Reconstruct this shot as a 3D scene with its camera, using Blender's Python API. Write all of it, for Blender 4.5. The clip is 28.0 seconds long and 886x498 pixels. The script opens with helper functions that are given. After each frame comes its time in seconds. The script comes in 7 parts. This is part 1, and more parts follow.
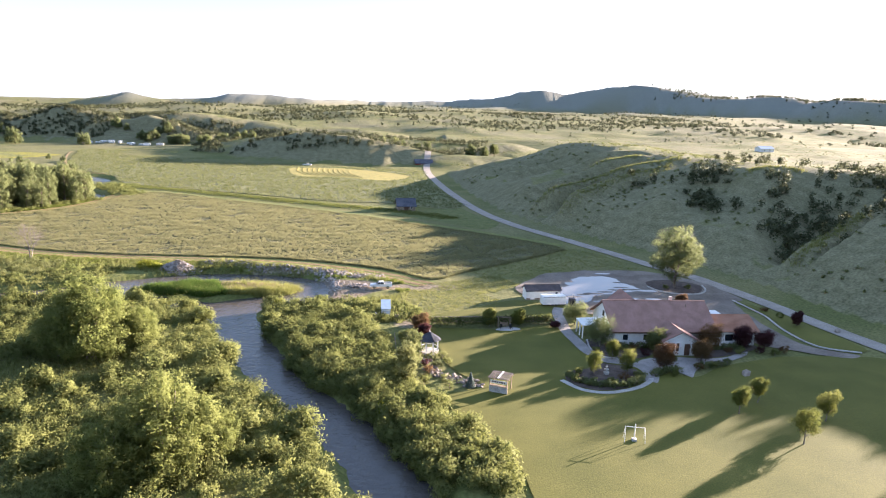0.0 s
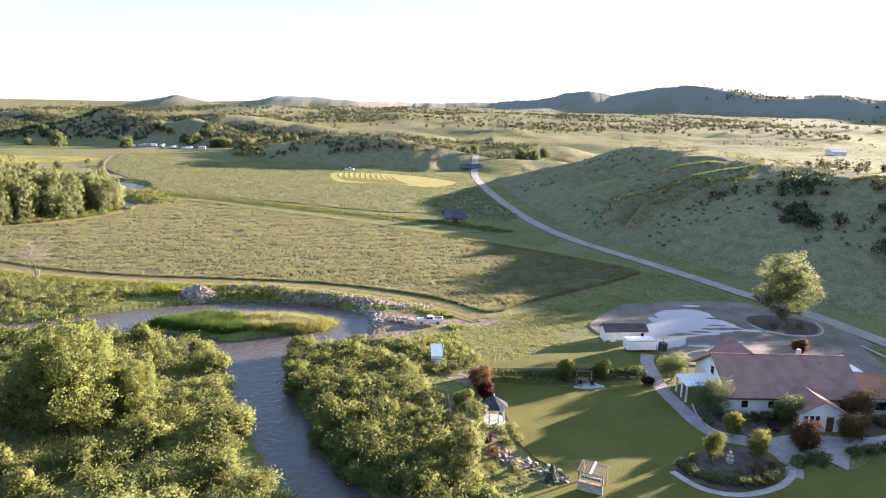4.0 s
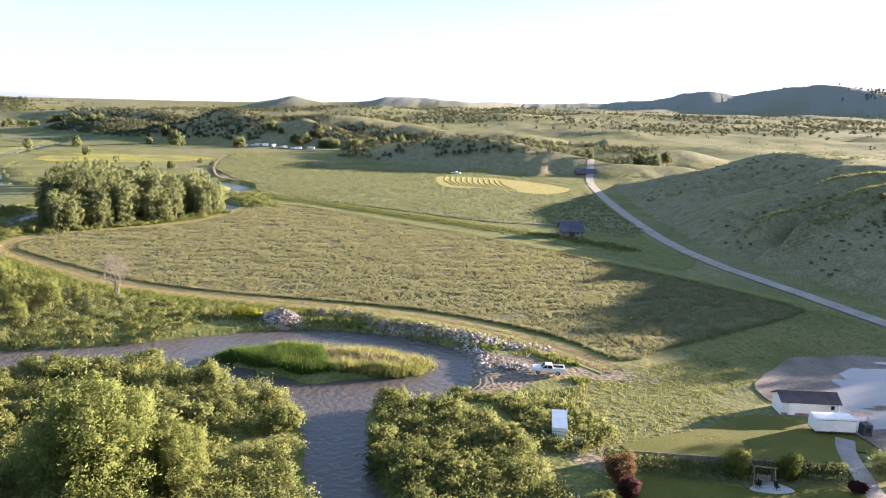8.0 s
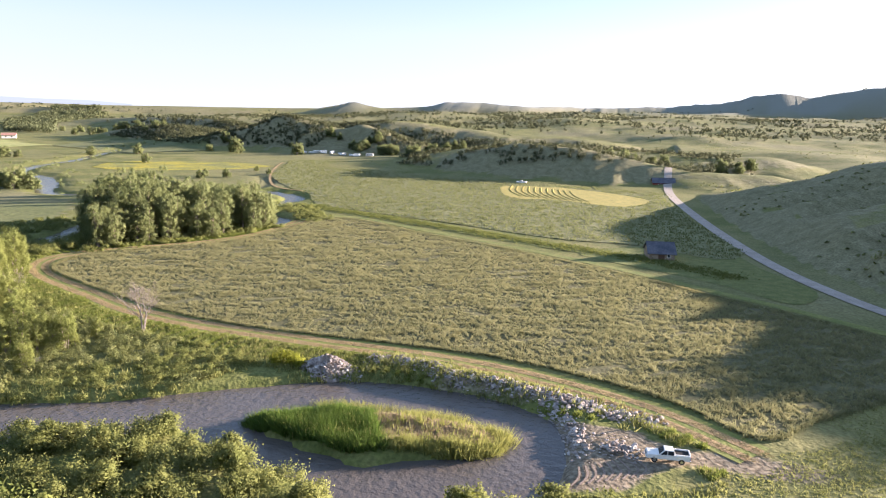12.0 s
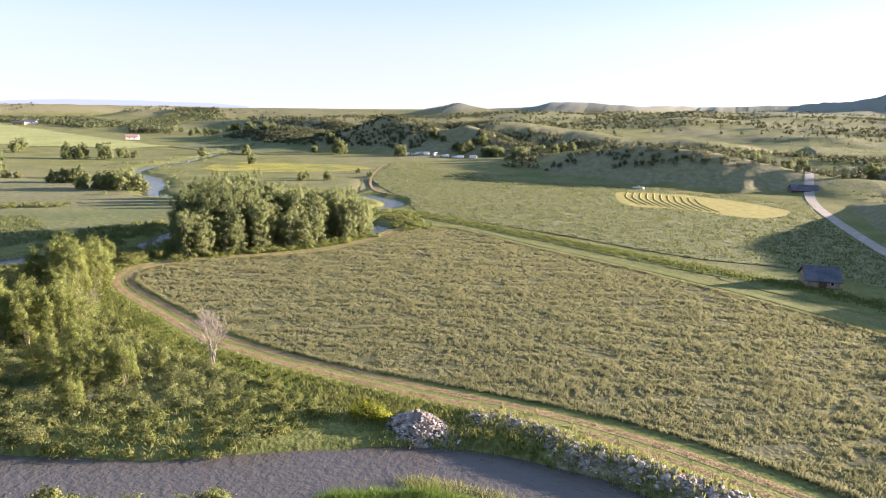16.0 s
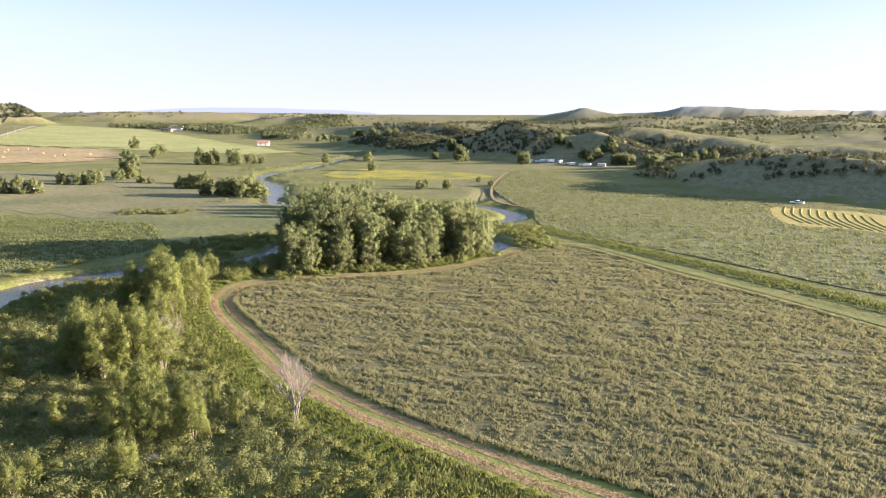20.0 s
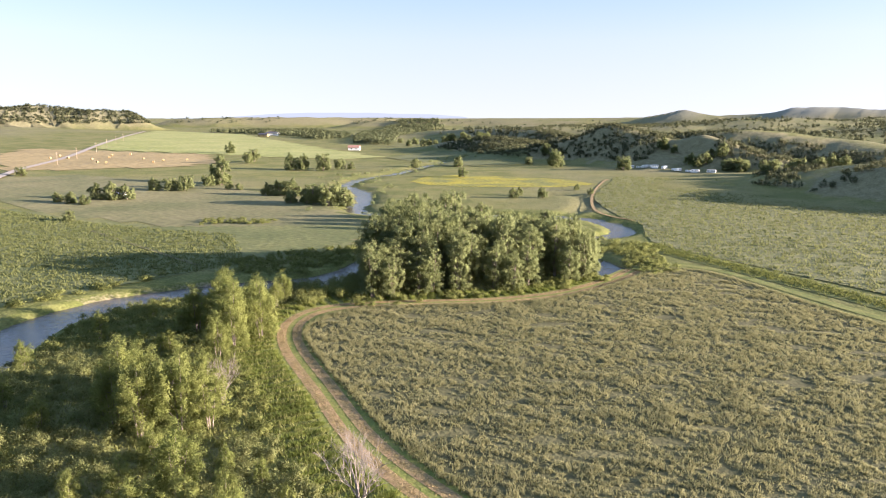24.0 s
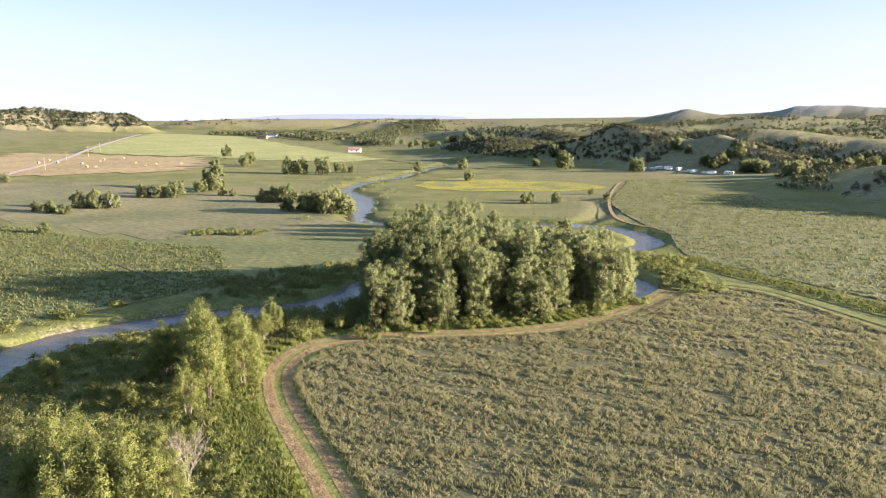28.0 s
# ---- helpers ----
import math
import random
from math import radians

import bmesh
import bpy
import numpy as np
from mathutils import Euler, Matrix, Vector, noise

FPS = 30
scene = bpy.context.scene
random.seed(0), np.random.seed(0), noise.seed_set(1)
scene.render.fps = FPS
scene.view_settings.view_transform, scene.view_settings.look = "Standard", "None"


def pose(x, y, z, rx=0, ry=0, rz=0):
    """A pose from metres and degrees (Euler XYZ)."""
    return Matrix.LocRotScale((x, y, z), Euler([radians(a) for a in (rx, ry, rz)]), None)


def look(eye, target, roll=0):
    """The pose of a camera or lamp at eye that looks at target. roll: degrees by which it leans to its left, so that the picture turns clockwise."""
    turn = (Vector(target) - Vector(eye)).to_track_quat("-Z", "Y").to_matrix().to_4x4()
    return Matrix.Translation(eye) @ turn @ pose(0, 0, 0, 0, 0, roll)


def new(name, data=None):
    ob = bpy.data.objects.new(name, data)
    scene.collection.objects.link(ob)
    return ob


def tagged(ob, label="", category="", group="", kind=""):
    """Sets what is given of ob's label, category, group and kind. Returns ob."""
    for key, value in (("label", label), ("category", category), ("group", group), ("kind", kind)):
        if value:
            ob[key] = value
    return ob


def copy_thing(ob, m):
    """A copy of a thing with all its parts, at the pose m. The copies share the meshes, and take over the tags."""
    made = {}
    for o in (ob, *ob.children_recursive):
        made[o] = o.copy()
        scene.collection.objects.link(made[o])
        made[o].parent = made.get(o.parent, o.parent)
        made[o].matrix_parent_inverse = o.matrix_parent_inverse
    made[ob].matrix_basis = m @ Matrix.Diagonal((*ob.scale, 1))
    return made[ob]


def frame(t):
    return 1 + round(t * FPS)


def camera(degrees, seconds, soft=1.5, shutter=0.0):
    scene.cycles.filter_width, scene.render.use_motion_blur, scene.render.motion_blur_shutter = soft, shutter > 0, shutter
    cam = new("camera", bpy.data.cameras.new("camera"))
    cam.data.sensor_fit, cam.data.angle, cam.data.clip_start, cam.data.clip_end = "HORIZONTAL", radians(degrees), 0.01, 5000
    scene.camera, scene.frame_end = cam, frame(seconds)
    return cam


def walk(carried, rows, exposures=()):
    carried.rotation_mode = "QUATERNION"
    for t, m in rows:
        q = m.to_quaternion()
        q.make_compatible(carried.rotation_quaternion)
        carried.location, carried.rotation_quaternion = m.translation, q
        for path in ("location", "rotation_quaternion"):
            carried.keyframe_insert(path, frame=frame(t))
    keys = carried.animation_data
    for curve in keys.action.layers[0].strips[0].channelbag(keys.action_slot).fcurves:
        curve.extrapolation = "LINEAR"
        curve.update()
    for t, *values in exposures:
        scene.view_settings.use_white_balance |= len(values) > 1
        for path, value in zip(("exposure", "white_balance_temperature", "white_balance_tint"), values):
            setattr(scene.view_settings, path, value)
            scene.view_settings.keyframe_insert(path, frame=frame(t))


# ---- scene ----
cam = camera(66.0, 28.0, soft=1.05)
PATH = [
    (0, (-7.508, -10.284, 41.719), (-7.407, -8.328, 41.312), 1.9),
    (0.5, (-7.618, -6.902, 41.656), (-7.53, -4.946, 41.249), 1.9),
    (1, (-7.788, -3.437, 41.618), (-7.713, -1.48, 41.211), 1.9),
    (1.5, (-7.978, -0.01, 41.578), (-7.915, 1.947, 41.172), 1.9),
    (2, (-8.266, 3.31, 41.545), (-8.217, 5.268, 41.139), 1.8),
    (2.5, (-8.674, 6.566, 41.529), (-8.638, 8.524, 41.123), 1.8),
    (4.5, (-10.312, 18.593, 41.765), (-10.369, 20.55, 41.358), 1.7),
    (5, (-10.671, 21.743, 41.718), (-10.769, 23.699, 41.309), 1.8),
    (5.5, (-11.161, 25.021, 41.717), (-11.301, 26.974, 41.308), 1.8),
    (6, (-11.63, 28.102, 41.692), (-11.811, 30.051, 41.281), 1.8),
    (6.5, (-11.995, 30.918, 41.645), (-12.218, 32.862, 41.233), 1.8),
    (7, (-12.47, 33.697, 41.643), (-12.732, 35.636, 41.232), 1.8),
    (7.5, (-13.029, 36.6, 41.589), (-13.326, 38.535, 41.176), 1.8),
    (8, (-13.728, 39.686, 41.501), (-14.053, 41.616, 41.088), 1.7),
    (8.5, (-14.52, 42.726, 41.463), (-14.869, 44.652, 41.05), 1.8),
    (9, (-15.362, 45.757, 41.409), (-15.731, 47.679, 40.997), 1.6),
    (9.5, (-16.173, 48.739, 41.375), (-16.562, 50.657, 40.964), 1.6),
    (10, (-17.163, 51.677, 41.376), (-17.571, 53.592, 40.967), 1.5),
    (10.5, (-18.215, 54.612, 41.407), (-18.642, 56.523, 40.999), 1.4),
    (11, (-19.258, 57.499, 41.418), (-19.704, 59.406, 41.013), 1.3),
    (11.5, (-20.437, 60.395, 41.4), (-20.902, 62.298, 40.997), 1.3),
    (12, (-21.592, 63.184, 41.338), (-22.082, 65.08, 40.935), 1.3),
    (12.5, (-22.694, 65.897, 41.277), (-23.214, 67.785, 40.874), 1.4),
    (14.5, (-26.846, 76.769, 40.978), (-27.5, 78.615, 40.573), 1.3),
    (15, (-27.969, 79.32, 41.005), (-28.659, 81.152, 40.6), 1.1),
    (15.5, (-29.045, 81.854, 41.003), (-29.773, 83.672, 40.597), 1.0),
    (16, (-30.103, 84.497, 40.95), (-30.872, 86.297, 40.543), 0.9),
    (16.5, (-31.286, 87.333, 40.878), (-32.097, 89.115, 40.471), 0.9),
    (17, (-32.632, 90.203, 40.855), (-33.482, 91.967, 40.448), 1.0),
    (17.5, (-33.987, 92.814, 40.784), (-34.876, 94.559, 40.379), 0.8),
    (18, (-35.363, 95.282, 40.73), (-36.292, 97.007, 40.326), 0.7),
    (18.5, (-36.772, 97.683, 40.681), (-37.739, 99.387, 40.28), 0.7),
    (19, (-38.262, 100.036, 40.632), (-39.266, 101.718, 40.233), 0.7),
    (19.5, (-39.833, 102.389, 40.576), (-40.875, 104.05, 40.18), 0.5),
    (20, (-41.492, 104.806, 40.514), (-42.569, 106.444, 40.119), 0.5),
    (20.5, (-43.248, 107.235, 40.467), (-44.36, 108.85, 40.073), 0.5),
    (21, (-45.137, 109.702, 40.434), (-46.284, 111.293, 40.042), 0.4),
    (21.5, (-47.132, 112.136, 40.402), (-48.313, 113.703, 40.01), 0.4),
    (22, (-49.155, 114.437, 40.391), (-50.366, 115.98, 40.001), 0.3),
    (22.5, (-51.02, 116.589, 40.348), (-52.252, 118.116, 39.959), 0.3),
    (24.5, (-58.45, 124.501, 40.343), (-59.74, 125.98, 39.958), 0.0),
    (25, (-60.359, 126.322, 40.333), (-61.649, 127.802, 39.949), 0.0),
    (25.5, (-62.383, 128.123, 40.308), (-63.673, 129.602, 39.924), -0.0),
    (26, (-64.469, 129.917, 40.291), (-65.758, 131.397, 39.907), -0.1),
    (26.5, (-66.595, 131.749, 40.26), (-67.883, 133.23, 39.877), -0.2),
    (27, (-68.724, 133.586, 40.24), (-70.012, 135.068, 39.857), -0.2),
    (27.5, (-70.897, 135.488, 40.224), (-72.185, 136.969, 39.841), -0.2),
    (28, (-73.132, 137.424, 40.207), (-74.419, 138.906, 39.823), -0.3),
]
walk(cam, [(t, look(eye, target, roll)) for t, eye, target, roll in PATH], exposures=[(0, 2.82, 6180, 28), (8, 2.66, 6200, 27), (17, 2.50, 6230, 27), (28, 2.46, 6230, 27)])

# ---- world and sun ----
SUN_AZ, SUN_EL = math.atan2(0.84, 0.54), radians(10.3)
world = bpy.data.worlds.new("world")
scene.world = world
world.use_nodes = True
wn = world.node_tree
sky = wn.nodes.new("ShaderNodeTexSky")
sky.sky_type = "NISHITA"
sky.sun_disc = False
sky.sun_elevation, sky.sun_rotation = SUN_EL, SUN_AZ
sky.air_density, sky.dust_density, sky.ozone_density = 1.0, 1.1, 2.0
way = wn.nodes.new("ShaderNodeTexCoord")
split, joinv, top = wn.nodes.new("ShaderNodeSeparateXYZ"), wn.nodes.new("ShaderNodeCombineXYZ"), wn.nodes.new("ShaderNodeMath")
top.operation = "MAXIMUM"
top.inputs[1].default_value = 0.10
wn.links.new(way.outputs["Generated"], split.inputs[0])
wn.links.new(split.outputs[2], top.inputs[0])
for k in (0, 1):
    wn.links.new(split.outputs[k], joinv.inputs[k])
wn.links.new(top.outputs[0], joinv.inputs[2])
wn.links.new(joinv.outputs[0], sky.inputs[0])
wn.links.new(sky.outputs[0], wn.nodes["Background"].inputs[0])
wn.nodes["Background"].inputs[1].default_value = 0.026
veil, both = wn.nodes.new("ShaderNodeBackground"), wn.nodes.new("ShaderNodeAddShader")  # thin high haze
tone = wn.nodes.new("ShaderNodeValToRGB")
tone.color_ramp.elements[0].color, tone.color_ramp.elements[1].color = (1.0, 1.0, 1.0, 1), (0.42, 0.68, 0.95, 1)
tone.color_ramp.elements[0].position, tone.color_ramp.elements[1].position = 0.0, 0.20
wn.links.new(split.outputs[2], tone.inputs[0])
wn.links.new(tone.outputs[0], veil.inputs[0])
veil.inputs[1].default_value = 0.110
wn.links.new(wn.nodes["Background"].outputs[0], both.inputs[0])
wn.links.new(veil.outputs[0], both.inputs[1])
wn.links.new(both.outputs[0], wn.nodes["World Output"].inputs[0])
sun = new("sun", bpy.data.lights.new("sun", "SUN"))
sun.data.energy, sun.data.angle, sun.data.color = 5.1, radians(0.6), (1.0, 0.88, 0.68)
sun.matrix_world = look((0, 0, 0), (-math.sin(SUN_AZ) * math.cos(SUN_EL), -math.cos(SUN_AZ) * math.cos(SUN_EL), -math.sin(SUN_EL)))

# ---- materials ----


def surf(name, a, b, scale=0.5, rough=0.85, bump=0.3, fine=6.0, metal=0.0, c=None, grain=0.12, stretch=(1, 1, 1)):
    """A matt surface of two tones mixed in patches, with fine grain and relief."""
    m = bpy.data.materials.new(name)
    m.use_nodes = True
    nt = m.node_tree
    n, l = nt.nodes, nt.links
    p = n["Principled BSDF"]
    geo = n.new("ShaderNodeNewGeometry")
    mp = n.new("ShaderNodeMapping")
    mp.inputs["Scale"].default_value = stretch
    l.new(geo.outputs["Position"], mp.inputs[0])
    big, small = n.new("ShaderNodeTexNoise"), n.new("ShaderNodeTexNoise")
    big.inputs["Scale"].default_value, big.inputs["Detail"].default_value = scale, 6
    small.inputs["Scale"].default_value, small.inputs["Detail"].default_value = scale * fine, 5
    for k in (big, small):
        l.new(mp.outputs[0], k.inputs[0])
    ramp = n.new("ShaderNodeValToRGB")
    ramp.color_ramp.elements[0].position, ramp.color_ramp.elements[1].position = 0.36, 0.64
    ramp.color_ramp.elements[0].color, ramp.color_ramp.elements[1].color = (*a, 1), (*b, 1)
    if c:
        e = ramp.color_ramp.elements.new(0.5)
        e.color = (*c, 1)
    l.new(big.outputs[0], ramp.inputs[0])
    info = n.new("ShaderNodeObjectInfo")
    add = n.new("ShaderNodeMath")
    add.operation = "MULTIPLY_ADD"
    l.new(info.outputs["Random"], add.inputs[0])
    add.inputs[1].default_value, add.inputs[2].default_value = 0.16, 0.92
    gr = n.new("ShaderNodeMapRange")
    gr.inputs[1].default_value, gr.inputs[2].default_value = 0.3, 0.7
    gr.inputs[3].default_value, gr.inputs[4].default_value = 1 - grain * 2, 1 + grain * 2
    l.new(small.outputs[0], gr.inputs[0])
    mul = n.new("ShaderNodeMath")
    mul.operation = "MULTIPLY"
    l.new(gr.outputs[0], mul.inputs[0])
    l.new(add.outputs[0], mul.inputs[1])
    sc = n.new("ShaderNodeVectorMath")
    sc.operation = "SCALE"
    l.new(ramp.outputs[0], sc.inputs[0])
    l.new(mul.outputs[0], sc.inputs["Scale"])
    l.new(sc.outputs[0], p.inputs["Base Color"])
    p.inputs["Roughness"].default_value, p.inputs["Metallic"].default_value = rough, metal
    p.inputs["Specular IOR Level"].default_value = 0.25
    if bump:
        bp = n.new("ShaderNodeBump")
        bp.inputs["Strength"].default_value, bp.inputs["Distance"].default_value = bump, 0.5 / (scale * fine)
        l.new(small.outputs[0], bp.inputs["Height"])
        l.new(bp.outputs[0], p.inputs["Normal"])
    return m


def leaf(name, a, b, glow=0.5):
    """Leaves: two greens by plant and by leaf, letting some light through."""
    m = bpy.data.materials.new(name)
    m.use_nodes = True
    nt = m.node_tree
    n, l = nt.nodes, nt.links
    p = n["Principled BSDF"]
    geo, info, noi = n.new("ShaderNodeNewGeometry"), n.new("ShaderNodeObjectInfo"), n.new("ShaderNodeTexNoise")
    noi.inputs["Scale"].default_value = 0.35
    l.new(geo.outputs["Position"], noi.inputs[0])
    s1, s2 = n.new("ShaderNodeMath"), n.new("ShaderNodeMath")
    s1.operation = s2.operation = "MULTIPLY_ADD"
    l.new(geo.outputs["Random Per Island"], s1.inputs[0])
    s1.inputs[1].default_value = 0.22
    l.new(noi.outputs[0], s1.inputs[2])
    l.new(info.outputs["Random"], s2.inputs[0])
    s2.inputs[1].default_value = 0.35
    l.new(s1.outputs[0], s2.inputs[2])
    mr = n.new("ShaderNodeMapRange")
    mr.inputs[1].default_value, mr.inputs[2].default_value = 0.35, 1.0
    l.new(s2.outputs[0], mr.inputs[0])
    mx = n.new("ShaderNodeMix")
    mx.data_type = "RGBA"
    l.new(mr.outputs[0], mx.inputs[0])
    mx.inputs[6].default_value, mx.inputs[7].default_value = (*a, 1), (*b, 1)
    l.new(mx.outputs[2], p.inputs["Base Color"])
    p.inputs["Roughness"].default_value = 0.75
    p.inputs["Specular IOR Level"].default_value = 0.12
    tr = n.new("ShaderNodeBsdfTranslucent")
    l.new(mx.outputs[2], tr.inputs[0])
    ms = n.new("ShaderNodeMixShader")
    ms.inputs[0].default_value = glow
    l.new(p.outputs[0], ms.inputs[1])
    l.new(tr.outputs[0], ms.inputs[2])
    l.new(ms.outputs[0], n["Material Output"].inputs[0])
    return m


def plain(name, col, rough=0.5, metal=0.0, spec=0.5):
    return surf(name, [c * 0.93 for c in col], [min(1, c * 1.05) for c in col], 1.3, rough, 0.05, 9, metal, grain=0.03)


def ground_material():
    """Prairie ground: dry, lush and bare covers by the land's own cover map, broken up by noise; its alpha paints
    distance haze.
    """
    m = bpy.data.materials.new("prairie_ground")
    m.use_nodes = True
    nt = m.node_tree
    n, l = nt.nodes, nt.links
    p = n["Principled BSDF"]
    geo = n.new("ShaderNodeNewGeometry")
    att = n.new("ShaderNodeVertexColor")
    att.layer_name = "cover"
    sep = n.new("ShaderNodeSeparateColor")
    l.new(att.outputs[0], sep.inputs[0])

    def noise_at(s, d=6):
        k = n.new("ShaderNodeTexNoise")
        k.inputs["Scale"].default_value, k.inputs["Detail"].default_value = s, d
        l.new(geo.outputs["Position"], k.inputs[0])
        return k.outputs[0]

    def mix(f, a, b):
        k = n.new("ShaderNodeMix")
        k.data_type = "RGBA"
        l.new(f, k.inputs[0])
        for i, v in ((6, a), (7, b)):
            if isinstance(v, tuple):
                k.inputs[i].default_value = (*v, 1)
            else:
                l.new(v, k.inputs[i])
        return k.outputs[2]

    def ranged(v, lo, hi):
        k = n.new("ShaderNodeMapRange")
        k.inputs[1].default_value, k.inputs[2].default_value = lo, hi
        l.new(v, k.inputs[0])
        return k.outputs[0]

    def soft(chan, noi, w=0.5):
        """The cover channel with its border frayed by noise."""
        k = n.new("ShaderNodeMath")
        k.operation = "MULTIPLY_ADD"
        l.new(noi, k.inputs[0])
        k.inputs[1].default_value = w
        l.new(chan, k.inputs[2])
        return ranged(k.outputs[0], 0.35 + w * 0.5, 0.65 + w * 0.5)

    big, mid, small, far = noise_at(0.05), noise_at(0.3), noise_at(1.6), noise_at(0.006)
    dry = mix(ranged(mid, 0.35, 0.65), (0.150, 0.140, 0.074), (0.206, 0.190, 0.106))
    lush = mix(ranged(mid, 0.35, 0.65), (0.095, 0.110, 0.030), (0.150, 0.155, 0.052))
    base = mix(ranged(big, 0.40, 0.60), (0.118, 0.128, 0.042), (0.168, 0.162, 0.062))
    base = mix(ranged(far, 0.50, 0.72), base, dry)
    base = mix(soft(sep.outputs[0], mid), base, dry)
    base = mix(soft(sep.outputs[1], mid), base, lush)
    bare = mix(ranged(small, 0.35, 0.65), (0.150, 0.120, 0.084), (0.225, 0.186, 0.132))
    base = mix(soft(sep.outputs[2], small), base, bare)
    # far high ground pales by the map's alpha: aerial haze put into the colour
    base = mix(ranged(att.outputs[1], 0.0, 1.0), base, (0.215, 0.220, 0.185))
    k = n.new("ShaderNodeVectorMath")
    k.operation = "SCALE"
    g = n.new("ShaderNodeMapRange")
    g.inputs[1].default_value, g.inputs[2].default_value, g.inputs[3].default_value, g.inputs[4].default_value = 0.3, 0.7, 0.7, 1.3
    l.new(small, g.inputs[0])
    l.new(base, k.inputs[0])
    l.new(g.outputs[0], k.inputs["Scale"])
    l.new(k.outputs[0], p.inputs["Base Color"])
    p.inputs["Roughness"].default_value = 0.95
    p.inputs["Specular IOR Level"].default_value = 0.1
    b1, b2 = n.new("ShaderNodeBump"), n.new("ShaderNodeBump")
    b1.inputs["Distance"].default_value, b1.inputs["Strength"].default_value = 0.22, 0.8
    b2.inputs["Distance"].default_value, b2.inputs["Strength"].default_value = 0.6, 0.6
    l.new(small, b1.inputs["Height"])
    l.new(mid, b2.inputs["Height"])
    l.new(b2.outputs[0], b1.inputs["Normal"])
    l.new(b1.outputs[0], p.inputs["Normal"])
    return m


def water_material():
    m = bpy.data.materials.new("river_water")
    m.use_nodes = True
    nt = m.node_tree
    n, l = nt.nodes, nt.links
    p = n["Principled BSDF"]
    p.inputs["Base Color"].default_value = (0.085, 0.074, 0.066, 1)
    p.inputs["Roughness"].default_value = 0.07
    p.inputs["IOR"].default_value = 1.33
    geo = n.new("ShaderNodeNewGeometry")
    a, b = n.new("ShaderNodeTexNoise"), n.new("ShaderNodeTexNoise")
    a.inputs["Scale"].default_value, b.inputs["Scale"].default_value = 0.9, 3.2
    a.inputs["Detail"].default_value = b.inputs["Detail"].default_value = 4
    bp, bq = n.new("ShaderNodeBump"), n.new("ShaderNodeBump")
    bp.inputs["Distance"].default_value, bp.inputs["Strength"].default_value = 0.35, 0.5
    bq.inputs["Distance"].default_value, bq.inputs["Strength"].default_value = 0.10, 0.5
    for k, q in ((a, bp), (b, bq)):
        l.new(geo.outputs["Position"], k.inputs[0])
        l.new(k.outputs[0], q.inputs["Height"])
    l.new(bp.outputs[0], bq.inputs["Normal"])
    l.new(bq.outputs[0], p.inputs["Normal"])
    return m


GROUND = ground_material()
WATER = water_material()
GRAVEL = surf("gravel", (0.29, 0.25, 0.21), (0.37, 0.325, 0.275), 0.25, 0.95, 0.4, 14)
DIRT = surf("churned_dirt", (0.19, 0.145, 0.115), (0.28, 0.22, 0.18), 0.35, 0.95, 0.9, 8)
LAWN = surf("mown_lawn", (0.090, 0.092, 0.012), (0.124, 0.118, 0.020), 0.12, 0.9, 0.25, 40)
CROP = surf("crop_floor", (0.080, 0.079, 0.034), (0.125, 0.117, 0.052), 0.35, 0.95, 0.8, 5)
CROP_B = surf("second_crop", (0.118, 0.127, 0.050), (0.164, 0.165, 0.073), 0.3, 0.95, 0.9, 5)
STRAW = surf("cut_straw", (0.315, 0.215, 0.112), (0.225, 0.170, 0.072), 0.55, 0.95, 0.8, 6, grain=0.2)
HAY = surf("cut_hay", (0.330, 0.250, 0.055), (0.250, 0.200, 0.050), 0.3, 0.95, 0.5, 7)
MOWN = surf("mown_stubble", (0.122, 0.148, 0.034), (0.185, 0.188, 0.050), 0.3, 0.95, 0.5, 7)
DITCH = surf("lush_verge", (0.092, 0.110, 0.026), (0.140, 0.148, 0.042), 0.4, 0.95, 0.8, 5)
CONCRETE = surf("concrete", (0.40, 0.37, 0.34), (0.50, 0.47, 0.43), 0.6, 0.9, 0.1, 10)
WILLOW = leaf("willow_leaves", (0.140, 0.165, 0.050), (0.205, 0.220, 0.070))
SAGE = leaf("sage_leaves", (0.120, 0.146, 0.050), (0.228, 0.240, 0.094))
COTTON = leaf("cottonwood_leaves", (0.142, 0.172, 0.068), (0.222, 0.248, 0.104))
YELLOWG = leaf("bright_leaves", (0.12, 0.15, 0.015), (0.23, 0.24, 0.03))
JUNIPER = leaf("juniper_leaves", (0.058, 0.067, 0.034), (0.100, 0.108, 0.053), 0.2)
RUSSET = leaf("russet_leaves", (0.13, 0.065, 0.035), (0.20, 0.13, 0.06))
PURPLE = leaf("purple_leaves", (0.06, 0.022, 0.028), (0.10, 0.04, 0.04))
REED = leaf("reed_blades", (0.052, 0.102, 0.016), (0.105, 0.158, 0.032))
GRASS = leaf("grass_blades", (0.148, 0.165, 0.046), (0.250, 0.250, 0.090))
CROPB = leaf("crop_blades", (0.154, 0.157, 0.068), (0.258, 0.249, 0.124))
DRYG = leaf("dry_blades", (0.240, 0.185, 0.120), (0.340, 0.275, 0.185))
BARK = surf("bark", (0.16, 0.13, 0.10), (0.25, 0.21, 0.17), 1.5, 0.95, 0.8, 6)
DEADWOOD = surf("dead_wood", (0.20, 0.17, 0.145), (0.29, 0.25, 0.215), 1.5, 0.95, 0.4, 6)

# ---- building helpers ----


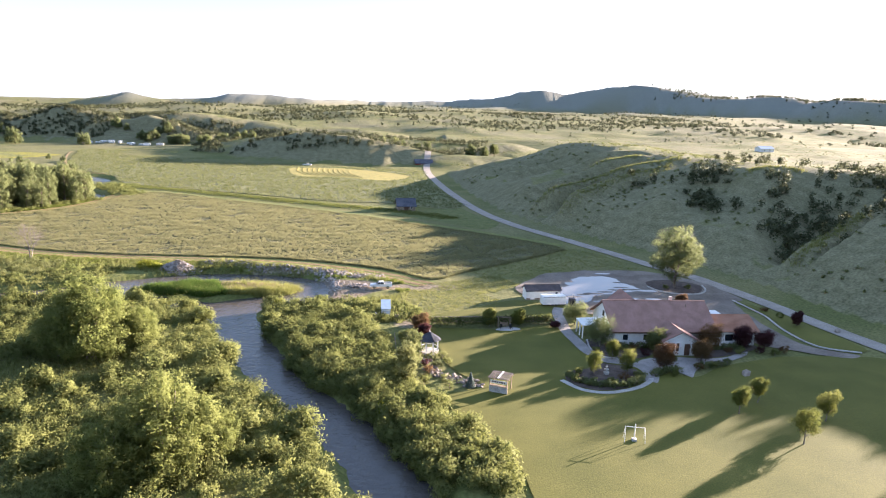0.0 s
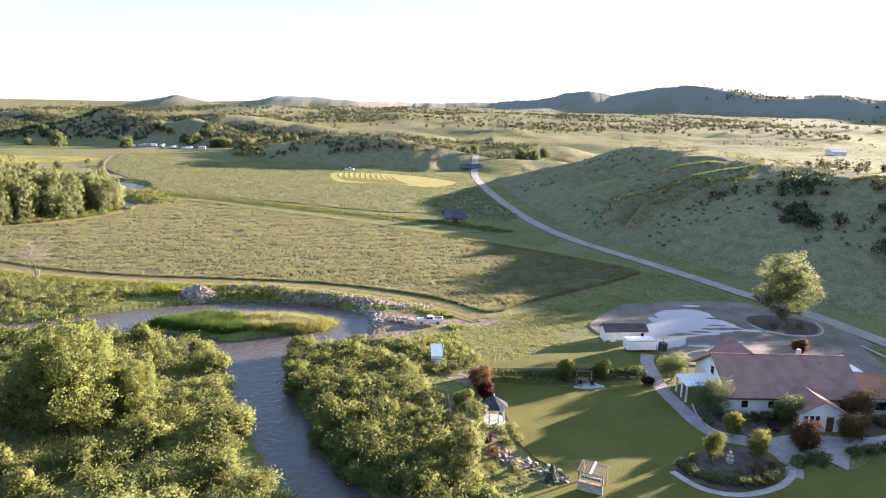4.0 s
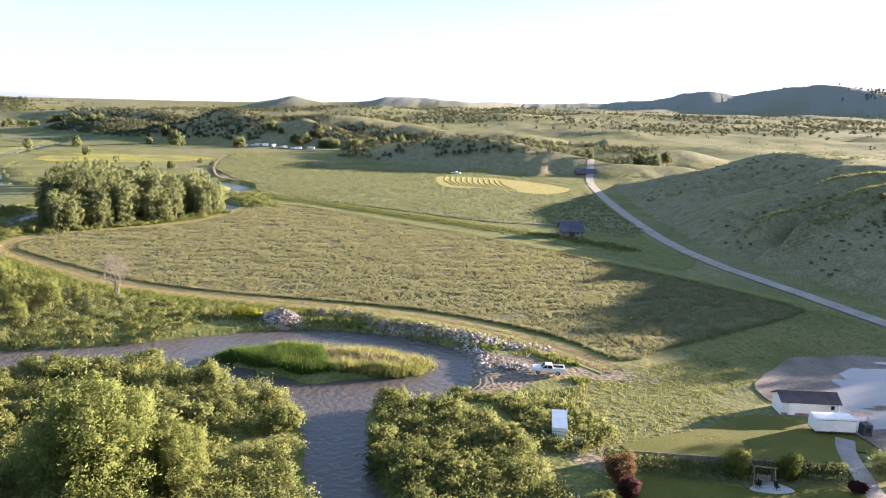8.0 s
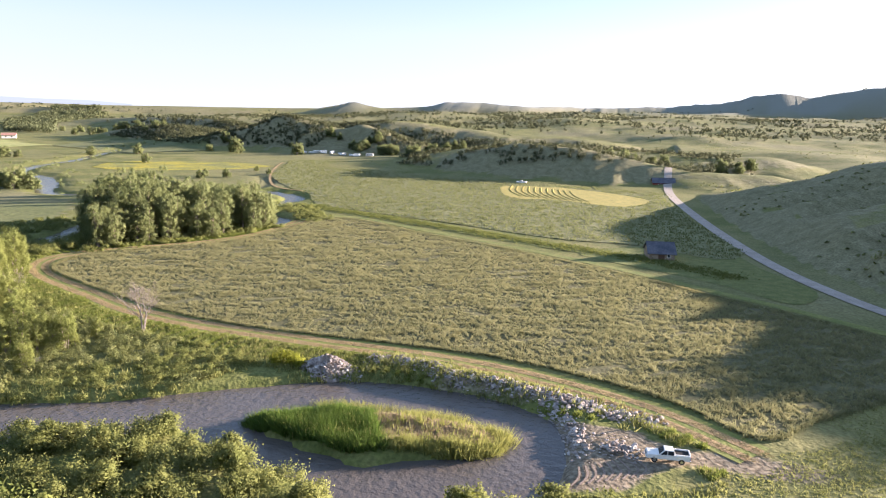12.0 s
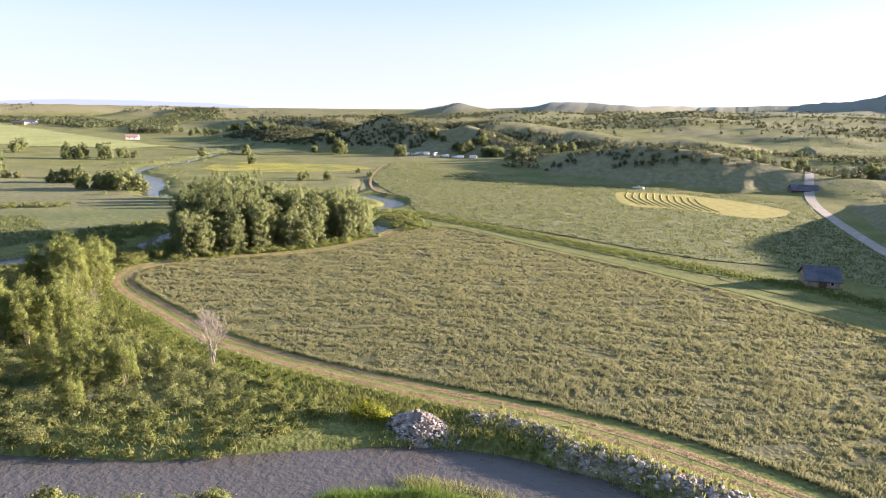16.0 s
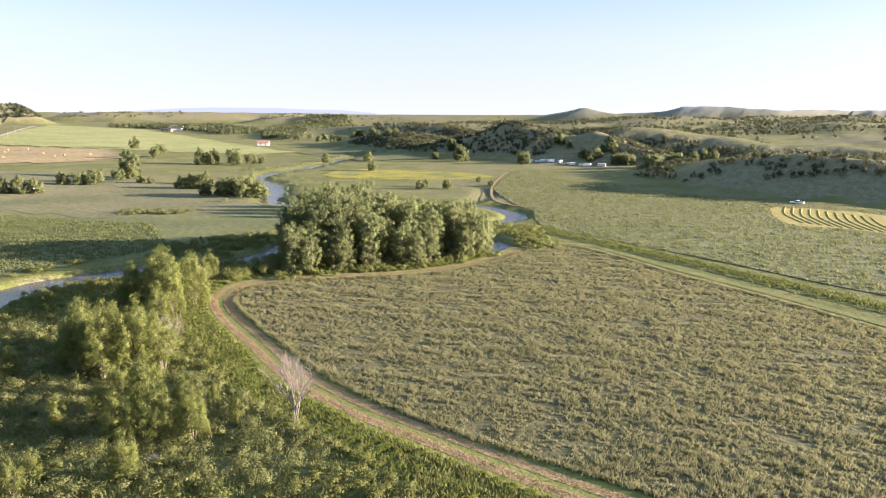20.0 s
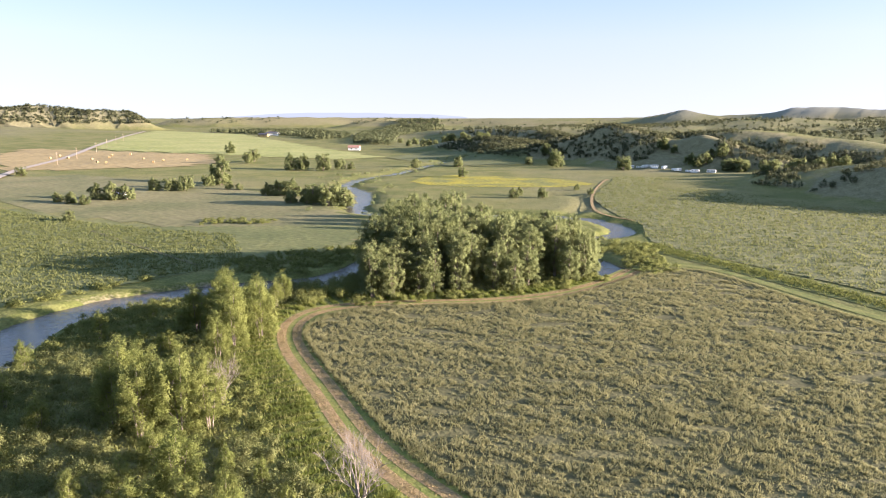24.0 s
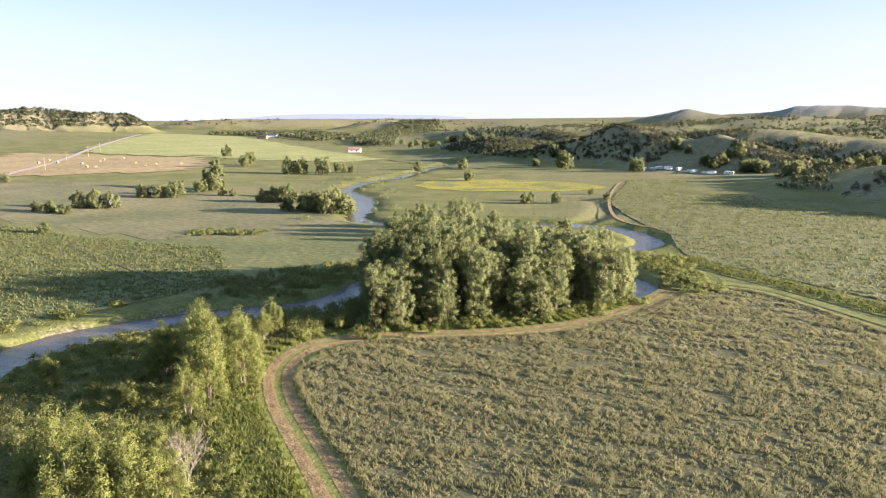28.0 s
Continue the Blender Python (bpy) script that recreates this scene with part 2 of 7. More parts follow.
def mesh_np(name, verts, faces, mats, normals=None, index=None):
    """A mesh from arrays of corners and of faces that all have the same number of corners."""
    me = bpy.data.meshes.new(name)
    verts, faces = np.asarray(verts, np.float32), np.asarray(faces, np.int32)
    k = faces.shape[1]
    me.vertices.add(len(verts))
    me.vertices.foreach_set("co", verts.ravel())
    me.loops.add(faces.size)
    me.loops.foreach_set("vertex_index", faces.ravel())
    me.polygons.add(len(faces))
    me.polygons.foreach_set("loop_start", np.arange(0, faces.size, k, dtype=np.int32))
    for m in mats:
        me.materials.append(m)
    if index is not None:
        me.polygons.foreach_set("material_index", np.asarray(index, np.int32))
    me.update(calc_edges=True)
    if normals is not None:
        me.polygons.foreach_set("use_smooth", np.ones(len(faces), bool))
        me.normals_split_custom_set_from_vertices(np.asarray(normals, np.float32))
    return me


def part(name, bm, material, parent=None, label="", smooth=False):
    me = bpy.data.meshes.new(name)
    bmesh.ops.recalc_face_normals(bm, faces=bm.faces)
    bm.to_mesh(me)
    bm.free()
    me.materials.append(material)
    if smooth:
        me.polygons.foreach_set("use_smooth", np.ones(len(me.polygons), bool))
    ob = new(name, me)
    ob.parent = parent
    if label:
        tagged(ob, label)
    return ob


def box(bm, lo, hi, m=None):
    """A box between two corners, set by the pose m."""
    r = bmesh.ops.create_cube(bm, size=1.0)
    for v in r["verts"]:
        v.co = Vector([lo[i] + (v.co[i] + 0.5) * (hi[i] - lo[i]) for i in range(3)])
        if m is not None:
            v.co = m @ v.co
    return r["verts"]


def boxed(lo, hi, m=None, bevel=0.0):
    bm = bmesh.new()
    box(bm, lo, hi, m)
    if bevel:
        bmesh.ops.bevel(bm, geom=bm.edges[:], offset=bevel, segments=1, affect="EDGES")
    return bm


def tube(bm, a, b, ra, rb, sides=6):
    """A tapered round stick from a to b."""
    a, b = Vector(a), Vector(b)
    q = (b - a).to_track_quat("Z", "Y")
    rings = []
    for p, r in ((a, ra), (b, rb)):
        rings.append([bm.verts.new(p + q @ Vector((r * math.cos(k * math.tau / sides), r * math.sin(k * math.tau / sides), 0))) for k in range(sides)])
    for k in range(sides):
        bm.faces.new((rings[0][k], rings[0][(k + 1) % sides], rings[1][(k + 1) % sides], rings[1][k]))
    bm.faces.new(rings[1])
    bm.faces.new(rings[0][::-1])


def stick(a, b, ra, rb=None, sides=6):
    bm = bmesh.new()
    tube(bm, a, b, ra, ra if rb is None else rb, sides)
    return bm


def empty(name, m, label, category, group="", kind=""):
    ob = new(name)
    ob.empty_display_size = 0.3
    ob.matrix_world = m
    return tagged(ob, label, category, group, kind)


def smooth_line(pts, step=2.0, closed=False):
    """A rounded line through the given points, as an array with even steps."""
    P = np.array(pts, float)
    n = len(P)
    out = []
    for i in range(n if closed else n - 1):
        if closed:
            p0, p1, p2, p3 = P[i - 1], P[i], P[(i + 1) % n], P[(i + 2) % n]
        else:
            p0, p1, p2, p3 = P[max(i - 1, 0)], P[i], P[i + 1], P[min(i + 2, n - 1)]
        k = max(2, int(np.linalg.norm(p2 - p1) / step))
        for j in range(k):
            t = j / k
            out.append(0.5 * ((2 * p1) + (p2 - p0) * t + (2 * p0 - 5 * p1 + 4 * p2 - p3) * t * t + (3 * p1 - p0 - 3 * p2 + p3) * t ** 3))
    if not closed:
        out.append(P[-1])
    return np.array(out)


def line_dist(X, Y, line):
    """Distance of points to a line of corners, the side (positive: right of its way), and how far along it is."""
    best, side, along = np.full(X.shape, 1e9), np.zeros(X.shape), np.zeros(X.shape)
    run = 0.0
    for (ax, ay), (bx, by) in zip(line[:-1], line[1:]):
        dx, dy = bx - ax, by - ay
        L2 = dx * dx + dy * dy + 1e-9
        t = np.clip(((X - ax) * dx + (Y - ay) * dy) / L2, 0, 1)
        d = np.hypot(X - ax - t * dx, Y - ay - t * dy)
        s = np.sign((X - ax) * dy - (Y - ay) * dx)
        k = d < best
        best[k], side[k], along[k] = d[k], s[k], run + t[k] * math.sqrt(L2)
        run += math.sqrt(L2)
    return best, side, along


def inside(X, Y, poly):
    r = np.zeros(X.shape, bool)
    n = len(poly)
    for i in range(n):
        x0, y0 = poly[i]
        x1, y1 = poly[(i + 1) % n]
        c = ((y0 > Y) != (y1 > Y)) & (X < (x1 - x0) * (Y - y0) / (y1 - y0 + 1e-12) + x0)
        r ^= c
    return r


def smoothstep(a, b, x):
    t = np.clip((x - a) / (b - a), 0, 1)
    return t * t * (3 - 2 * t)


_tab = np.random.RandomState(7).rand(256, 256)


def vnoise(X, Y, wave, octaves=4):
    """Smooth value noise, 0 to 1, with the given largest wavelength in metres."""
    out, amp, tot = 0.0, 1.0, 0.0
    for o in range(octaves):
        x, y = X / wave + 37.3 * o, Y / wave + 11.7 * o
        xi, yi = np.floor(x).astype(int), np.floor(y).astype(int)
        u, v = x - xi, y - yi
        u, v = u * u * (3 - 2 * u), v * v * (3 - 2 * v)
        g = lambda i, j: _tab[(xi + i) % 256, (yi + j) % 256]
        out = out + amp * ((g(0, 0) * (1 - u) + g(1, 0) * u) * (1 - v) + (g(0, 1) * (1 - u) + g(1, 1) * u) * v)
        tot += amp
        amp *= 0.5
        wave /= 2.03
    return out / tot


# ---- the lie of the land ----
RIVER = smooth_line([(14, -30), (11, 10), (3, 38), (-3, 50), (-8, 59), (-12, 68.5), (-17.5, 78), (-23.5, 86), (-30, 96), (-36.5, 109), (-41.5, 120), (-45, 129),
                     (-37.5, 133.6), (-31, 138), (-30.4, 146.2), (-34.0, 150.6), (-41, 152.6), (-50, 153.0), (-60, 151.4), (-68.8, 146.6), (-78, 141), (-90, 134), (-100, 130),
                     (-120, 126), (-150, 131), (-178, 146), (-194, 160), (-202, 168), (-206, 177), (-207, 187), (-204, 199), (-198, 213), (-190, 228), (-190, 240), (-197, 258),
                     (-199, 280), (-194, 300), (-184, 311), (-174, 319.5), (-166, 331), (-165, 345), (-174, 357.5), (-190, 365), (-207, 359), (-225, 349), (-240, 335)], 3.0)
POOL = smooth_line([(-182, 311), (-168, 306), (-154, 298), (-145, 292), (-139, 287.5), (-136.5, 283)], 3.0)  # side arm ending in a pool
RIVER_FAR = smooth_line([(-240, 335), (-265, 318), (-285, 326), (-300, 345), (-335, 375), (-365, 390), (-390, 430), (-400, 470), (-430, 530), (-470, 620)], 6.0)
CHANNEL = smooth_line([(-44, 129), (-52, 130.6), (-60, 132.6), (-68, 135.6), (-77, 139.5)], 3.0)
ROAD = smooth_line([(7, 520), (3.5, 452), (6.5, 392), (13.5, 322), (21.5, 269), (31, 237), (44.5, 209), (55, 187), (61.3, 173), (68, 160), (74.5, 138), (79.5, 117), (86, 95), (96, 60), (105, 0), (110, -90)], 4.0)
FOOT = [(25, 640), (20, 520), (16, 460), (17, 400), (23, 325), (31, 275), (40, 246), (55, 216), (66, 194), (78, 168), (86, 142), (92, 118), (100, 92), (112, 55), (122, 0), (130, -120), (150, -400)]
RIDGES = [  # crest line with heights, half width
    ([(-425, 632, 5), (-392, 650, 13), (-373, 672, 20), (-349, 685, 32), (-320, 685, 27), (-281, 672, 20), (-262, 678, 26), (-236, 668, 19), (-205, 660, 10)], 44),
    ([(-170, 560, 3), (-140, 543, 7), (-116, 529, 14), (-84, 515, 20), (-48, 510, 18.5), (-12, 502, 13), (17, 490, 8), (60, 500, 7)], 38),
    ([(-120, 575, 13), (-60, 585, 15), (0, 590, 12), (70, 600, 12)], 75),
    ([(-330, 760, 20), (-265, 786, 28), (-230, 797, 25), (-183, 788, 21), (-147, 755, 17), (-60, 760, 15)], 95),
    ([(-560, 745, 12), (-500, 720, 16), (-450, 700, 13)], 70),
    ([(-1008, 1197, 9), (-880, 1090, 13), (-747, 1023, 18), (-640, 960, 20), (-567, 905, 21), (-500, 860, 15)], 70),
    ([(-1560, 2039, 10), (-1383, 2164, 14), (-1221, 2260, 14), (-1050, 2330, 16)], 240),
    ([(-1090, 2350, 34), (-945, 2350, 62), (-800, 2350, 34)], 120),
    ([(-1196, 3334, 34), (-985, 3402, 50), (-900, 3430, 72), (-660, 3480, 72), (-573, 3495, 60), (-333, 4027, 66), (-15, 4040, 76), (293, 4028, 90), (463, 3507, 84)], 420),
    ([(440, 3500, 84), (596, 3283, 122), (710, 3259, 116), (900, 3211, 146), (1039, 3167, 158), (1180, 3070, 146), (1260, 2723, 128), (1444, 2615, 134), (1529, 2566, 112), (1423, 2040, 92), (2100, 1500, 100), (2500, 500, 90)], 430),
    ([(-1850, 560, 66), (-1798, 652, 62), (-1752, 786, 57), (-1705, 890, 48)], 85),
    ([(-2150, 1250, 30), (-1950, 1480, 34), (-1720, 1760, 30)], 110),
    ([(-1560, 1500, 22), (-1290, 1740, 27), (-1020, 1880, 24)], 100),
    ([(-2770, 1452, 26), (-3307, 2492, 24), (-2655, 3193, 20), (-1900, 3500, 24), (-1300, 3600, 28)], 500),
]


GULLIES = [  # valley lines running down the bluffs: depth, half width
    ([(40, 244), (50, 251.5), (61, 257.5), (73, 264), (86, 273), (98, 277)], 6.0, 8.5),
    ([(36, 266), (50, 274), (62, 280), (76, 287), (90, 292), (104, 294)], 6.5, 10),
    ([(60, 303), (74, 307), (90, 309), (108, 312)], 4.5, 8),
    ([(74, 194), (86, 201), (93, 212), (98, 224), (106, 240)], 4.0, 15),
    ([(90, 160), (103, 174), (112, 187), (128, 202), (140, 214)], 6.5, 15),
    ([(107, 78), (120, 90), (136, 108)], 5.0, 15), ([(96, 176), (110, 178), (124, 183)], 3.0, 9),
    ([(33, 318), (50, 322), (72, 330), (92, 340)], 7.0, 13), ([(28, 345), (46, 350), (64, 358), (84, 368)], 7.0, 14),
    ([(26, 372), (42, 378), (58, 388)], 3.5, 13), ([(60, 225), (74, 229), (86, 236)], 2.5, 9)]


RUBBLE = [(-58.6, 164.6), (-54, 165), (-48.3, 163.6), (-45, 161), (-41, 161.5), (-35.6, 160), (-31, 158.6), (-25, 157.4), (-19.7, 155.7), (-14.6, 155)]
SPURS = [  # ribs between the gullies whose tops just catch the low sun
    [(38, 255), (50, 260), (64, 266), (75, 273), (87, 283), (99, 284), (107, 279)], [(45, 235), (55, 243), (66.3, 250.5), (82.7, 262), (96, 268), (104, 278)],
    [(70, 300), (86, 300.5), (98, 302)], [(105, 225), (121, 231), (131, 226)],
    [(88, 155), (101.6, 165.5), (117.6, 177.5), (128, 186)]]


CREST = ((60, 72, 80, 90, 100, 110, 120, 126, 133, 145, 153, 159, 165, 172, 177, 184, 196, 210, 223, 244, 268, 302, 326, 345, 400),
         (-300, 40, 131, 131, 112, 108, 103, 95, 93, 90, 94, 102, 111, 123, 110, 122, 122, 121, 120, 135, 140, 165, 192, 215, 280))  # across the sun's way: where its shadow ends


def land(X, Y):
    """Height of the bare land, without the river's cut."""
    X, Y = np.asarray(X, float), np.asarray(Y, float)
    r = np.hypot(X + 30, Y - 60)
    # far plateaus to the north and east
    z = 24 * smoothstep(760, 1500, Y + 0.25 * X) * smoothstep(-2400, -700, X - 0.25 * Y) + 0.012 * np.maximum(0, r - 1500) * smoothstep(-900, 400, X)
    z = z * (0.75 + 0.5 * vnoise(X, Y, 420, 4))
    z = np.maximum(0, z + 24 * (vnoise(X + 300, Y, 200, 5) - 0.5) * smoothstep(720, 1000, Y + 0.2 * X))
    # the bench that rises westwards
    x0 = -380 - (Y - 340) * 0.7
    z = z + 0.016 * np.maximum(0, x0 - X) * np.exp(-(np.maximum(0, Y - 400) / 500) ** 2) * np.exp(-np.maximum(0, x0 - X - 1100) / 900)
    for crest, w in RIDGES:
        c = np.array(crest, float)
        d, _, s = line_dist(X, Y, c[:, :2])
        run = np.concatenate([[0], np.cumsum(np.hypot(*np.diff(c[:, :2], axis=0).T))])
        h = np.interp(s, run, c[:, 2])
        gul = 0.72 + 0.56 * vnoise(X + 900, Y, w * 0.55, 4)
        u = d / w * gul
        rib = np.abs(vnoise(s * 1.0, d * 0.25 + 300, 24 if w < 120 else 130, 3) - 0.5) * 2
        u = u + (0.55 - rib) * (0.22 if w < 80 and c[0, 0] > -200 else 0.2 if w > 400 else 0.55) * smoothstep(0.1, 0.6, u)
        rug = 1 + (0.5 if w > 200 else 0.12) * (vnoise(X, Y + 700, w * 0.6, 6) - 0.5)
        if w > 400:
            rug = rug - 0.5 * (1 - np.abs(vnoise(X + 40, Y, 420, 4) - 0.5) * 3.2).clip(0, 1) ** 1.5 * smoothstep(0.15, 0.6, u)
        body = 0.55 * np.exp(-1.3 * u * u) + 0.45 * (1 - smoothstep(0, 1.15, u))
        if w > 400 and c[0, 1] > 3000:  # flat-topped with a steep scarp
            body = 0.6 * (1 - smoothstep(0.2, 0.6, u)) + 0.4 * (1 - smoothstep(0.3, 1.2, u))
        elif w == 120:  # a cone with hollow flanks
            body = 0.5 * np.exp(-9 * u * u) + 0.5 * np.exp(-1.6 * u)
        z = np.maximum(z, h * rug * body)
    # bluffs beside the road
    d, side, s = line_dist(X, Y, np.array(FOOT, float))
    d = np.where(side < 0, d, -d)
    wob = 16 * (vnoise(X, Y, 70, 3) - 0.5)
    u = np.clip((d + wob * smoothstep(0, 40, d)) / 58, 0, 1)
    top = 0.8 + 0.8 * smoothstep(150, 185, Y) + 1.4 * np.exp(-((Y - 370) / 45) ** 2) + 23 * (0.74 + 0.26 * smoothstep(145, 210, Y)) - 5.5 * np.exp(-((X - 84) ** 2 + (Y - 258) ** 2) / 320) + 4 * (vnoise(X, Y, 160, 1) - 0.5) + 5.2 * np.exp(-((Y - 144 - 0.3 * (X - 120)) / 17) ** 2) - 3.5 * smoothstep(120, 98, Y) + 0.7 * np.exp(-((X - 110) ** 2 + (Y - 258) ** 2) / 260) + 0.006 * np.maximum(0, d - 300) - 13 * smoothstep(62, 210, d)
    gul_at = np.abs(np.sin(math.pi * (s + 0.85 * d + 26 * (vnoise(X, Y, 55, 2) - 0.5)) / 37))
    gully = gul_at ** 1.2 * np.clip(np.sin(np.pi * np.clip(d / 92, 0, 1)), 0, 1) ** 0.8
    carve = 0.0
    bend = 5 * (vnoise(X, Y, 24, 3) - 0.5)
    for line, deep, wide in GULLIES:
        gd, _, gs = line_dist(X, Y, np.array(line, float))
        run = sum(math.dist(p, q) for p, q in zip(line[:-1], line[1:]))
        carve = np.maximum(carve, deep * np.maximum(0, 1 - np.maximum(0, gd + bend) / wide) ** 0.9 * smoothstep(-2, 0.35 * run, gs) * (1 - 0.8 * smoothstep(0.75 * run, run, gs)))
    run, across = 0.8412 * X + 0.5408 * Y, -0.5408 * X + 0.8412 * Y
    graze = 0.1817 * (run - np.interp(across, *CREST)) + 0.2 * (vnoise(X, Y, 9, 2) - 0.5)
    rib = 0.0
    for line in SPURS:
        gd, _, gs = line_dist(X, Y, np.array(line, float))
        rib = np.maximum(rib, np.exp(-(np.maximum(0, gd + 0.2 * bend - 1.4) / 2.2) ** 2) * smoothstep(0, 16, gs))
    near = np.where(d > 0, top * u ** 1.15 * (2.15 - 1.15 * u) - 1.8 * gully + 1.0 * (vnoise(X, Y, 14, 3) - 0.5) * smoothstep(0, 15, d), -1)
    # crest and ribs keep to the low sun's grazing plane, the faces between lie below it
    keep = np.maximum(rib, smoothstep(44, 64, d))
    face = np.minimum(near, graze - 3.0 * (1 - keep)) - 1.2 * carve * (1 - rib)
    near = np.where(d > 4, face * (1 - rib) + np.maximum(face, graze + 0.5) * rib, near)
    bench = (10.5 + 15 * (vnoise(X, Y + 90, 110, 5) - 0.5) * smoothstep(90, 190, d)) * smoothstep(25, 170, d) + 0.006 * np.maximum(0, d - 300)
    z = np.maximum(z, np.maximum(near * smoothstep(505, 385, Y), bench * smoothstep(1100, 700, Y)))
    z = z + 1.0 * np.exp(-(line_dist(X, Y, RUBBLE)[0] / 2.4) ** 2) * smoothstep(-20, -32, X)  # dumped spoil on the river bank
    calm = 1 - 0.8 * smoothstep(20, 40, d) * smoothstep(130, 100, d) * smoothstep(470, 430, Y)
    z = z + smoothstep(4, 14, z) * 3.0 * (vnoise(X, Y, 40, 4) - 0.5) * calm
    return z


def cut(X, Y):
    """Depth of the river's cut below the flat."""
    d1 = line_dist(X, Y, RIVER)[0] + 2.0 * np.exp(-((X + 30) ** 2 + (Y - 146) ** 2) / 90) + 2.1 * smoothstep(130, 116, Y) * (X > -60) + 1.6 * smoothstep(262, 275, Y)
    d2 = line_dist(X, Y, RIVER_FAR)[0]
    d3 = line_dist(X, Y, CHANNEL)[0]
    d4 = line_dist(X, Y, POOL)[0] - 1.6 * np.exp(-((X + 138) ** 2 + (Y - 286) ** 2) / 60)
    wob = 1.2 * (vnoise(X, Y, 9, 2) - 0.5)
    bed = np.maximum(np.maximum(1 - smoothstep(4.4, 7.6, d1 + wob), 1 - smoothstep(3.0, 6.0, d2 + wob)), np.maximum(1 - smoothstep(2.4, 4.2, d3 + wob * 0.5), 1 - smoothstep(3.2, 5.8, d4 + wob)))
    return bed


def steps(dense_lo, dense_hi, fine, mids, far_lo, far_hi, grow=1.04):
    a = list(np.arange(dense_lo, dense_hi + 0.1, fine))
    st, x = fine, a[-1]
    while x < far_hi:
        lim = mids[1]
        st = min(st * 1.08, 6.0) if x < lim else st * grow
        x += st
        a.append(x)
    st, x = fine, a[0]
    while x > far_lo:
        st = min(st * 1.08, 6.0) if x > mids[0] else st * grow
        x -= st
        a.insert(0, x)
    return np.array(a)


gx = steps(-215, 112, 2.0, (-520, 330), -4700, 4700)
gy = steps(40, 322, 2.0, (-60, 720), -1500, 4750)
GX, GY = np.meshgrid(gx, gy)
bed = cut(GX, GY)
GZ = land(GX, GY) - 0.05 - 0.12 * vnoise(GX, GY, 8, 3) * (GX < 1e9)
GZ = GZ * (1 - bed) + (-2.3) * bed
OXBOW = smooth_line([(-252, 428), (-238, 433), (-224, 424), (-212, 405), (-205, 384), (-203, 366)], 4.0)
GZ = GZ - 1.0 * (1 - smoothstep(2.5, 6.5, line_dist(GX, GY, OXBOW)[0])) * (1 - bed)  # dry old river arm
nx, ny = len(gx), len(gy)
idx = np.arange(nx * ny).reshape(ny, nx)
Q = np.stack([idx[:-1, :-1], idx[:-1, 1:], idx[1:, 1:], idx[1:, :-1]], -1).reshape(-1, 4)
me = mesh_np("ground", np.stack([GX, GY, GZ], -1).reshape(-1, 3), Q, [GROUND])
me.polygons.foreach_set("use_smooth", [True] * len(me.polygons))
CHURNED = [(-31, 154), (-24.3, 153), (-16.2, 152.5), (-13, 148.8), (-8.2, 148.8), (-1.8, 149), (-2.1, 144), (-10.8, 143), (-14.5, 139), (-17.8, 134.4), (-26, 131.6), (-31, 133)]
# cover map: red dry grass, green lush, blue bare earth, alpha painted distance haze
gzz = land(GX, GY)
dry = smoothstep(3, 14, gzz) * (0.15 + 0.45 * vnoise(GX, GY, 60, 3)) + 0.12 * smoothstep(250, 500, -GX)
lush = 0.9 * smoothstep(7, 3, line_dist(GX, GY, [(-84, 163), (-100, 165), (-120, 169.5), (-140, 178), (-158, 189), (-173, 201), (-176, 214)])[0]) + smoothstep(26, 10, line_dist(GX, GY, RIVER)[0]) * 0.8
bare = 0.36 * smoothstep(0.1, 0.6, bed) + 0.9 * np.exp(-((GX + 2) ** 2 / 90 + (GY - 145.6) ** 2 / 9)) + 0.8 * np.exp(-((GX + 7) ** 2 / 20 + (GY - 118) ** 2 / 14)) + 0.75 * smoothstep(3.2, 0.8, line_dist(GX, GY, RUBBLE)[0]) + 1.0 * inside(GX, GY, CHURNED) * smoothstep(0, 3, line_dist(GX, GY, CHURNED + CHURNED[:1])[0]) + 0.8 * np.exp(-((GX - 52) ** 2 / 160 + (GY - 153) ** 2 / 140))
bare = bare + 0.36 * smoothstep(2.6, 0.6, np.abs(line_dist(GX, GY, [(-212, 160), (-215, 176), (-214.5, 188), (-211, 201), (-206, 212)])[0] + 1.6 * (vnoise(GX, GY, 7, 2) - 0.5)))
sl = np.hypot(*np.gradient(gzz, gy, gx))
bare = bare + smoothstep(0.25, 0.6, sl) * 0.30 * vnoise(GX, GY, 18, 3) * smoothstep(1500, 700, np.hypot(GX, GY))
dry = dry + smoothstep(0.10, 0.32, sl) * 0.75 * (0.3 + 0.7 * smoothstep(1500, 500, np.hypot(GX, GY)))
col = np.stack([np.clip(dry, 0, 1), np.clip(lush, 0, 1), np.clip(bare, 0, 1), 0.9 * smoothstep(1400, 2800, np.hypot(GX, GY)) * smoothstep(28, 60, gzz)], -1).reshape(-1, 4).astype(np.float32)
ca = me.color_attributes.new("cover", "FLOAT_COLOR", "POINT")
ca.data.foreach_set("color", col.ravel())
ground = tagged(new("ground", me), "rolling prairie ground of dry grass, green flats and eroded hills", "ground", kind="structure")


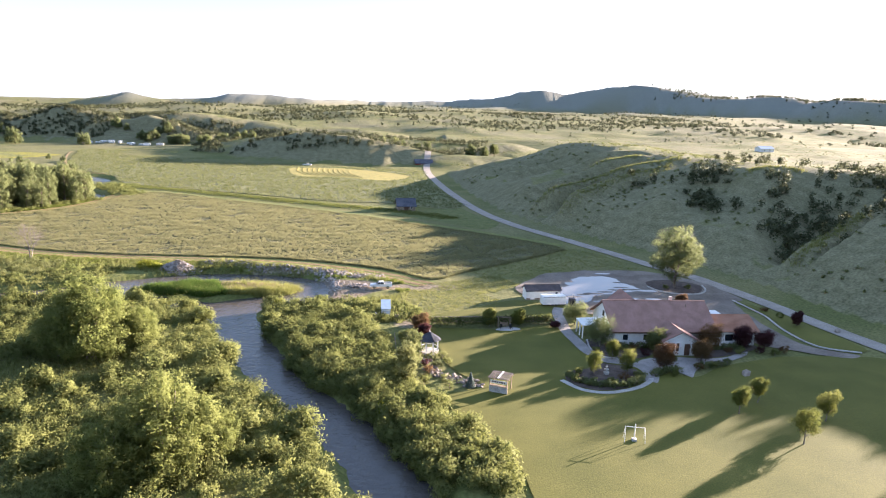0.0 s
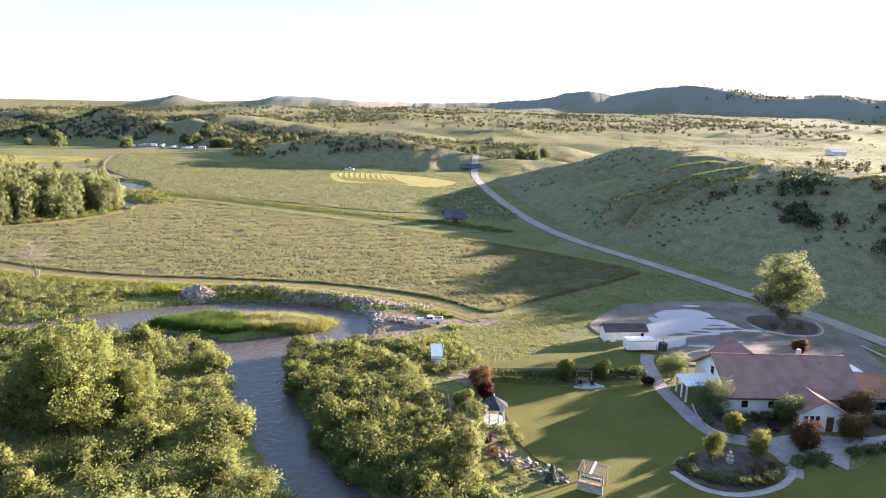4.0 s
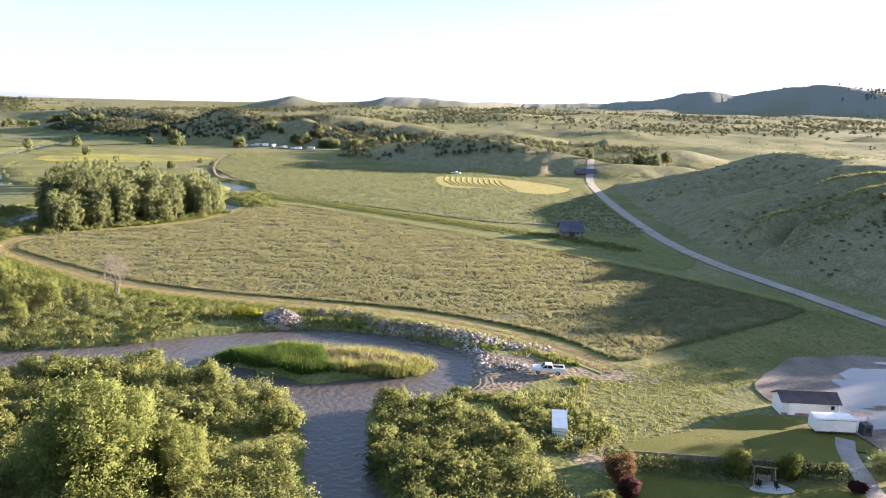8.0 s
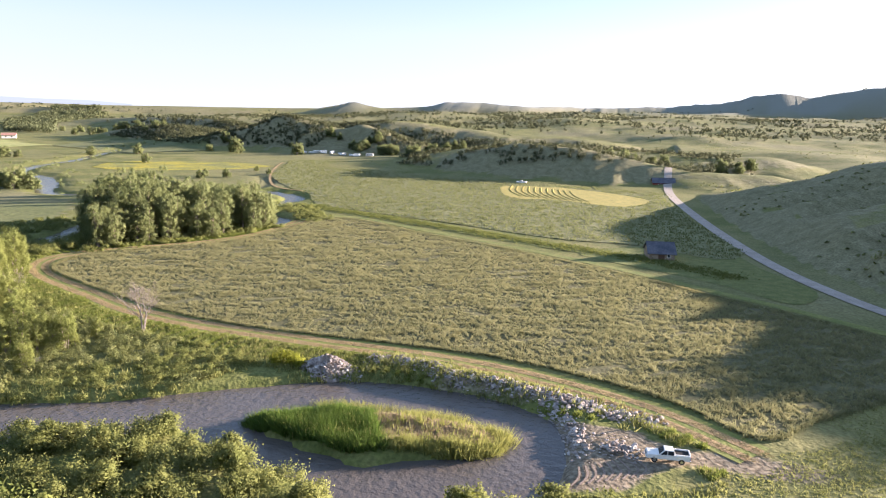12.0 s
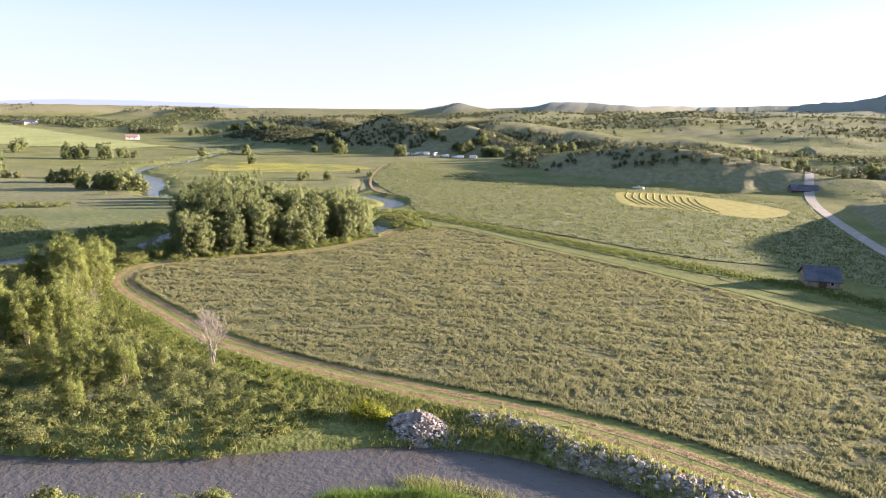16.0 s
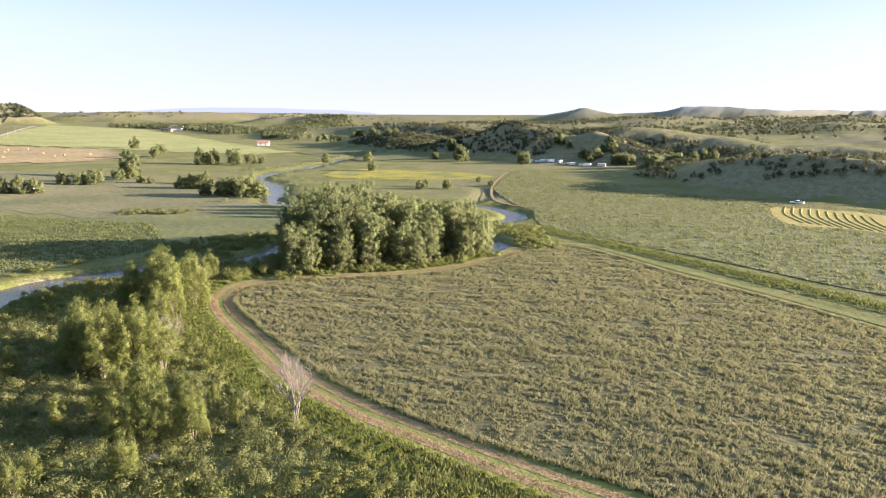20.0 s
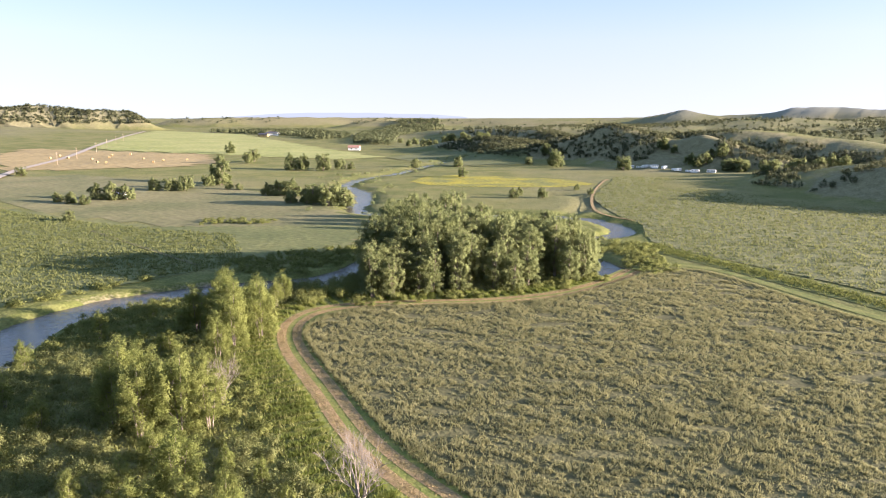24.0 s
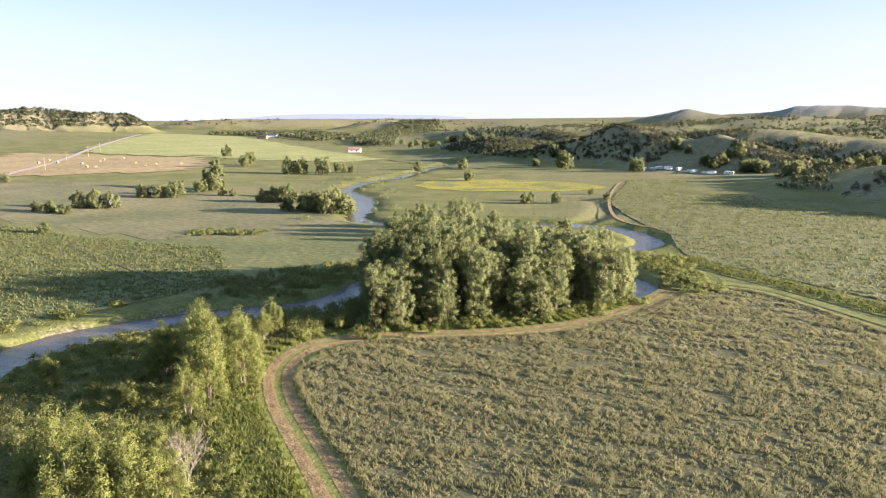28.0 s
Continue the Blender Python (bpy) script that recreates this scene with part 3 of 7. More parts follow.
def height(x, y):
    """Height of the ground's surface at one place or at arrays of places."""
    X, Y = np.atleast_1d(np.asarray(x, float)), np.atleast_1d(np.asarray(y, float))
    i, j = np.clip(np.searchsorted(gx, X) - 1, 0, nx - 2), np.clip(np.searchsorted(gy, Y) - 1, 0, ny - 2)
    u, v = (X - gx[i]) / (gx[i + 1] - gx[i]), (Y - gy[j]) / (gy[j + 1] - gy[j])
    z = (GZ[j, i] * (1 - u) + GZ[j, i + 1] * u) * (1 - v) + (GZ[j + 1, i] * (1 - u) + GZ[j + 1, i + 1] * u) * v
    return z if np.ndim(x) else float(z[0])


def ribbon(name, line, half, z, material, label, category, drape=False, half2=None, lift=0.0):
    L = np.asarray(line, float)
    T = np.gradient(L, axis=0)
    T /= np.linalg.norm(T, axis=1)[:, None] + 1e-9
    N = np.stack([T[:, 1], -T[:, 0]], -1)
    cols = 5
    V = []
    for k in range(cols):
        f = -half + (2 * half if half2 is None else half + half2) * k / (cols - 1)
        pt = L + N * np.asarray(f)[..., None] if np.ndim(f) else L + N * f
        zz = height(pt[:, 0], pt[:, 1]) + lift if drape else np.full(len(L), z)
        V.append(np.column_stack([pt, zz]))
    V = np.array(V).transpose(1, 0, 2).reshape(-1, 3)
    i = np.arange(len(L) * cols).reshape(len(L), cols)
    F = np.stack([i[:-1, :-1], i[:-1, 1:], i[1:, 1:], i[1:, :-1]], -1).reshape(-1, 4)
    ob = new(name, mesh_np(name, V, F, [material]))
    return tagged(ob, label, category, kind="structure")


def sheet(name, outline, z, material, label, category, cell=0.0, rough=0.0):
    """A flat cover with the given outline, just above the ground."""
    bm = bmesh.new()
    vs = [bm.verts.new((x, y, z)) for x, y in outline]
    bm.faces.new(vs)
    bmesh.ops.triangulate(bm, faces=bm.faces[:])
    for f in bm.faces:
        if f.normal.z < 0:
            f.normal_flip()
    me = bpy.data.meshes.new(name)
    bm.to_mesh(me)
    bm.free()
    me.materials.append(material)
    return tagged(new(name, me), label, category, kind="structure")


# water, road, fields
wx, wy = np.arange(-482, 24, 2.5), np.arange(-44, 640, 2.5)
WX, WY = np.meshgrid(wx, wy)
wet = cut(WX, WY) > 0.03
i = np.arange(WX.size).reshape(WX.shape)
F = np.stack([i[:-1, :-1], i[:-1, 1:], i[1:, 1:], i[1:, :-1]], -1)
F = F[wet[:-1, :-1] | wet[1:, :-1] | wet[:-1, 1:] | wet[1:, 1:]]
used, inv = np.unique(F, return_inverse=True)
me = mesh_np("water", np.column_stack([WX.ravel()[used], WY.ravel()[used], np.full(len(used), -1.15)]), inv.reshape(F.shape), [WATER])
tagged(new("water", me), "muddy brown river water with small ripples", "river", kind="structure")
ribbon("road", ROAD, 2.2, 0, GRAVEL, "pale gravel county road along the foot of the bluffs", "road", drape=True, lift=0.16)

FIELD_A = smooth_line([(-161, 205), (-157, 199), (-149, 194.3), (-131, 186.4), (-112, 179), (-92, 174.4), (-71, 173.6), (-50, 173.3), (-35.5, 171.5), (-22, 167.2), (-10.5, 161.3), (-1.5, 153.4),
                       (7, 161.5), (22, 175), (37, 190), (38.5, 196), (19, 214), (0, 228), (-24, 246), (-57, 266), (-84, 279.5), (-105, 292.5), (-117, 298.5), (-126, 297), (-129, 288),
                       (-130, 271), (-133, 253), (-140, 240), (-152, 227), (-161, 216)], 2.0, closed=True)
sheet("field_front", FIELD_A, 0.06, CROP, "olive-brown crop field with rough clumped rows", "field")
FIELD_B = smooth_line([(-180, 375), (-203, 402), (-224, 434), (-250, 500), (-262, 545), (-198, 548), (-147, 524), (-95, 476), (-30, 462), (0, 448), (2, 400), (9, 330), (16, 285), (6, 272), (-14, 285), (-42, 288), (-85, 306), (-139, 326), (-152, 338), (-160, 352), (-168, 366)], 4.0, closed=True)
sheet("field_back", FIELD_B, 0.07, CROP_B, "smooth green crop field beyond the ditch", "field")
FIELD_HAY = smooth_line([(-84, 424), (-82, 440), (-66, 449), (-45, 438), (-28, 428), (-8, 404), (-20, 376), (-50, 388), (-72, 388)], 2.5, closed=True)
sheet("field_cut", FIELD_HAY, 0.14, surf("golden_stubble", (0.22, 0.195, 0.05), (0.30, 0.25, 0.065), 0.3, 0.95, 0.5, 7), "cut corner of the hay field with golden windrows", "field")

# ---- field edges, verges and far fields ----
STRIP = smooth_line([(-3, 148.5), (-14, 157.2), (-26, 163), (-40, 167.3), (-55, 169.4), (-70, 170.0), (-83, 171), (-98, 172.3), (-115, 176), (-133, 183.8), (-151, 191.8), (-161, 198.6),
                     (-166, 206), (-166.2, 213), (-162, 220.4), (-154, 229.2), (-144, 240), (-137, 252), (-133.8, 265), (-133, 280), (-133.5, 294), (-130, 302), (-118, 304), (-106, 298.5), (-84, 285.5), (-57, 271.5),
                     (-24, 251.5), (0, 233.5), (20, 218.5), (41, 200)], 2.0)
n_front = int(np.argmin(np.hypot(STRIP[:, 0] + 133, STRIP[:, 1] - 290)))
ribbon("field_margin", STRIP[:n_front], 3.4, -0.03, MOWN, "mown yellow-green margin round the crop field", "field margin")
for off in (-1.5, 1.3):
    T = np.gradient(STRIP[:n_front], axis=0)
    T /= np.linalg.norm(T, axis=1)[:, None]
    ribbon("wheel_track", STRIP[:n_front] + np.stack([T[:, 1], -T[:, 0]], -1) * off, 0.85, 0.0, STRAW, "straw-coloured wheel track on the field margin", "track")
ribbon("field_margin", STRIP[n_front:], 1.5, -0.03, MOWN, "narrow mown margin along the ditch", "field margin")
VERGE = smooth_line([(-146, 326), (-138, 321), (-112, 309.5), (-84, 297), (-57, 283.5), (-41, 276), (-16, 265), (8, 250)], 3.0)
ribbon("ditch_verge", VERGE, 5.0, -0.02, DITCH, "lush green grassy ditch between two fields", "ditch")
sheet("barn_meadow", smooth_line([(-32, 266), (-10, 250), (6, 238), (18, 226), (26, 240), (18, 262), (10, 285), (-14, 284)], 4, True), -0.035, DITCH, "lush green meadow round the old barn", "meadow")


def draped(name, outline, cell, lift, material, label, category):
    P = np.array(outline, float)
    x0, y0, x1, y1 = *P.min(0), *P.max(0)
    a, b = np.arange(x0, x1 + cell, cell), np.arange(y0, y1 + cell, cell)
    X, Y = np.meshgrid(a, b)
    Z = height(X.ravel(), Y.ravel()).reshape(X.shape) + lift
    i = np.arange(X.size).reshape(X.shape)
    F = np.stack([i[:-1, :-1], i[:-1, 1:], i[1:, 1:], i[1:, :-1]], -1)
    ok = inside(X[:-1, :-1] + cell / 2, Y[:-1, :-1] + cell / 2, outline)
    me = mesh_np(name, np.stack([X, Y, Z], -1).reshape(-1, 3), F[ok], [material])
    me.polygons.foreach_set("use_smooth", [True] * len(me.polygons))
    return tagged(new(name, me), label, category, kind="structure")


YELLOW = surf("flowering_field", (0.135, 0.145, 0.040), (0.285, 0.245, 0.022), 0.06, 0.95, 0.5, 10, grain=0.22)
PALE = surf("pale_green_field", (0.205, 0.226, 0.066), (0.265, 0.268, 0.095), 0.02, 0.95, 0.3, 12)
TAN = surf("tan_stubble", (0.240, 0.186, 0.086), (0.295, 0.226, 0.104), 0.02, 0.95, 0.3, 12)
DARKF = surf("dark_green_field", (0.094, 0.110, 0.036), (0.134, 0.141, 0.050), 0.05, 0.95, 0.18, 9)
PASTURE = surf("mixed_pasture", (0.102, 0.108, 0.042), (0.165, 0.150, 0.070), 0.03, 0.95, 0.12, 14)
draped("field_yellow", [(-348, 428), (-364, 462), (-352, 486), (-318, 497), (-282, 502), (-252, 488), (-262, 458), (-284, 440), (-306, 424), (-330, 421)], 2.5, 0.12, YELLOW, "yellow flowering hay field", "field")
draped("field_pale", [(-850, 440), (-1560, 880), (-1208, 872), (-804, 690), (-540, 590), (-545, 530), (-641, 486), (-760, 428)], 14, 0.35, PALE, "pale green mown field on the western bench", "field")
draped("field_tan", [(-830, 372), (-654, 470), (-560, 428), (-540, 372), (-566, 276), (-700, 300)], 12, 0.3, TAN, "tan ploughed field with scattered bales", "field")
draped("field_dark", [(-530, 585), (-549, 665), (-440, 690), (-375, 600), (-410, 540)], 8, 0.3, DARKF, "dark green field near the far trees", "field")
draped("field_west", [(-219, 170), (-221, 190), (-219, 206), (-216, 226), (-214, 258), (-240, 296), (-300, 240), (-368, 222), (-420, 200), (-420, 120), (-300, 110), (-222, 150)], 5, 0.12, DARKF, "green crop field west of the river", "field")
draped("pasture_west", [(-213, 260), (-240, 297), (-262, 305), (-300, 330), (-420, 330), (-520, 300), (-520, 230), (-370, 224), (-300, 243)], 6, 0.10, PASTURE, "mixed brown and green pasture", "pasture")
ribbon("far_road", smooth_line([(-480, 235), (-567, 281), (-677, 354), (-900, 480), (-1413, 777)], 20), 2.6, 0, GRAVEL, "pale gravel road on the western bench", "road", drape=True, lift=0.8)
ribbon("furrow", smooth_line([(-322, 222), (-275, 219), (-226, 216)], 3), 0.6, 0.20, CROP, "dark furrow across the west field", "furrow")
ribbon("field_track", smooth_line([(-262, 520), (-255.8, 501.7), (-233.7, 450.7), (-207.9, 401.7), (-190, 378), (-172, 370)], 4), 0.7, 0.12, STRAW, "straw-coloured track along the back field", "track")
# windrows in the cut hay
for k in range(11):
    a = np.array([(-80 + 3.3 * k, 440 - 0.3 * k - 0.1 * k * k), (-77 + 3.4 * k, 416 - 1.0 * k), (-68 + 3.3 * k, 394 - 0.8 * k)])
    bm = bmesh.new()
    L = smooth_line(a, 1.5)
    T = np.gradient(L, axis=0)
    T /= np.linalg.norm(T, axis=1)[:, None]
    rings = [[bm.verts.new((p[0] + t[1] * c, p[1] - t[0] * c, 0.1 + e * (0.8 + 0.4 * ((i * 7) % 5) / 5))) for c, e in ((-0.4, 0), (-0.22, 0.18), (0.0, 0.25), (0.22, 0.18), (0.4, 0))] for i, (p, t) in enumerate(zip(L, T))]
    for p, q in zip(rings[:-1], rings[1:]):
        for i in range(4):
            bm.faces.new((p[i], q[i], q[i + 1], p[i + 1]))
        bm.faces.new((p[0], p[4], q[4], q[0]))
    bm.faces.new(rings[0])
    bm.faces.new(rings[-1][::-1])
    tagged(part("windrow", bm, HAY), "golden windrow of cut hay on the field", "windrow", "windrows in the hay field")

# ---- plants ----


def foliage(rng, lobes, clumps, leaves, clump_r, size, inner=0.45):
    """Leaf quads in clumps spread through rounded lobes (centre, radii)."""
    leaves, size = int(leaves * 2.4), size * 0.65
    lob = np.array([[*c, *r] for c, r in lobes], float)
    wgt = lob[:, 3] * lob[:, 4] * lob[:, 5]
    pick = rng.choice(len(lob), clumps, p=wgt / wgt.sum())
    d = rng.normal(size=(clumps, 3))
    d /= np.linalg.norm(d, axis=1)[:, None]
    rad = inner + (1 - inner) * rng.rand(clumps, 1) ** 0.6
    C = lob[pick, :3] + d * lob[pick, 3:] * rad
    cr = clump_r * (0.6 + 0.8 * rng.rand(clumps, 1))
    P = np.repeat(C, leaves, 0) + rng.normal(size=(clumps * leaves, 3)) * np.repeat(cr, leaves, 0) * (0.55, 0.55, 0.45)
    out = P - lob[np.repeat(pick, leaves), :3]
    out = out / np.repeat(lob[pick, 3:], leaves, 0) + 0.9 * (P - np.repeat(C, leaves, 0)) / np.repeat(cr, leaves, 0)
    return quads_at(rng, P, size, out)


def quads_at(rng, P, size, out):
    """Leaves at the places P; out: the way that each one's part of the crown faces, for its shading."""
    n = len(P)
    a = rng.normal(size=(n, 3))
    a /= np.linalg.norm(a, axis=1)[:, None]
    b = np.cross(a, rng.normal(size=(n, 3)))
    b /= np.linalg.norm(b, axis=1)[:, None] + 1e-9
    s = size * (0.6 + 0.8 * rng.rand(n, 1))
    a, b = a * s * 0.6, b * s * 0.36
    out = out / (np.linalg.norm(out, axis=1)[:, None] + 1e-9) + rng.normal(size=(n, 3)) * 0.16
    out /= np.linalg.norm(out, axis=1)[:, None] + 1e-9
    b *= np.sign((np.cross(b, a) * out).sum(1))[:, None] + 1e-6
    V = np.stack([P - a * 0.8 - b, P - a * 0.8 + b, P + a * 1.2], 1).reshape(-1, 3)
    return V, np.arange(3 * n).reshape(n, 3), np.repeat(out, 3, 0)


def blades(rng, P, h, w, n, lean=0.35):
    """Tufts of n pointed blades at the places P (with heights h)."""
    m = len(P)
    ang = rng.rand(m, n) * math.tau
    off = rng.normal(size=(m, n, 2)) * w * 1.3
    hh = np.broadcast_to(np.asarray(h).reshape(-1, 1), (m, n)) * (0.6 + 0.6 * rng.rand(m, n))
    base = np.repeat(P[:, None, :], n, 1).copy()
    base[..., 0] += off[..., 0]
    base[..., 1] += off[..., 1]
    side = np.stack([np.cos(ang), np.sin(ang), np.zeros_like(ang)], -1) * (w * 0.5)
    tip = base.copy()
    tip[..., 0] += rng.normal(size=(m, n)) * lean * hh
    tip[..., 1] += rng.normal(size=(m, n)) * lean * hh
    tip[..., 2] += hh
    V = np.stack([base - side, base + side, tip], 2).reshape(-1, 3)
    return V, np.arange(len(V)).reshape(-1, 3)


def scatter(rng, n, poly, gap=0.0):
    """n random places inside an outline, kept apart by about gap."""
    P = np.array(poly, float)
    lo, hi = P.min(0), P.max(0)
    out = np.zeros((0, 2))
    tries = 0
    while len(out) < n and tries < 40:
        c = lo + rng.rand(n * 2, 2) * (hi - lo)
        c = c[inside(c[:, 0], c[:, 1], poly)]
        if gap:
            keep, cells = [], set((int(a // gap), int(b // gap)) for a, b in out)
            for a, b in c:
                k = (int(a // gap), int(b // gap))
                if k not in cells:
                    cells.add(k)
                    keep.append((a, b))
            c = np.array(keep).reshape(-1, 2)
        out = np.concatenate([out, c])
        tries += 1
    return out[:n]


def limbs(rng, h, spread, r, forks=6, start=0.3):
    """A trunk that tapers and forks into limbs."""
    bm = bmesh.new()
    p = Vector((0, 0, -0.25))
    pts = [p]
    for k in range(4):
        p = p + Vector((rng.normal() * 0.03 * h, rng.normal() * 0.03 * h, h * 0.2))
        pts.append(p)
    for k in range(4):
        tube(bm, pts[k], pts[k + 1], r * (1 - 0.2 * k), r * (1 - 0.2 * (k + 1)), 7)
    for k in range(forks):
        f = start + (0.78 - start) * k / max(1, forks - 1)
        i = min(3, int(f / 0.2))
        a = pts[i].lerp(pts[i + 1], (f - 0.2 * i) / 0.2)
        ang = k * 2.4 + rng.rand()
        b = a + Vector((math.cos(ang) * spread * 0.5, math.sin(ang) * spread * 0.5, h * 0.08))
        c = b + Vector((math.cos(ang + 0.4) * spread * 0.3, math.sin(ang + 0.4) * spread * 0.3, h * 0.06))
        tube(bm, a, b, r * 0.42, r * 0.26, 5)
        tube(bm, b, c, r * 0.26, r * 0.08, 5)
    return bm


def tree_model(name, seed, h, w, mat, label, category="tree", clumps=110, leaves=26, size=0.42, bole=0.18, trunk=0.28, bark=None, upright=0.0):
    """A broadleaf tree of height h and crown width w, standing at the origin: trunk and crown."""
    rng = np.random.RandomState(seed)
    root = empty(name, Matrix(), label, category)
    part("trunk", limbs(rng, h, w * 0.36, trunk, 6, bole + 0.05), bark or BARK, root)
    lobes = [((0, 0, h * (0.5 + bole * 0.4)), (w * 0.36, w * 0.36, h * (0.46 - bole * 0.4)))]
    for k in range(6):
        a, f = k * 1.9 + rng.rand(), 0.25 + 0.55 * k / 5
        zz = h * (bole + (1 - bole) * f)
        rr = w * (0.26 - 0.10 * abs(f - 0.4))
        lobes.append(((math.cos(a) * w * 0.27, math.sin(a) * w * 0.27, zz), (rr, rr, h * 0.15)))
    for k in range(int(upright)):  # pointed leaders that break up the outline
        a, q = k * 2.4 + rng.rand(), w * (0.12 + 0.26 * rng.rand())
        zz = h * (0.45 + 0.42 * rng.rand())
        lobes.append(((math.cos(a) * q, math.sin(a) * q, zz), (w * 0.11, w * 0.11, h * (0.14 + 0.08 * rng.rand()))))
    V, F, N = foliage(rng, lobes, clumps, leaves, w * (0.085 if not upright else 0.055) + 0.15, size)
    V[:, 2] = np.maximum(V[:, 2], h * bole * 0.6)
    cr = new("crown", mesh_np("crown", V, F, [mat], N))
    cr.parent = root
    return root


def plume_tree(name, seed, h, w, mat, label, plumes=9, clumps=150, leaves=24, size=0.42, skirt=0.5, stems=3, trunk=0.2, bole=0.06, bark=None, category="tree"):
    """A poplar or cottonwood whose crown is a bundle of upright plumes of uneven height over several stems."""
    rng = np.random.RandomState(seed)
    root = empty(name, Matrix(), label, category)
    lobes, tips = [], []
    for k in range(plumes):
        a, q = k * 2.4 + 0.6 * rng.rand(), w * 0.40 * math.sqrt((k + 0.3) / plumes)
        top = h * (1.0 - 0.40 * (q / (w * 0.5)) ** 1.8 - 0.20 * rng.rand())
        low = h * (bole + 0.16 * rng.rand())
        r = w * (0.11 + 0.06 * rng.rand())
        x, y = math.cos(a) * q, math.sin(a) * q
        tips.append((x, y, top))
        lobes.append(((x, y, low + (top - low) * 0.42), (r * 1.15, r * 1.15, (top - low) * 0.44)))
        lobes.append(((x * 1.05, y * 1.05, low + (top - low) * 0.76), (r * 0.85, r * 0.85, (top - low) * 0.25)))
    for k in range(int(6 * skirt)):
        a, r = k * 1.1 + rng.rand(), w * 0.17
        lobes.append(((math.cos(a) * w * 0.33, math.sin(a) * w * 0.33, h * (0.10 + 0.1 * rng.rand())), (r, r, h * 0.12)))
    for k in range(stems):
        x, y, top = tips[k]
        foot, mid = (x * 0.25, y * 0.25, -0.25), (x * 0.6, y * 0.6, top * 0.4)
        bm = bmesh.new()
        tube(bm, foot, mid, trunk, trunk * 0.62, 6)
        tube(bm, mid, (x, y, top * 0.82), trunk * 0.62, trunk * 0.15, 5)
        for j in range(5):
            x2, y2, t2 = tips[(k + stems * (j + 1)) % plumes]
            f = 0.12 + 0.13 * j
            a = (x * (0.25 + 0.5 * f), y * (0.25 + 0.5 * f), top * f)
            tube(bm, a, (x2 * 0.85, y2 * 0.85, min(t2 * 0.7, top * f + h * 0.2)), trunk * 0.4, trunk * 0.1, 4)
        part("trunk", bm, bark or BARK, root)
    V, F, N = foliage(rng, lobes, clumps, leaves, w * 0.055 + 0.14, size, 0.5)
    V[:, 2] = np.maximum(V[:, 2], 0.15)
    cr = new("crown", mesh_np("crown", V, F, [mat], N))
    cr.parent = root
    return root


def put(model, x, y, scale=1.0, turn=0.0, z=None, group="", label="", tall=1.0):
    m = Matrix.LocRotScale((x, y, height(x, y) if z is None else z), Euler((0, 0, turn)), (scale, scale, scale * tall))
    ob = copy_thing(model, m)
    ob.matrix_basis = m
    return tagged(ob, label, group=group)


def drop_model(ob):
    for o in (*ob.children_recursive, ob):
        bpy.data.objects.remove(o)


rng = np.random.RandomState(11)
SLIMLEAF = leaf("poplar_leaves", (0.150, 0.182, 0.050), (0.222, 0.244, 0.074))
cotton = [plume_tree("cottonwood_tree", 20 + k, 16, 7.8, COTTON, "tall green cottonwood in a dense riverside grove", 10, 230, 36, 0.31, 0.8, 3, 0.26, 0.03) for k in range(4)]
slim = [plume_tree("slender_tree", 40 + k, 10, 5.8, SLIMLEAF, "feathery grey-green young cottonwood among meadow shrubs", 8, 230, 34, 0.20, 0.5, 3, 0.11, 0.10, BARK) for k in range(3)]
small_far = [plume_tree("distant_tree", 60 + k, 9, 8.0, COTTON, "rounded green tree standing in far pasture", 9, 120, 18, 0.62, 1.0, 2, 0.24, 0.02) for k in range(4)]

# the grove beside the field
GROVE = [(-167, 222), (-160, 230), (-152, 239), (-145, 250), (-139.5, 262), (-138, 275), (-147, 284), (-160, 285), (-172, 278), (-181, 264), (-182, 246), (-176, 232)]
for x, y in scatter(rng, 78, GROVE, 4.2):
    front = min(1.0, float(line_dist(np.array([x]), np.array([y]), np.array(GROVE[:6], float))[0][0]) / 18)
    tall = 0.62 + 0.62 * front + 0.30 * rng.rand()
    if y > 262 and x < -150:
        tall *= 0.72
    put(cotton[rng.randint(4)], x, y, 0.72 + 0.42 * front, rng.rand() * 6.28, group="cottonwood grove", tall=tall / (0.72 + 0.42 * front))
for x, y, s in ((-215, 312, 0.85), (-222, 320, 0.95), (-231, 326, 0.9), (-240, 318, 0.8), (-226, 306, 0.8), (-210, 322, 0.7), (-236, 308, 0.75), (-218, 300, 0.7)):
    put(cotton[rng.randint(4)], x, y, s, rng.rand() * 6.28, group="cottonwood grove", label="dark green cottonwood behind the river loop")

for x, y, s in ((-140, 266, 0.72), (-139.5, 272, 0.78), (-141.5, 277, 0.80), (-143, 283, 0.7), (-146, 278, 0.82)):
    put(cotton[rng.randint(4)], x, y, s, rng.rand() * 6.28, group="cottonwood grove", label="green cottonwood at the tip of the grove by the pool")
for x, y, s in ((-180, 242, 0.95), (-183, 238, 0.7), (-185, 246, 0.8)):
    put(cotton[rng.randint(4)], x, y, s * 0.8, rng.rand() * 6.28, group="cottonwood grove", label="sunlit yellow-green cottonwood apart from the grove", tall=1.25)

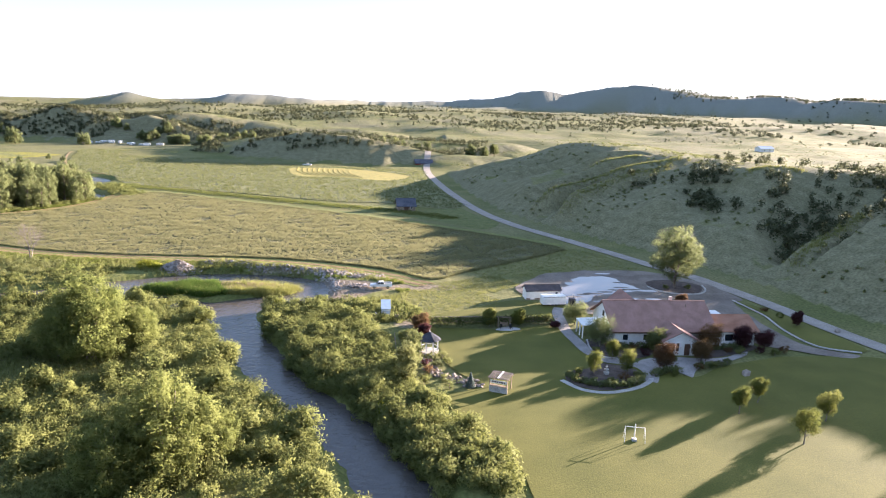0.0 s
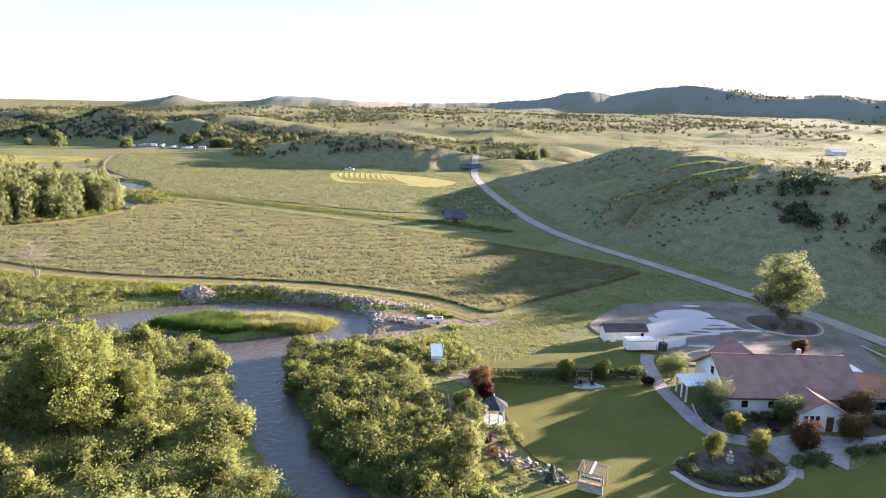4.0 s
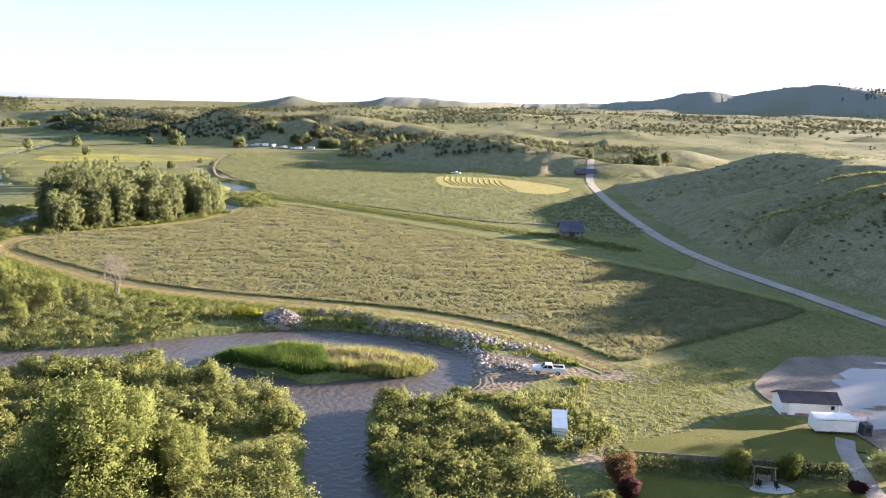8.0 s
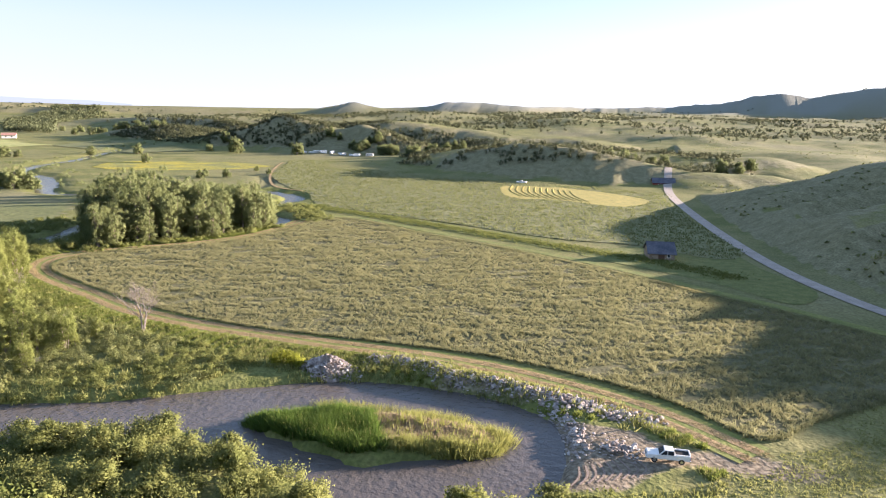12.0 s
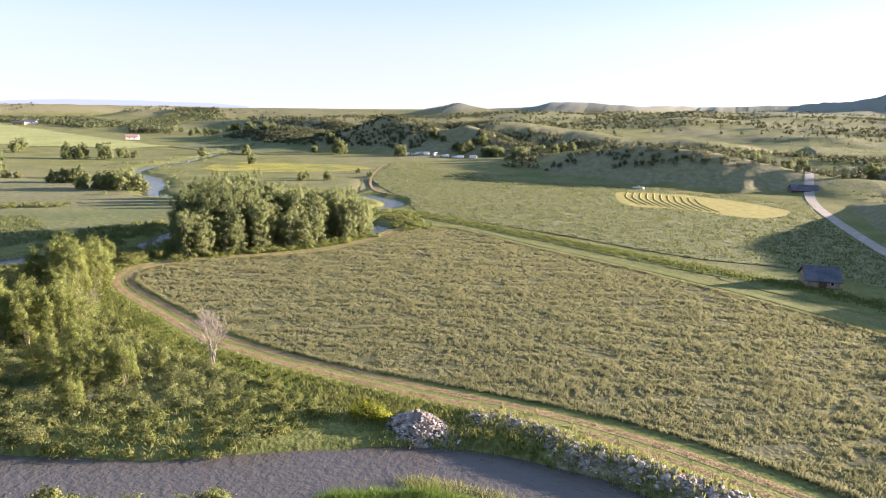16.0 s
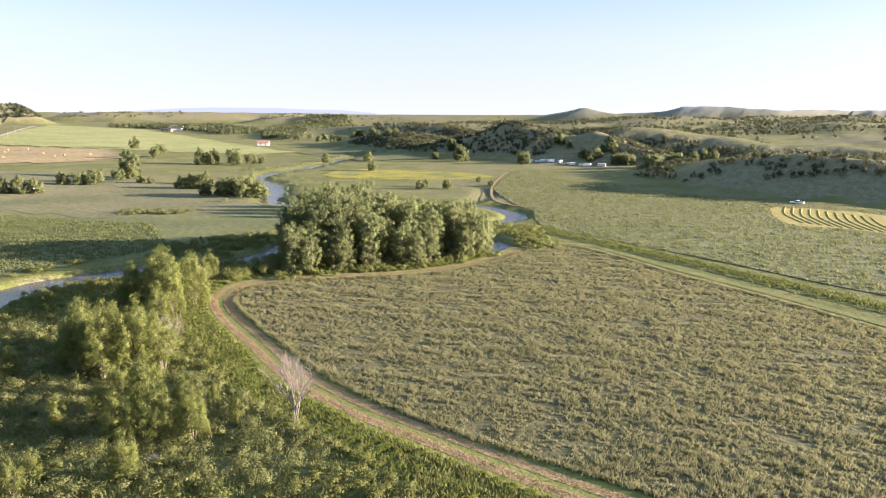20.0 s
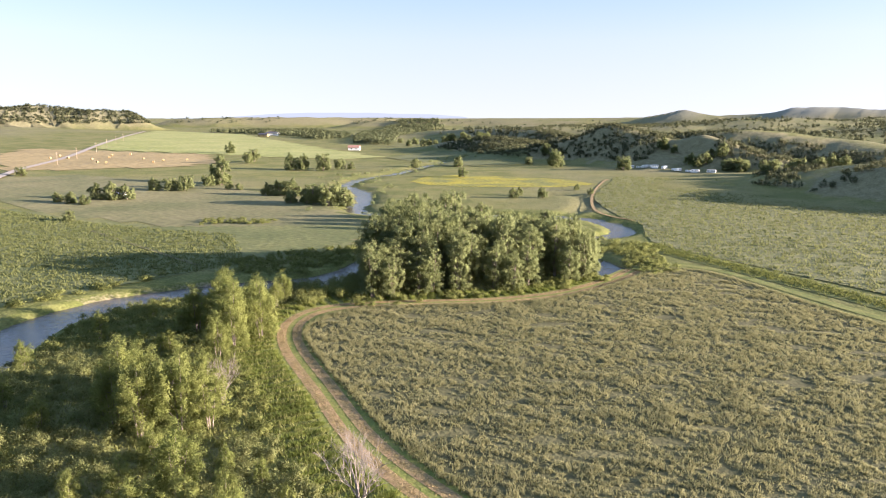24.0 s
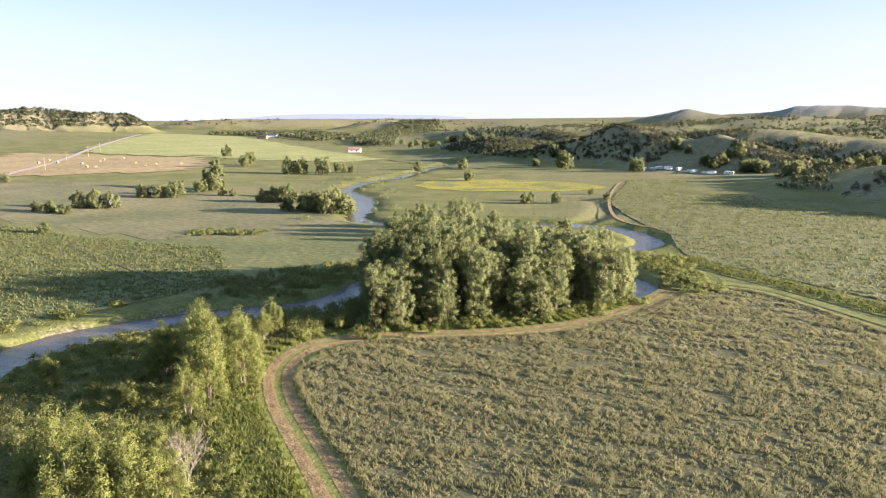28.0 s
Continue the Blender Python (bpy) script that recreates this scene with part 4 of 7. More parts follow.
# near riverside cottonwoods and slender trees
big = plume_tree("riverside_tree", 80, 15, 11, SLIMLEAF, "large spreading yellow-green cottonwood above riverside willows", 16, 560, 30, 0.34, 1.0, 4, 0.28, 0.03)
for x, y, s, tl in ((-58.5, 97, 1.12, 1.02), (-52.5, 101.5, 0.62, 1.0), (-64, 98, 0.75, 0.9), (-34, 61, 0.98, 1.02), (-39, 57.5, 0.7, 1.0), (-29.5, 65, 0.5, 1.0)):
    put(big, x, y, s, rng.rand() * 6.28, group="riverside trees", tall=tl)
for x, y, s in ((-141, 160.5, 1.12), (-136, 162.5, 1.18), (-148, 160.5, 1.15), (-144.5, 158, 1.02), (-134, 165.5, 0.95), (-141, 169, 0.85), (-138.5, 158.5, 1.1), (-164, 188, 1.28), (-169, 190, 1.22), (-173, 186, 1.05), (-159, 185, 1.1), (-161, 192, 1.15), (-167, 195, 1.1), (-177, 194, 0.95), (-156, 180, 0.8), (-174, 199, 0.8), (-179, 210, 0.7), (-176, 206, 0.6), (-109, 143.5, 0.62),
                (-121, 154.2, 0.95), (-117, 148, 0.75), (-110.5, 153.5, 0.72), (-114, 151, 0.8), (-125, 150, 0.6), (-154, 165, 0.8), (-130, 156, 0.55), (-128, 146, 0.5)):
    put(slim[rng.randint(3)], x, y, s, rng.rand() * 6.28, group="slender trees in the meadow", tall=1.0 + 0.15 * rng.rand())
young = scatter(rng, 28, [(-96, 138), (-118, 134), (-150, 141), (-176, 156), (-194, 172), (-196, 198), (-178, 206), (-160, 186), (-126, 168), (-100, 158)], 3)
for x, y in young:
    put(slim[rng.randint(3)], x, y, 0.25 + 0.3 * rng.rand(), rng.rand() * 6.28, group="slender trees in the meadow", label="young pointed poplar among meadow shrubs", tall=1.15)
east_tree = tree_model("slender_tree", 47, 7.6, 3.6, SAGE, "slender pale green tree beside the willow thicket", clumps=110, leaves=26, size=0.3, bole=0.05, trunk=0.12)
put(east_tree, -7.2, 87.5, 1.0, 1.0)
put(east_tree, -6.6, 92.6, 1.0, 2.4)
yard_tree = tree_model("yard_tree", 81, 15.5, 13, COTTON, "big round green cottonwood in a kerbed yard island", clumps=330, leaves=36, size=0.38, bole=0.12, trunk=0.42, upright=6)
put(yard_tree, 58.2, 150, 1.0, 0.4)

# far trees, one by one
far_spots = [(-392, 242, 6), (-384, 244, 7), (-376, 247, 6), (-391, 259, 10), (-385, 264, 11), (-381, 268, 9), (-333, 224, 5.5), (-529, 271, 8), (-408, 296, 9), (-402, 301, 9.5), (-397, 306, 9), (-407, 313, 10), (-411, 328, 9), (-418, 341, 18),
             (-413, 338, 12), (-389, 328, 6), (-384, 331, 5), (-544, 442, 12), (-554, 455, 14), (-551, 421, 10), (-662, 500, 14), (-471, 431, 15), (-464, 436, 14), (-453, 446, 16), (-455, 463, 11), (-449, 470, 7), (-347, 331, 10), (-341, 334, 11), (-352, 327, 8), (-312, 321, 10),
             (-305, 319, 12), (-297, 321, 13), (-293, 327, 11), (-300, 330, 12), (-318, 316, 8), (-365, 347, 7), (-409, 549, 10), (-375, 599, 8), (-382, 635, 13), (-341, 588, 16), (-352, 600, 15)]
for x, y, h in far_spots:
    put(small_far[rng.randint(4)], x, y, h / 9 * (0.95 if h < 12 else 0.8), rng.rand() * 6.28, group="far trees", tall=0.95 if h < 12 else 1.2)
for x, y, h in ((-289, 596, 13), (-240, 410, 6), (-251, 401, 6), (-255, 411, 5), (-196, 344, 6), (-245, 452, 4), (-230, 440, 4), (-342, 472, 8), (-430, 520, 9), (-403, 541, 8), (-205, 330, 5), (-212, 324, 6), (-222, 315, 5)):
    put(small_far[rng.randint(4)], x, y, h / 9, rng.rand() * 6.28, group="far trees", label="small green tree on the river flats")
for line, n, spread in (([(-285, 655), (-240, 640), (-205, 622), (-170, 598), (-150, 585)], 34, 11), ([(-470, 700), (-520, 720), (-560, 760)], 12, 14), ([(-40, 560), (0, 545), (40, 540), (60, 560)], 12, 10), ([(-600, 720), (-680, 800), (-780, 860)], 16, 30)):
    L = smooth_line(line, 3)
    for k in range(n):
        p = L[rng.randint(len(L))] + rng.normal(size=2) * spread * 0.6
        put(small_far[rng.randint(4)], p[0], p[1], 0.75 + 0.5 * rng.rand(), rng.rand() * 6.28, group="far trees", label="green cottonwood at the foot of far hills")
for m in cotton + slim + small_far + [big, east_tree, yard_tree]:
    drop_model(m)


def joined(name, parts, mat, label, category):
    V = np.concatenate([p[0] for p in parts])
    k, F = 0, []
    for p in parts:
        F.append(p[1] + k)
        k += len(p[0])
    N = np.concatenate([p[2] for p in parts]) if len(parts[0]) > 2 else None
    return tagged(new(name, mesh_np(name, V, np.concatenate(F), [mat], N)), label, category, kind="stuff")


def shrubs(rng, P, r, h, leaves, size):
    """Leaf quads for many shrubs at once: places, radius and height of each."""
    out = []
    Z = height(P[:, 0], P[:, 1])
    n = len(P)
    lob = 7
    C = np.repeat(np.column_stack([P, Z]), lob, 0)
    rr, hh = np.repeat(r, lob), np.repeat(h, lob)
    a, q = rng.rand(n * lob) * math.tau, np.sqrt(rng.rand(n * lob)) * 0.75
    C[:, 0] += np.cos(a) * rr * q
    C[:, 1] += np.sin(a) * rr * q
    C[:, 2] += hh * (0.25 + 0.6 * rng.rand(n * lob) * (1 - 0.45 * q))
    leaves, size = int(leaves * 2.4), size * 0.65
    m = max(2, leaves // lob)
    L = np.repeat(C, m, 0) + rng.normal(size=(n * lob * m, 3)) * np.repeat(np.column_stack([rr * 0.25, rr * 0.25, hh * 0.17]), m, 0)
    L[:, 2] = np.maximum(L[:, 2], np.repeat(np.repeat(Z, lob), m) + 0.05)
    out = (L - np.repeat(C, m, 0)) / np.repeat(np.column_stack([rr, rr, hh]), m, 0) * 2.2
    out += (L - np.repeat(np.repeat(np.column_stack([P, Z]), lob, 0), m, 0)) / np.repeat(np.column_stack([rr, rr, hh]), m, 0)
    return quads_at(rng, L, size, out)


def off_water(P, least):
    d = np.minimum(line_dist(P[:, 0], P[:, 1], RIVER)[0], np.minimum(line_dist(P[:, 0], P[:, 1], CHANNEL)[0] + 2.2, line_dist(P[:, 0], P[:, 1], POOL)[0] + 0.6))
    return P[d > least]


# willow thickets along the river
WEST = [(-12, 55), (-20, 72), (-28, 84), (-36, 98), (-43, 112), (-49, 126), (-60, 129), (-74, 134), (-92, 129), (-112, 121), (-130, 116), (-120, 100), (-90, 92), (-78, 80), (-72, 52), (-40, 46)]
CLEAR = [(-72, 83), (-56, 86), (-47, 92), (-52, 97), (-66, 97), (-80, 92)]
EAST = [(-3, 58), (6, 58), (5, 66), (-1, 77), (-6, 84), (-9, 90), (-10, 100), (-11.5, 108), (-16, 118), (-22, 126), (-37, 128), (-33, 112), (-26, 96), (-18, 84), (-9, 70)]
P = scatter(rng, 900, WEST, 1.9)
P = P[~inside(P[:, 0], P[:, 1], CLEAR)]
W = off_water(P, 3.2)
E = off_water(scatter(rng, 420, EAST, 1.5), 3.4)
own = []
for zone, cnt, lab in ((W, 110, "rounded yellow-green willow bush in the riverside thicket"), (E, 70, "rounded green willow bush between river and lawn")):
    models = []
    for k in range(4):
        r2 = np.random.RandomState(100 + k + cnt)
        V, F, N = foliage(r2, [((0, 0, 1.1), (1.5, 1.5, 1.3)), ((0.7, 0.3, 1.6), (0.9, 0.9, 1.1)), ((-0.6, -0.5, 1.5), (0.9, 0.9, 1.0))], 46, 22, 0.42, 0.30, 0.35)
        V[:, 2] = np.maximum(V[:, 2], 0)
        models.append(mesh_np("willow_bush", V, F, [WILLOW], N))
    pick = rng.permutation(len(zone))
    for i in pick[:cnt]:
        x, y = zone[i]
        ob = new("willow_bush", models[rng.randint(4)])
        s = (1.0 + 0.45 * rng.rand()) * (1.0 if zone is W else 0.85)
        ob.matrix_world = Matrix.LocRotScale((x, y, height(x, y) - 0.1), Euler((0, 0, rng.rand() * 6.28)), (s, s, s * (0.8 + 0.4 * rng.rand())))
        tagged(ob, lab, "bush", "willow bushes by the river")
    own.append(zone[pick[cnt:]])
k = np.concatenate(own)
joined("willow_thicket", [shrubs(rng, k, 1.3 + 0.7 * rng.rand(len(k)), 1.8 + 1.3 * rng.rand(len(k)), 230, 0.33)], WILLOW, "dense yellow-green willow thicket on both river banks", "thicket")

# shrubby meadow between river and field
MEADOW = [(-76, 156), (-92, 168), (-112, 172), (-130, 179), (-150, 189), (-166, 200), (-170, 212), (-186, 214), (-199, 205), (-201, 190), (-198, 176), (-178, 154), (-150, 138), (-120, 132), (-98, 136), (-84, 144)]
M = off_water(scatter(rng, 1000, MEADOW, 2.0), 5.2)
M = M[line_dist(M[:, 0], M[:, 1], STRIP)[0] > 9.5]
patch = vnoise(M[:, 0], M[:, 1], 22, 2)
bright, dull = M[patch > 0.46], M[patch <= 0.46]
joined("meadow_shrubs", [shrubs(rng, bright, 0.9 + 0.8 * rng.rand(len(bright)), 0.9 + 1.2 * rng.rand(len(bright)), 170, 0.26)], SAGE, "low sage-green shrubs in the river meadow", "shrubs")
joined("meadow_shrubs", [shrubs(rng, dull, 0.8 + 0.8 * rng.rand(len(dull)), 0.7 + 0.9 * rng.rand(len(dull)), 150, 0.26)], WILLOW, "low yellow-green willow shrubs in the river meadow", "shrubs")
# shrubs on the flats behind the river bend, by the pond and west bank
spots = np.concatenate([scatter(rng, 80, [(-12, 118), (-20, 131), (-34, 131), (-26, 133), (-12, 132), (-4, 126), (-6, 122)], 1.4), scatter(rng, 150, [(-200, 226), (-196, 262), (-212, 262), (-222, 246), (-224, 226), (-212, 214)], 2.0),
                        scatter(rng, 60, [(-130, 283), (-124, 296), (-136, 312), (-150, 326), (-156, 318), (-140, 300)], 1.8), scatter(rng, 34, [(-208, 150), (-217, 165), (-217.5, 205), (-222, 205), (-222, 158)], 1.3),
                        np.repeat(np.array(GROVE, float), 14, 0) + rng.normal(size=(len(GROVE) * 14, 2)) * 2.6, scatter(rng, 70, GROVE, 2.5),
                        scatter(rng, 90, [(-150, 297), (-165, 300), (-190, 300), (-200, 330), (-170, 335), (-152, 318)], 2.5), scatter(rng, 40, [(-290, 252), (-282, 262), (-270, 272), (-276, 278), (-300, 262)], 2)])
spots = np.concatenate([off_water(spots, 5.8), off_water(scatter(rng, 44, [(-138, 289), (-152, 301), (-168, 312), (-160, 330), (-152, 326), (-143, 308), (-134, 294)], 1.8), 4.0),
                        off_water(scatter(rng, 28, [(-136, 296), (-146, 312), (-153, 326), (-148, 328), (-138, 312), (-131, 298)], 1.8), 3.6)])
spots = spots[np.hypot(spots[:, 0] + 138, spots[:, 1] - 285) > 8.5]
joined("bank_shrubs", [shrubs(rng, spots, 0.9 + 0.8 * rng.rand(len(spots)), 0.9 + 0.9 * rng.rand(len(spots)), 90, 0.38)], WILLOW, "green shrubs along the river banks", "shrubs")
dense = off_water(scatter(rng, 130, [(-199, 204), (-178, 208), (-170, 212), (-170, 221), (-182, 240), (-198, 232)], 1.9), 6.2)
joined("bank_shrubs", [shrubs(rng, dense, 1.3 + 0.8 * rng.rand(len(dense)), 1.4 + 1.9 * rng.rand(len(dense)), 190, 0.34)], WILLOW, "tall green willow shrubs between river and grove", "shrubs")
FR = RIVER_FAR[rng.randint(len(RIVER_FAR), size=150)] + rng.normal(size=(150, 2)) * 9
FR = FR[line_dist(FR[:, 0], FR[:, 1], RIVER_FAR)[0] > 5.2]
joined("bank_shrubs", [shrubs(rng, FR, 1.4 + 1.2 * rng.rand(len(FR)), 1.4 + 1.6 * rng.rand(len(FR)), 60, 0.5)], COTTON, "green shrubs along the far river reach", "shrubs")
bush = np.array([(-72, 159.5), (-70.5, 158.5), (-73.5, 158.6), (-35.5, 126), (-33.9, 124.8), (-9.5, 76), (-11, 78)])
joined("bright_bushes", [shrubs(rng, bush, np.full(7, 1.6), np.full(7, 2.2), 420, 0.3)], YELLOWG, "bright yellow-green bushes beside rubble and river", "bush")

# crop blades on the front field, rough grass, reeds and island
C = scatter(rng, 42000, FIELD_A)
row = vnoise(C[:, 0] * 0.55 + C[:, 1] * 0.3, C[:, 1] * 1.2 - C[:, 0] * 0.75, 3.2, 2)
C, row = C[row > 0.25], row[row > 0.25]
joined("crop_plants", [blades(rng, np.column_stack([C, np.full(len(C), 0.05)]), 0.30 + 0.36 * smoothstep(0.3, 0.75, row), 0.13, 10, 0.5)], CROPB, "knee-high olive crop plants in clumped rows", "crop")
C = scatter(rng, 15000, FIELD_B)
C = C[~inside(C[:, 0], C[:, 1], FIELD_HAY)]
joined("crop_plants", [blades(rng, np.column_stack([C, np.full(len(C), 0.05)]), 0.35 + 0.35 * rng.rand(len(C)), 0.5, 4)], leaf("green_crop_blades", (0.122, 0.138, 0.050), (0.194, 0.198, 0.088)), "green crop plants beyond the ditch", "crop")
C = scatter(rng, 14000, [(-222, 160), (-223, 190), (-221, 208), (-218, 226), (-262, 250), (-330, 226), (-400, 212), (-400, 130), (-300, 118)])
joined("crop_plants", [blades(rng, np.column_stack([C, height(C[:, 0], C[:, 1]) + 0.1]), 0.3 + 0.4 * rng.rand(len(C)), 0.42, 4)], leaf("west_crop_blades", (0.104, 0.121, 0.043), (0.168, 0.180, 0.068)), "green crop plants west of the river", "crop")
rough = np.concatenate([scatter(rng, 9000, MEADOW), scatter(rng, 2200, [(-12, 118), (-22, 132), (-8, 140), (10, 140), (16, 133), (16, 121)]), scatter(rng, 4200, [(-76, 156), (-92, 168), (-60, 168), (-36, 165), (-14, 156), (-6, 147), (4, 152), (14, 160), (20, 150), (10, 140), (-8, 140), (-22, 158), (-50, 161)]),
                        scatter(rng, 1500, CLEAR), scatter(rng, 1600, [(40, 196), (22, 176), (7, 162), (14, 155), (30, 158), (56, 170), (50, 190)])])
rough = rough[line_dist(rough[:, 0], rough[:, 1], RIVER)[0] > 5.6]
rough = rough[~inside(rough[:, 0], rough[:, 1], FIELD_A) & ~inside(rough[:, 0], rough[:, 1], CHURNED) & (line_dist(rough[:, 0], rough[:, 1], STRIP)[0] > 3.4)]
joined("rough_grass", [blades(rng, np.column_stack([rough, height(rough[:, 0], rough[:, 1]) - 0.05]), np.where(rough[:, 0] > -8, 0.36, 1.0) * (0.35 + 0.5 * rng.rand(len(rough))), 0.22, 5)], GRASS, "rough uncut yellow-green grass on the river flats", "grass")
ew = rng.rand(len(FIELD_A) * 16, 1)
edge = np.repeat(FIELD_A, 16, 0) * (1 - ew) + np.repeat(np.roll(FIELD_A, -1, 0), 16, 0) * ew + rng.normal(size=(len(ew), 2)) * 0.3
joined("crop_edge", [blades(rng, np.column_stack([edge, np.full(len(edge), 0.02)]), 0.45 + 0.3 * rng.rand(len(edge)), 0.12, 8)], CROPB, "dense standing crop along the mown margin", "crop")
vg = np.repeat(VERGE, 60, 0) + rng.normal(size=(len(VERGE) * 60, 2)) * 2.2
joined("ditch_grass", [blades(rng, np.column_stack([vg, np.full(len(vg), 0.05)]), 0.22 + 0.4 * rng.rand(len(vg)), 0.3, 4)], leaf("verge_grass", (0.078, 0.102, 0.026), (0.142, 0.155, 0.046)), "tall lush grass in the ditch", "grass")
T = np.gradient(STRIP[:n_front], axis=0)
T /= np.linalg.norm(T, axis=1)[:, None]
k = rng.randint(n_front, size=9000)
tl = STRIP[k] + np.stack([T[k, 1], -T[k, 0]], -1) * (rng.choice([-1.5, 1.3], 9000) + 0.42 * rng.normal(size=9000))[:, None] + T[k] * (2 * rng.rand(9000, 1) - 1)
joined("track_litter", [blades(rng, np.column_stack([tl, np.full(9000, -0.02)]), 0.06 + 0.10 * rng.rand(9000), 0.16, 3, 1.6)], leaf("straw_litter", (0.205, 0.155, 0.070), (0.315, 0.245, 0.120), 0.2), "cut straw litter strewn along the field margin", "straw")
k = rng.randint(n_front, size=15000)
vw = STRIP[k] - np.stack([T[k, 1], -T[k, 0]], -1) * (3.2 + 6.5 * rng.rand(15000, 1) ** 1.4)
vw = vw[~inside(vw[:, 0], vw[:, 1], FIELD_A) & (line_dist(vw[:, 0], vw[:, 1], RIVER)[0] > 5.5) & (line_dist(vw[:, 0], vw[:, 1], RUBBLE)[0] > 3.2) & ~inside(vw[:, 0], vw[:, 1], CHURNED)]
tall = vnoise(vw[:, 0], vw[:, 1], 5, 2)
joined("verge_weeds", [blades(rng, np.column_stack([vw, height(vw[:, 0], vw[:, 1]) - 0.05]), 0.2 + 0.7 * tall, 0.2, 6, 0.5)], leaf("verge_weed_blades", (0.130, 0.165, 0.035), (0.235, 0.255, 0.065)), "lush green weeds beside the mown field margin", "weeds")
ISLAND = [(-69, 139), (-68.5, 143), (-65, 147), (-60, 149.5), (-54, 150), (-47.5, 150.4), (-40.5, 149.6), (-35, 147.4), (-32.3, 145.6), (-33, 142.3), (-36, 139.3), (-40.8, 138.2), (-44.8, 137.6), (-48, 136.4), (-51, 135), (-56, 136), (-63, 137.6)]
I = scatter(rng, 6800, ISLAND)
kind = I[:, 0] + 0.55 * (I[:, 1] - 143) + 2.5 * (vnoise(I[:, 0], I[:, 1], 4, 3) - 0.5)
reed = I[(kind < -51) & (I[:, 1] < 148 + 0.3 * (I[:, 0] + 53))]
rim = line_dist(I[:, 0], I[:, 1], np.array(ISLAND + ISLAND[:1], float))[0]
dryi = I[(kind >= -51) & (rim > 2.0 + 2 * vnoise(I[:, 0], I[:, 1], 3, 2) - 1)]
rimi = I[((kind >= -51) & (rim <= 1.7)) | ((I[:, 1] > 147.5) & (rim < 3)) | (rng.rand(len(I)) < 0.05)]
tufts = lambda A, h: blades(rng, np.column_stack([A, height(A[:, 0], A[:, 1])]), h + 0.5 * h * rng.rand(len(A)), 0.15, 9, 0.4)
joined("island_reeds", [tufts(reed, 0.7 + 0.8 * vnoise(reed[:, 0], reed[:, 1], 3, 3))], REED, "dense bright green reeds on the river island", "reeds")
joined("island_dry_grass", [tufts(dryi, 0.4)], DRYG, "dry tan grass on the river island", "grass")
joined("island_rim_grass", [tufts(rimi, 0.7 + 0.9 * vnoise(rimi[:, 0], rimi[:, 1], 2.5, 2))], leaf("rim_grass", (0.165, 0.185, 0.045), (0.275, 0.275, 0.085)), "yellow-green grass along the island shore", "grass")

# junipers and sage on the hills
def on_hills(n, box4, lo, hi, dens_wave, cutoff):
    x = box4[0] + rng.rand(n) * (box4[1] - box4[0])
    y = box4[2] + rng.rand(n) * (box4[3] - box4[2])
    h = height(x, y)
    d = vnoise(x + 500, y, dens_wave, 3)
    k = (h > lo) & (h < hi) & (d > cutoff)
    return np.column_stack([x, y])[k]


clusters = np.concatenate([np.array(c) + rng.normal(size=(n, 2)) * r for c, n, r in (((104, 240), 26, 5), ((97, 225), 22, 4), ((94, 213), 12, 4), ((126, 258), 14, 6), ((112, 186), 30, 7), ((118, 196), 30, 9), ((132, 208), 34, 11), ((106, 178), 16, 6), ((148, 216), 30, 9), ((126, 150), 26, 8), ((165, 190), 40, 22), ((170, 270), 16, 25), ((84, 258), 5, 3))])
J = np.concatenate([on_hills(9000, (-560, -140, 600, 900), 4, 60, 60, 0.38), on_hills(2600, (-200, 60, 490, 720), 2, 60, 30, 0.46), on_hills(5200, (-900, 700, 850, 2000), 6, 90, 110, 0.50), on_hills(900, (-900, 900, 850, 2400), 6, 90, 700, 0.30), on_hills(700, (-1100, -480, 850, 1250), 6, 60, 120, 0.42),
                    clusters, on_hills(900, (-200, 2200, 1500, 3300), 30, 190, 300, 0.48), on_hills(6000, (-1960, -1600, 440, 960), 20, 190, 300, 0.10), on_hills(1500, (-2250, -950, 1200, 2000), 14, 60, 200, 0.42)])
dist = np.hypot(J[:, 0] + 30, J[:, 1] - 60)
joined("hill_junipers", [shrubs(rng, J[dist < 1000], 1.1 + 1.1 * rng.rand((dist < 1000).sum()), 2.2 + 2.4 * rng.rand((dist < 1000).sum()), 34, 0.95)], JUNIPER, "dark green junipers scattered over the hills", "junipers")
joined("far_junipers", [shrubs(rng, J[dist >= 1000], 2.5 + 2.5 * rng.rand((dist >= 1000).sum()), 4 + 3 * rng.rand((dist >= 1000).sum()), 20, 2.6)], JUNIPER, "dark pines and junipers on the far ridges", "junipers")
S = np.concatenate([on_hills(3600, (20, 240, 60, 470), 1.5, 40, 30, 0.42), on_hills(3000, (60, 700, 250, 1000), 4, 40, 60, 0.5), on_hills(900, (-220, 60, 540, 700), 1, 40, 30, 0.45)])
joined("hill_sage", [shrubs(rng, S, 0.5 + 0.5 * rng.rand(len(S)), 0.4 + 0.5 * rng.rand(len(S)), 14, 0.6)], SAGE, "low sagebrush dotted over the bluffs", "sagebrush")
RG = np.concatenate([smooth_line(line, 0.4)[18:] for line in SPURS])
RG = np.repeat(RG, 5, 0) + rng.normal(size=(len(RG) * 5, 2)) * (0.9 + 0.9 * rng.rand(len(RG) * 5, 1))
joined("spur_grass", [blades(rng, np.column_stack([RG, height(RG[:, 0], RG[:, 1]) - 0.05]), 0.35 + 0.55 * rng.rand(len(RG)), 0.22, 4)], GRASS, "tall dry grass along the crests of the bluffs", "grass")
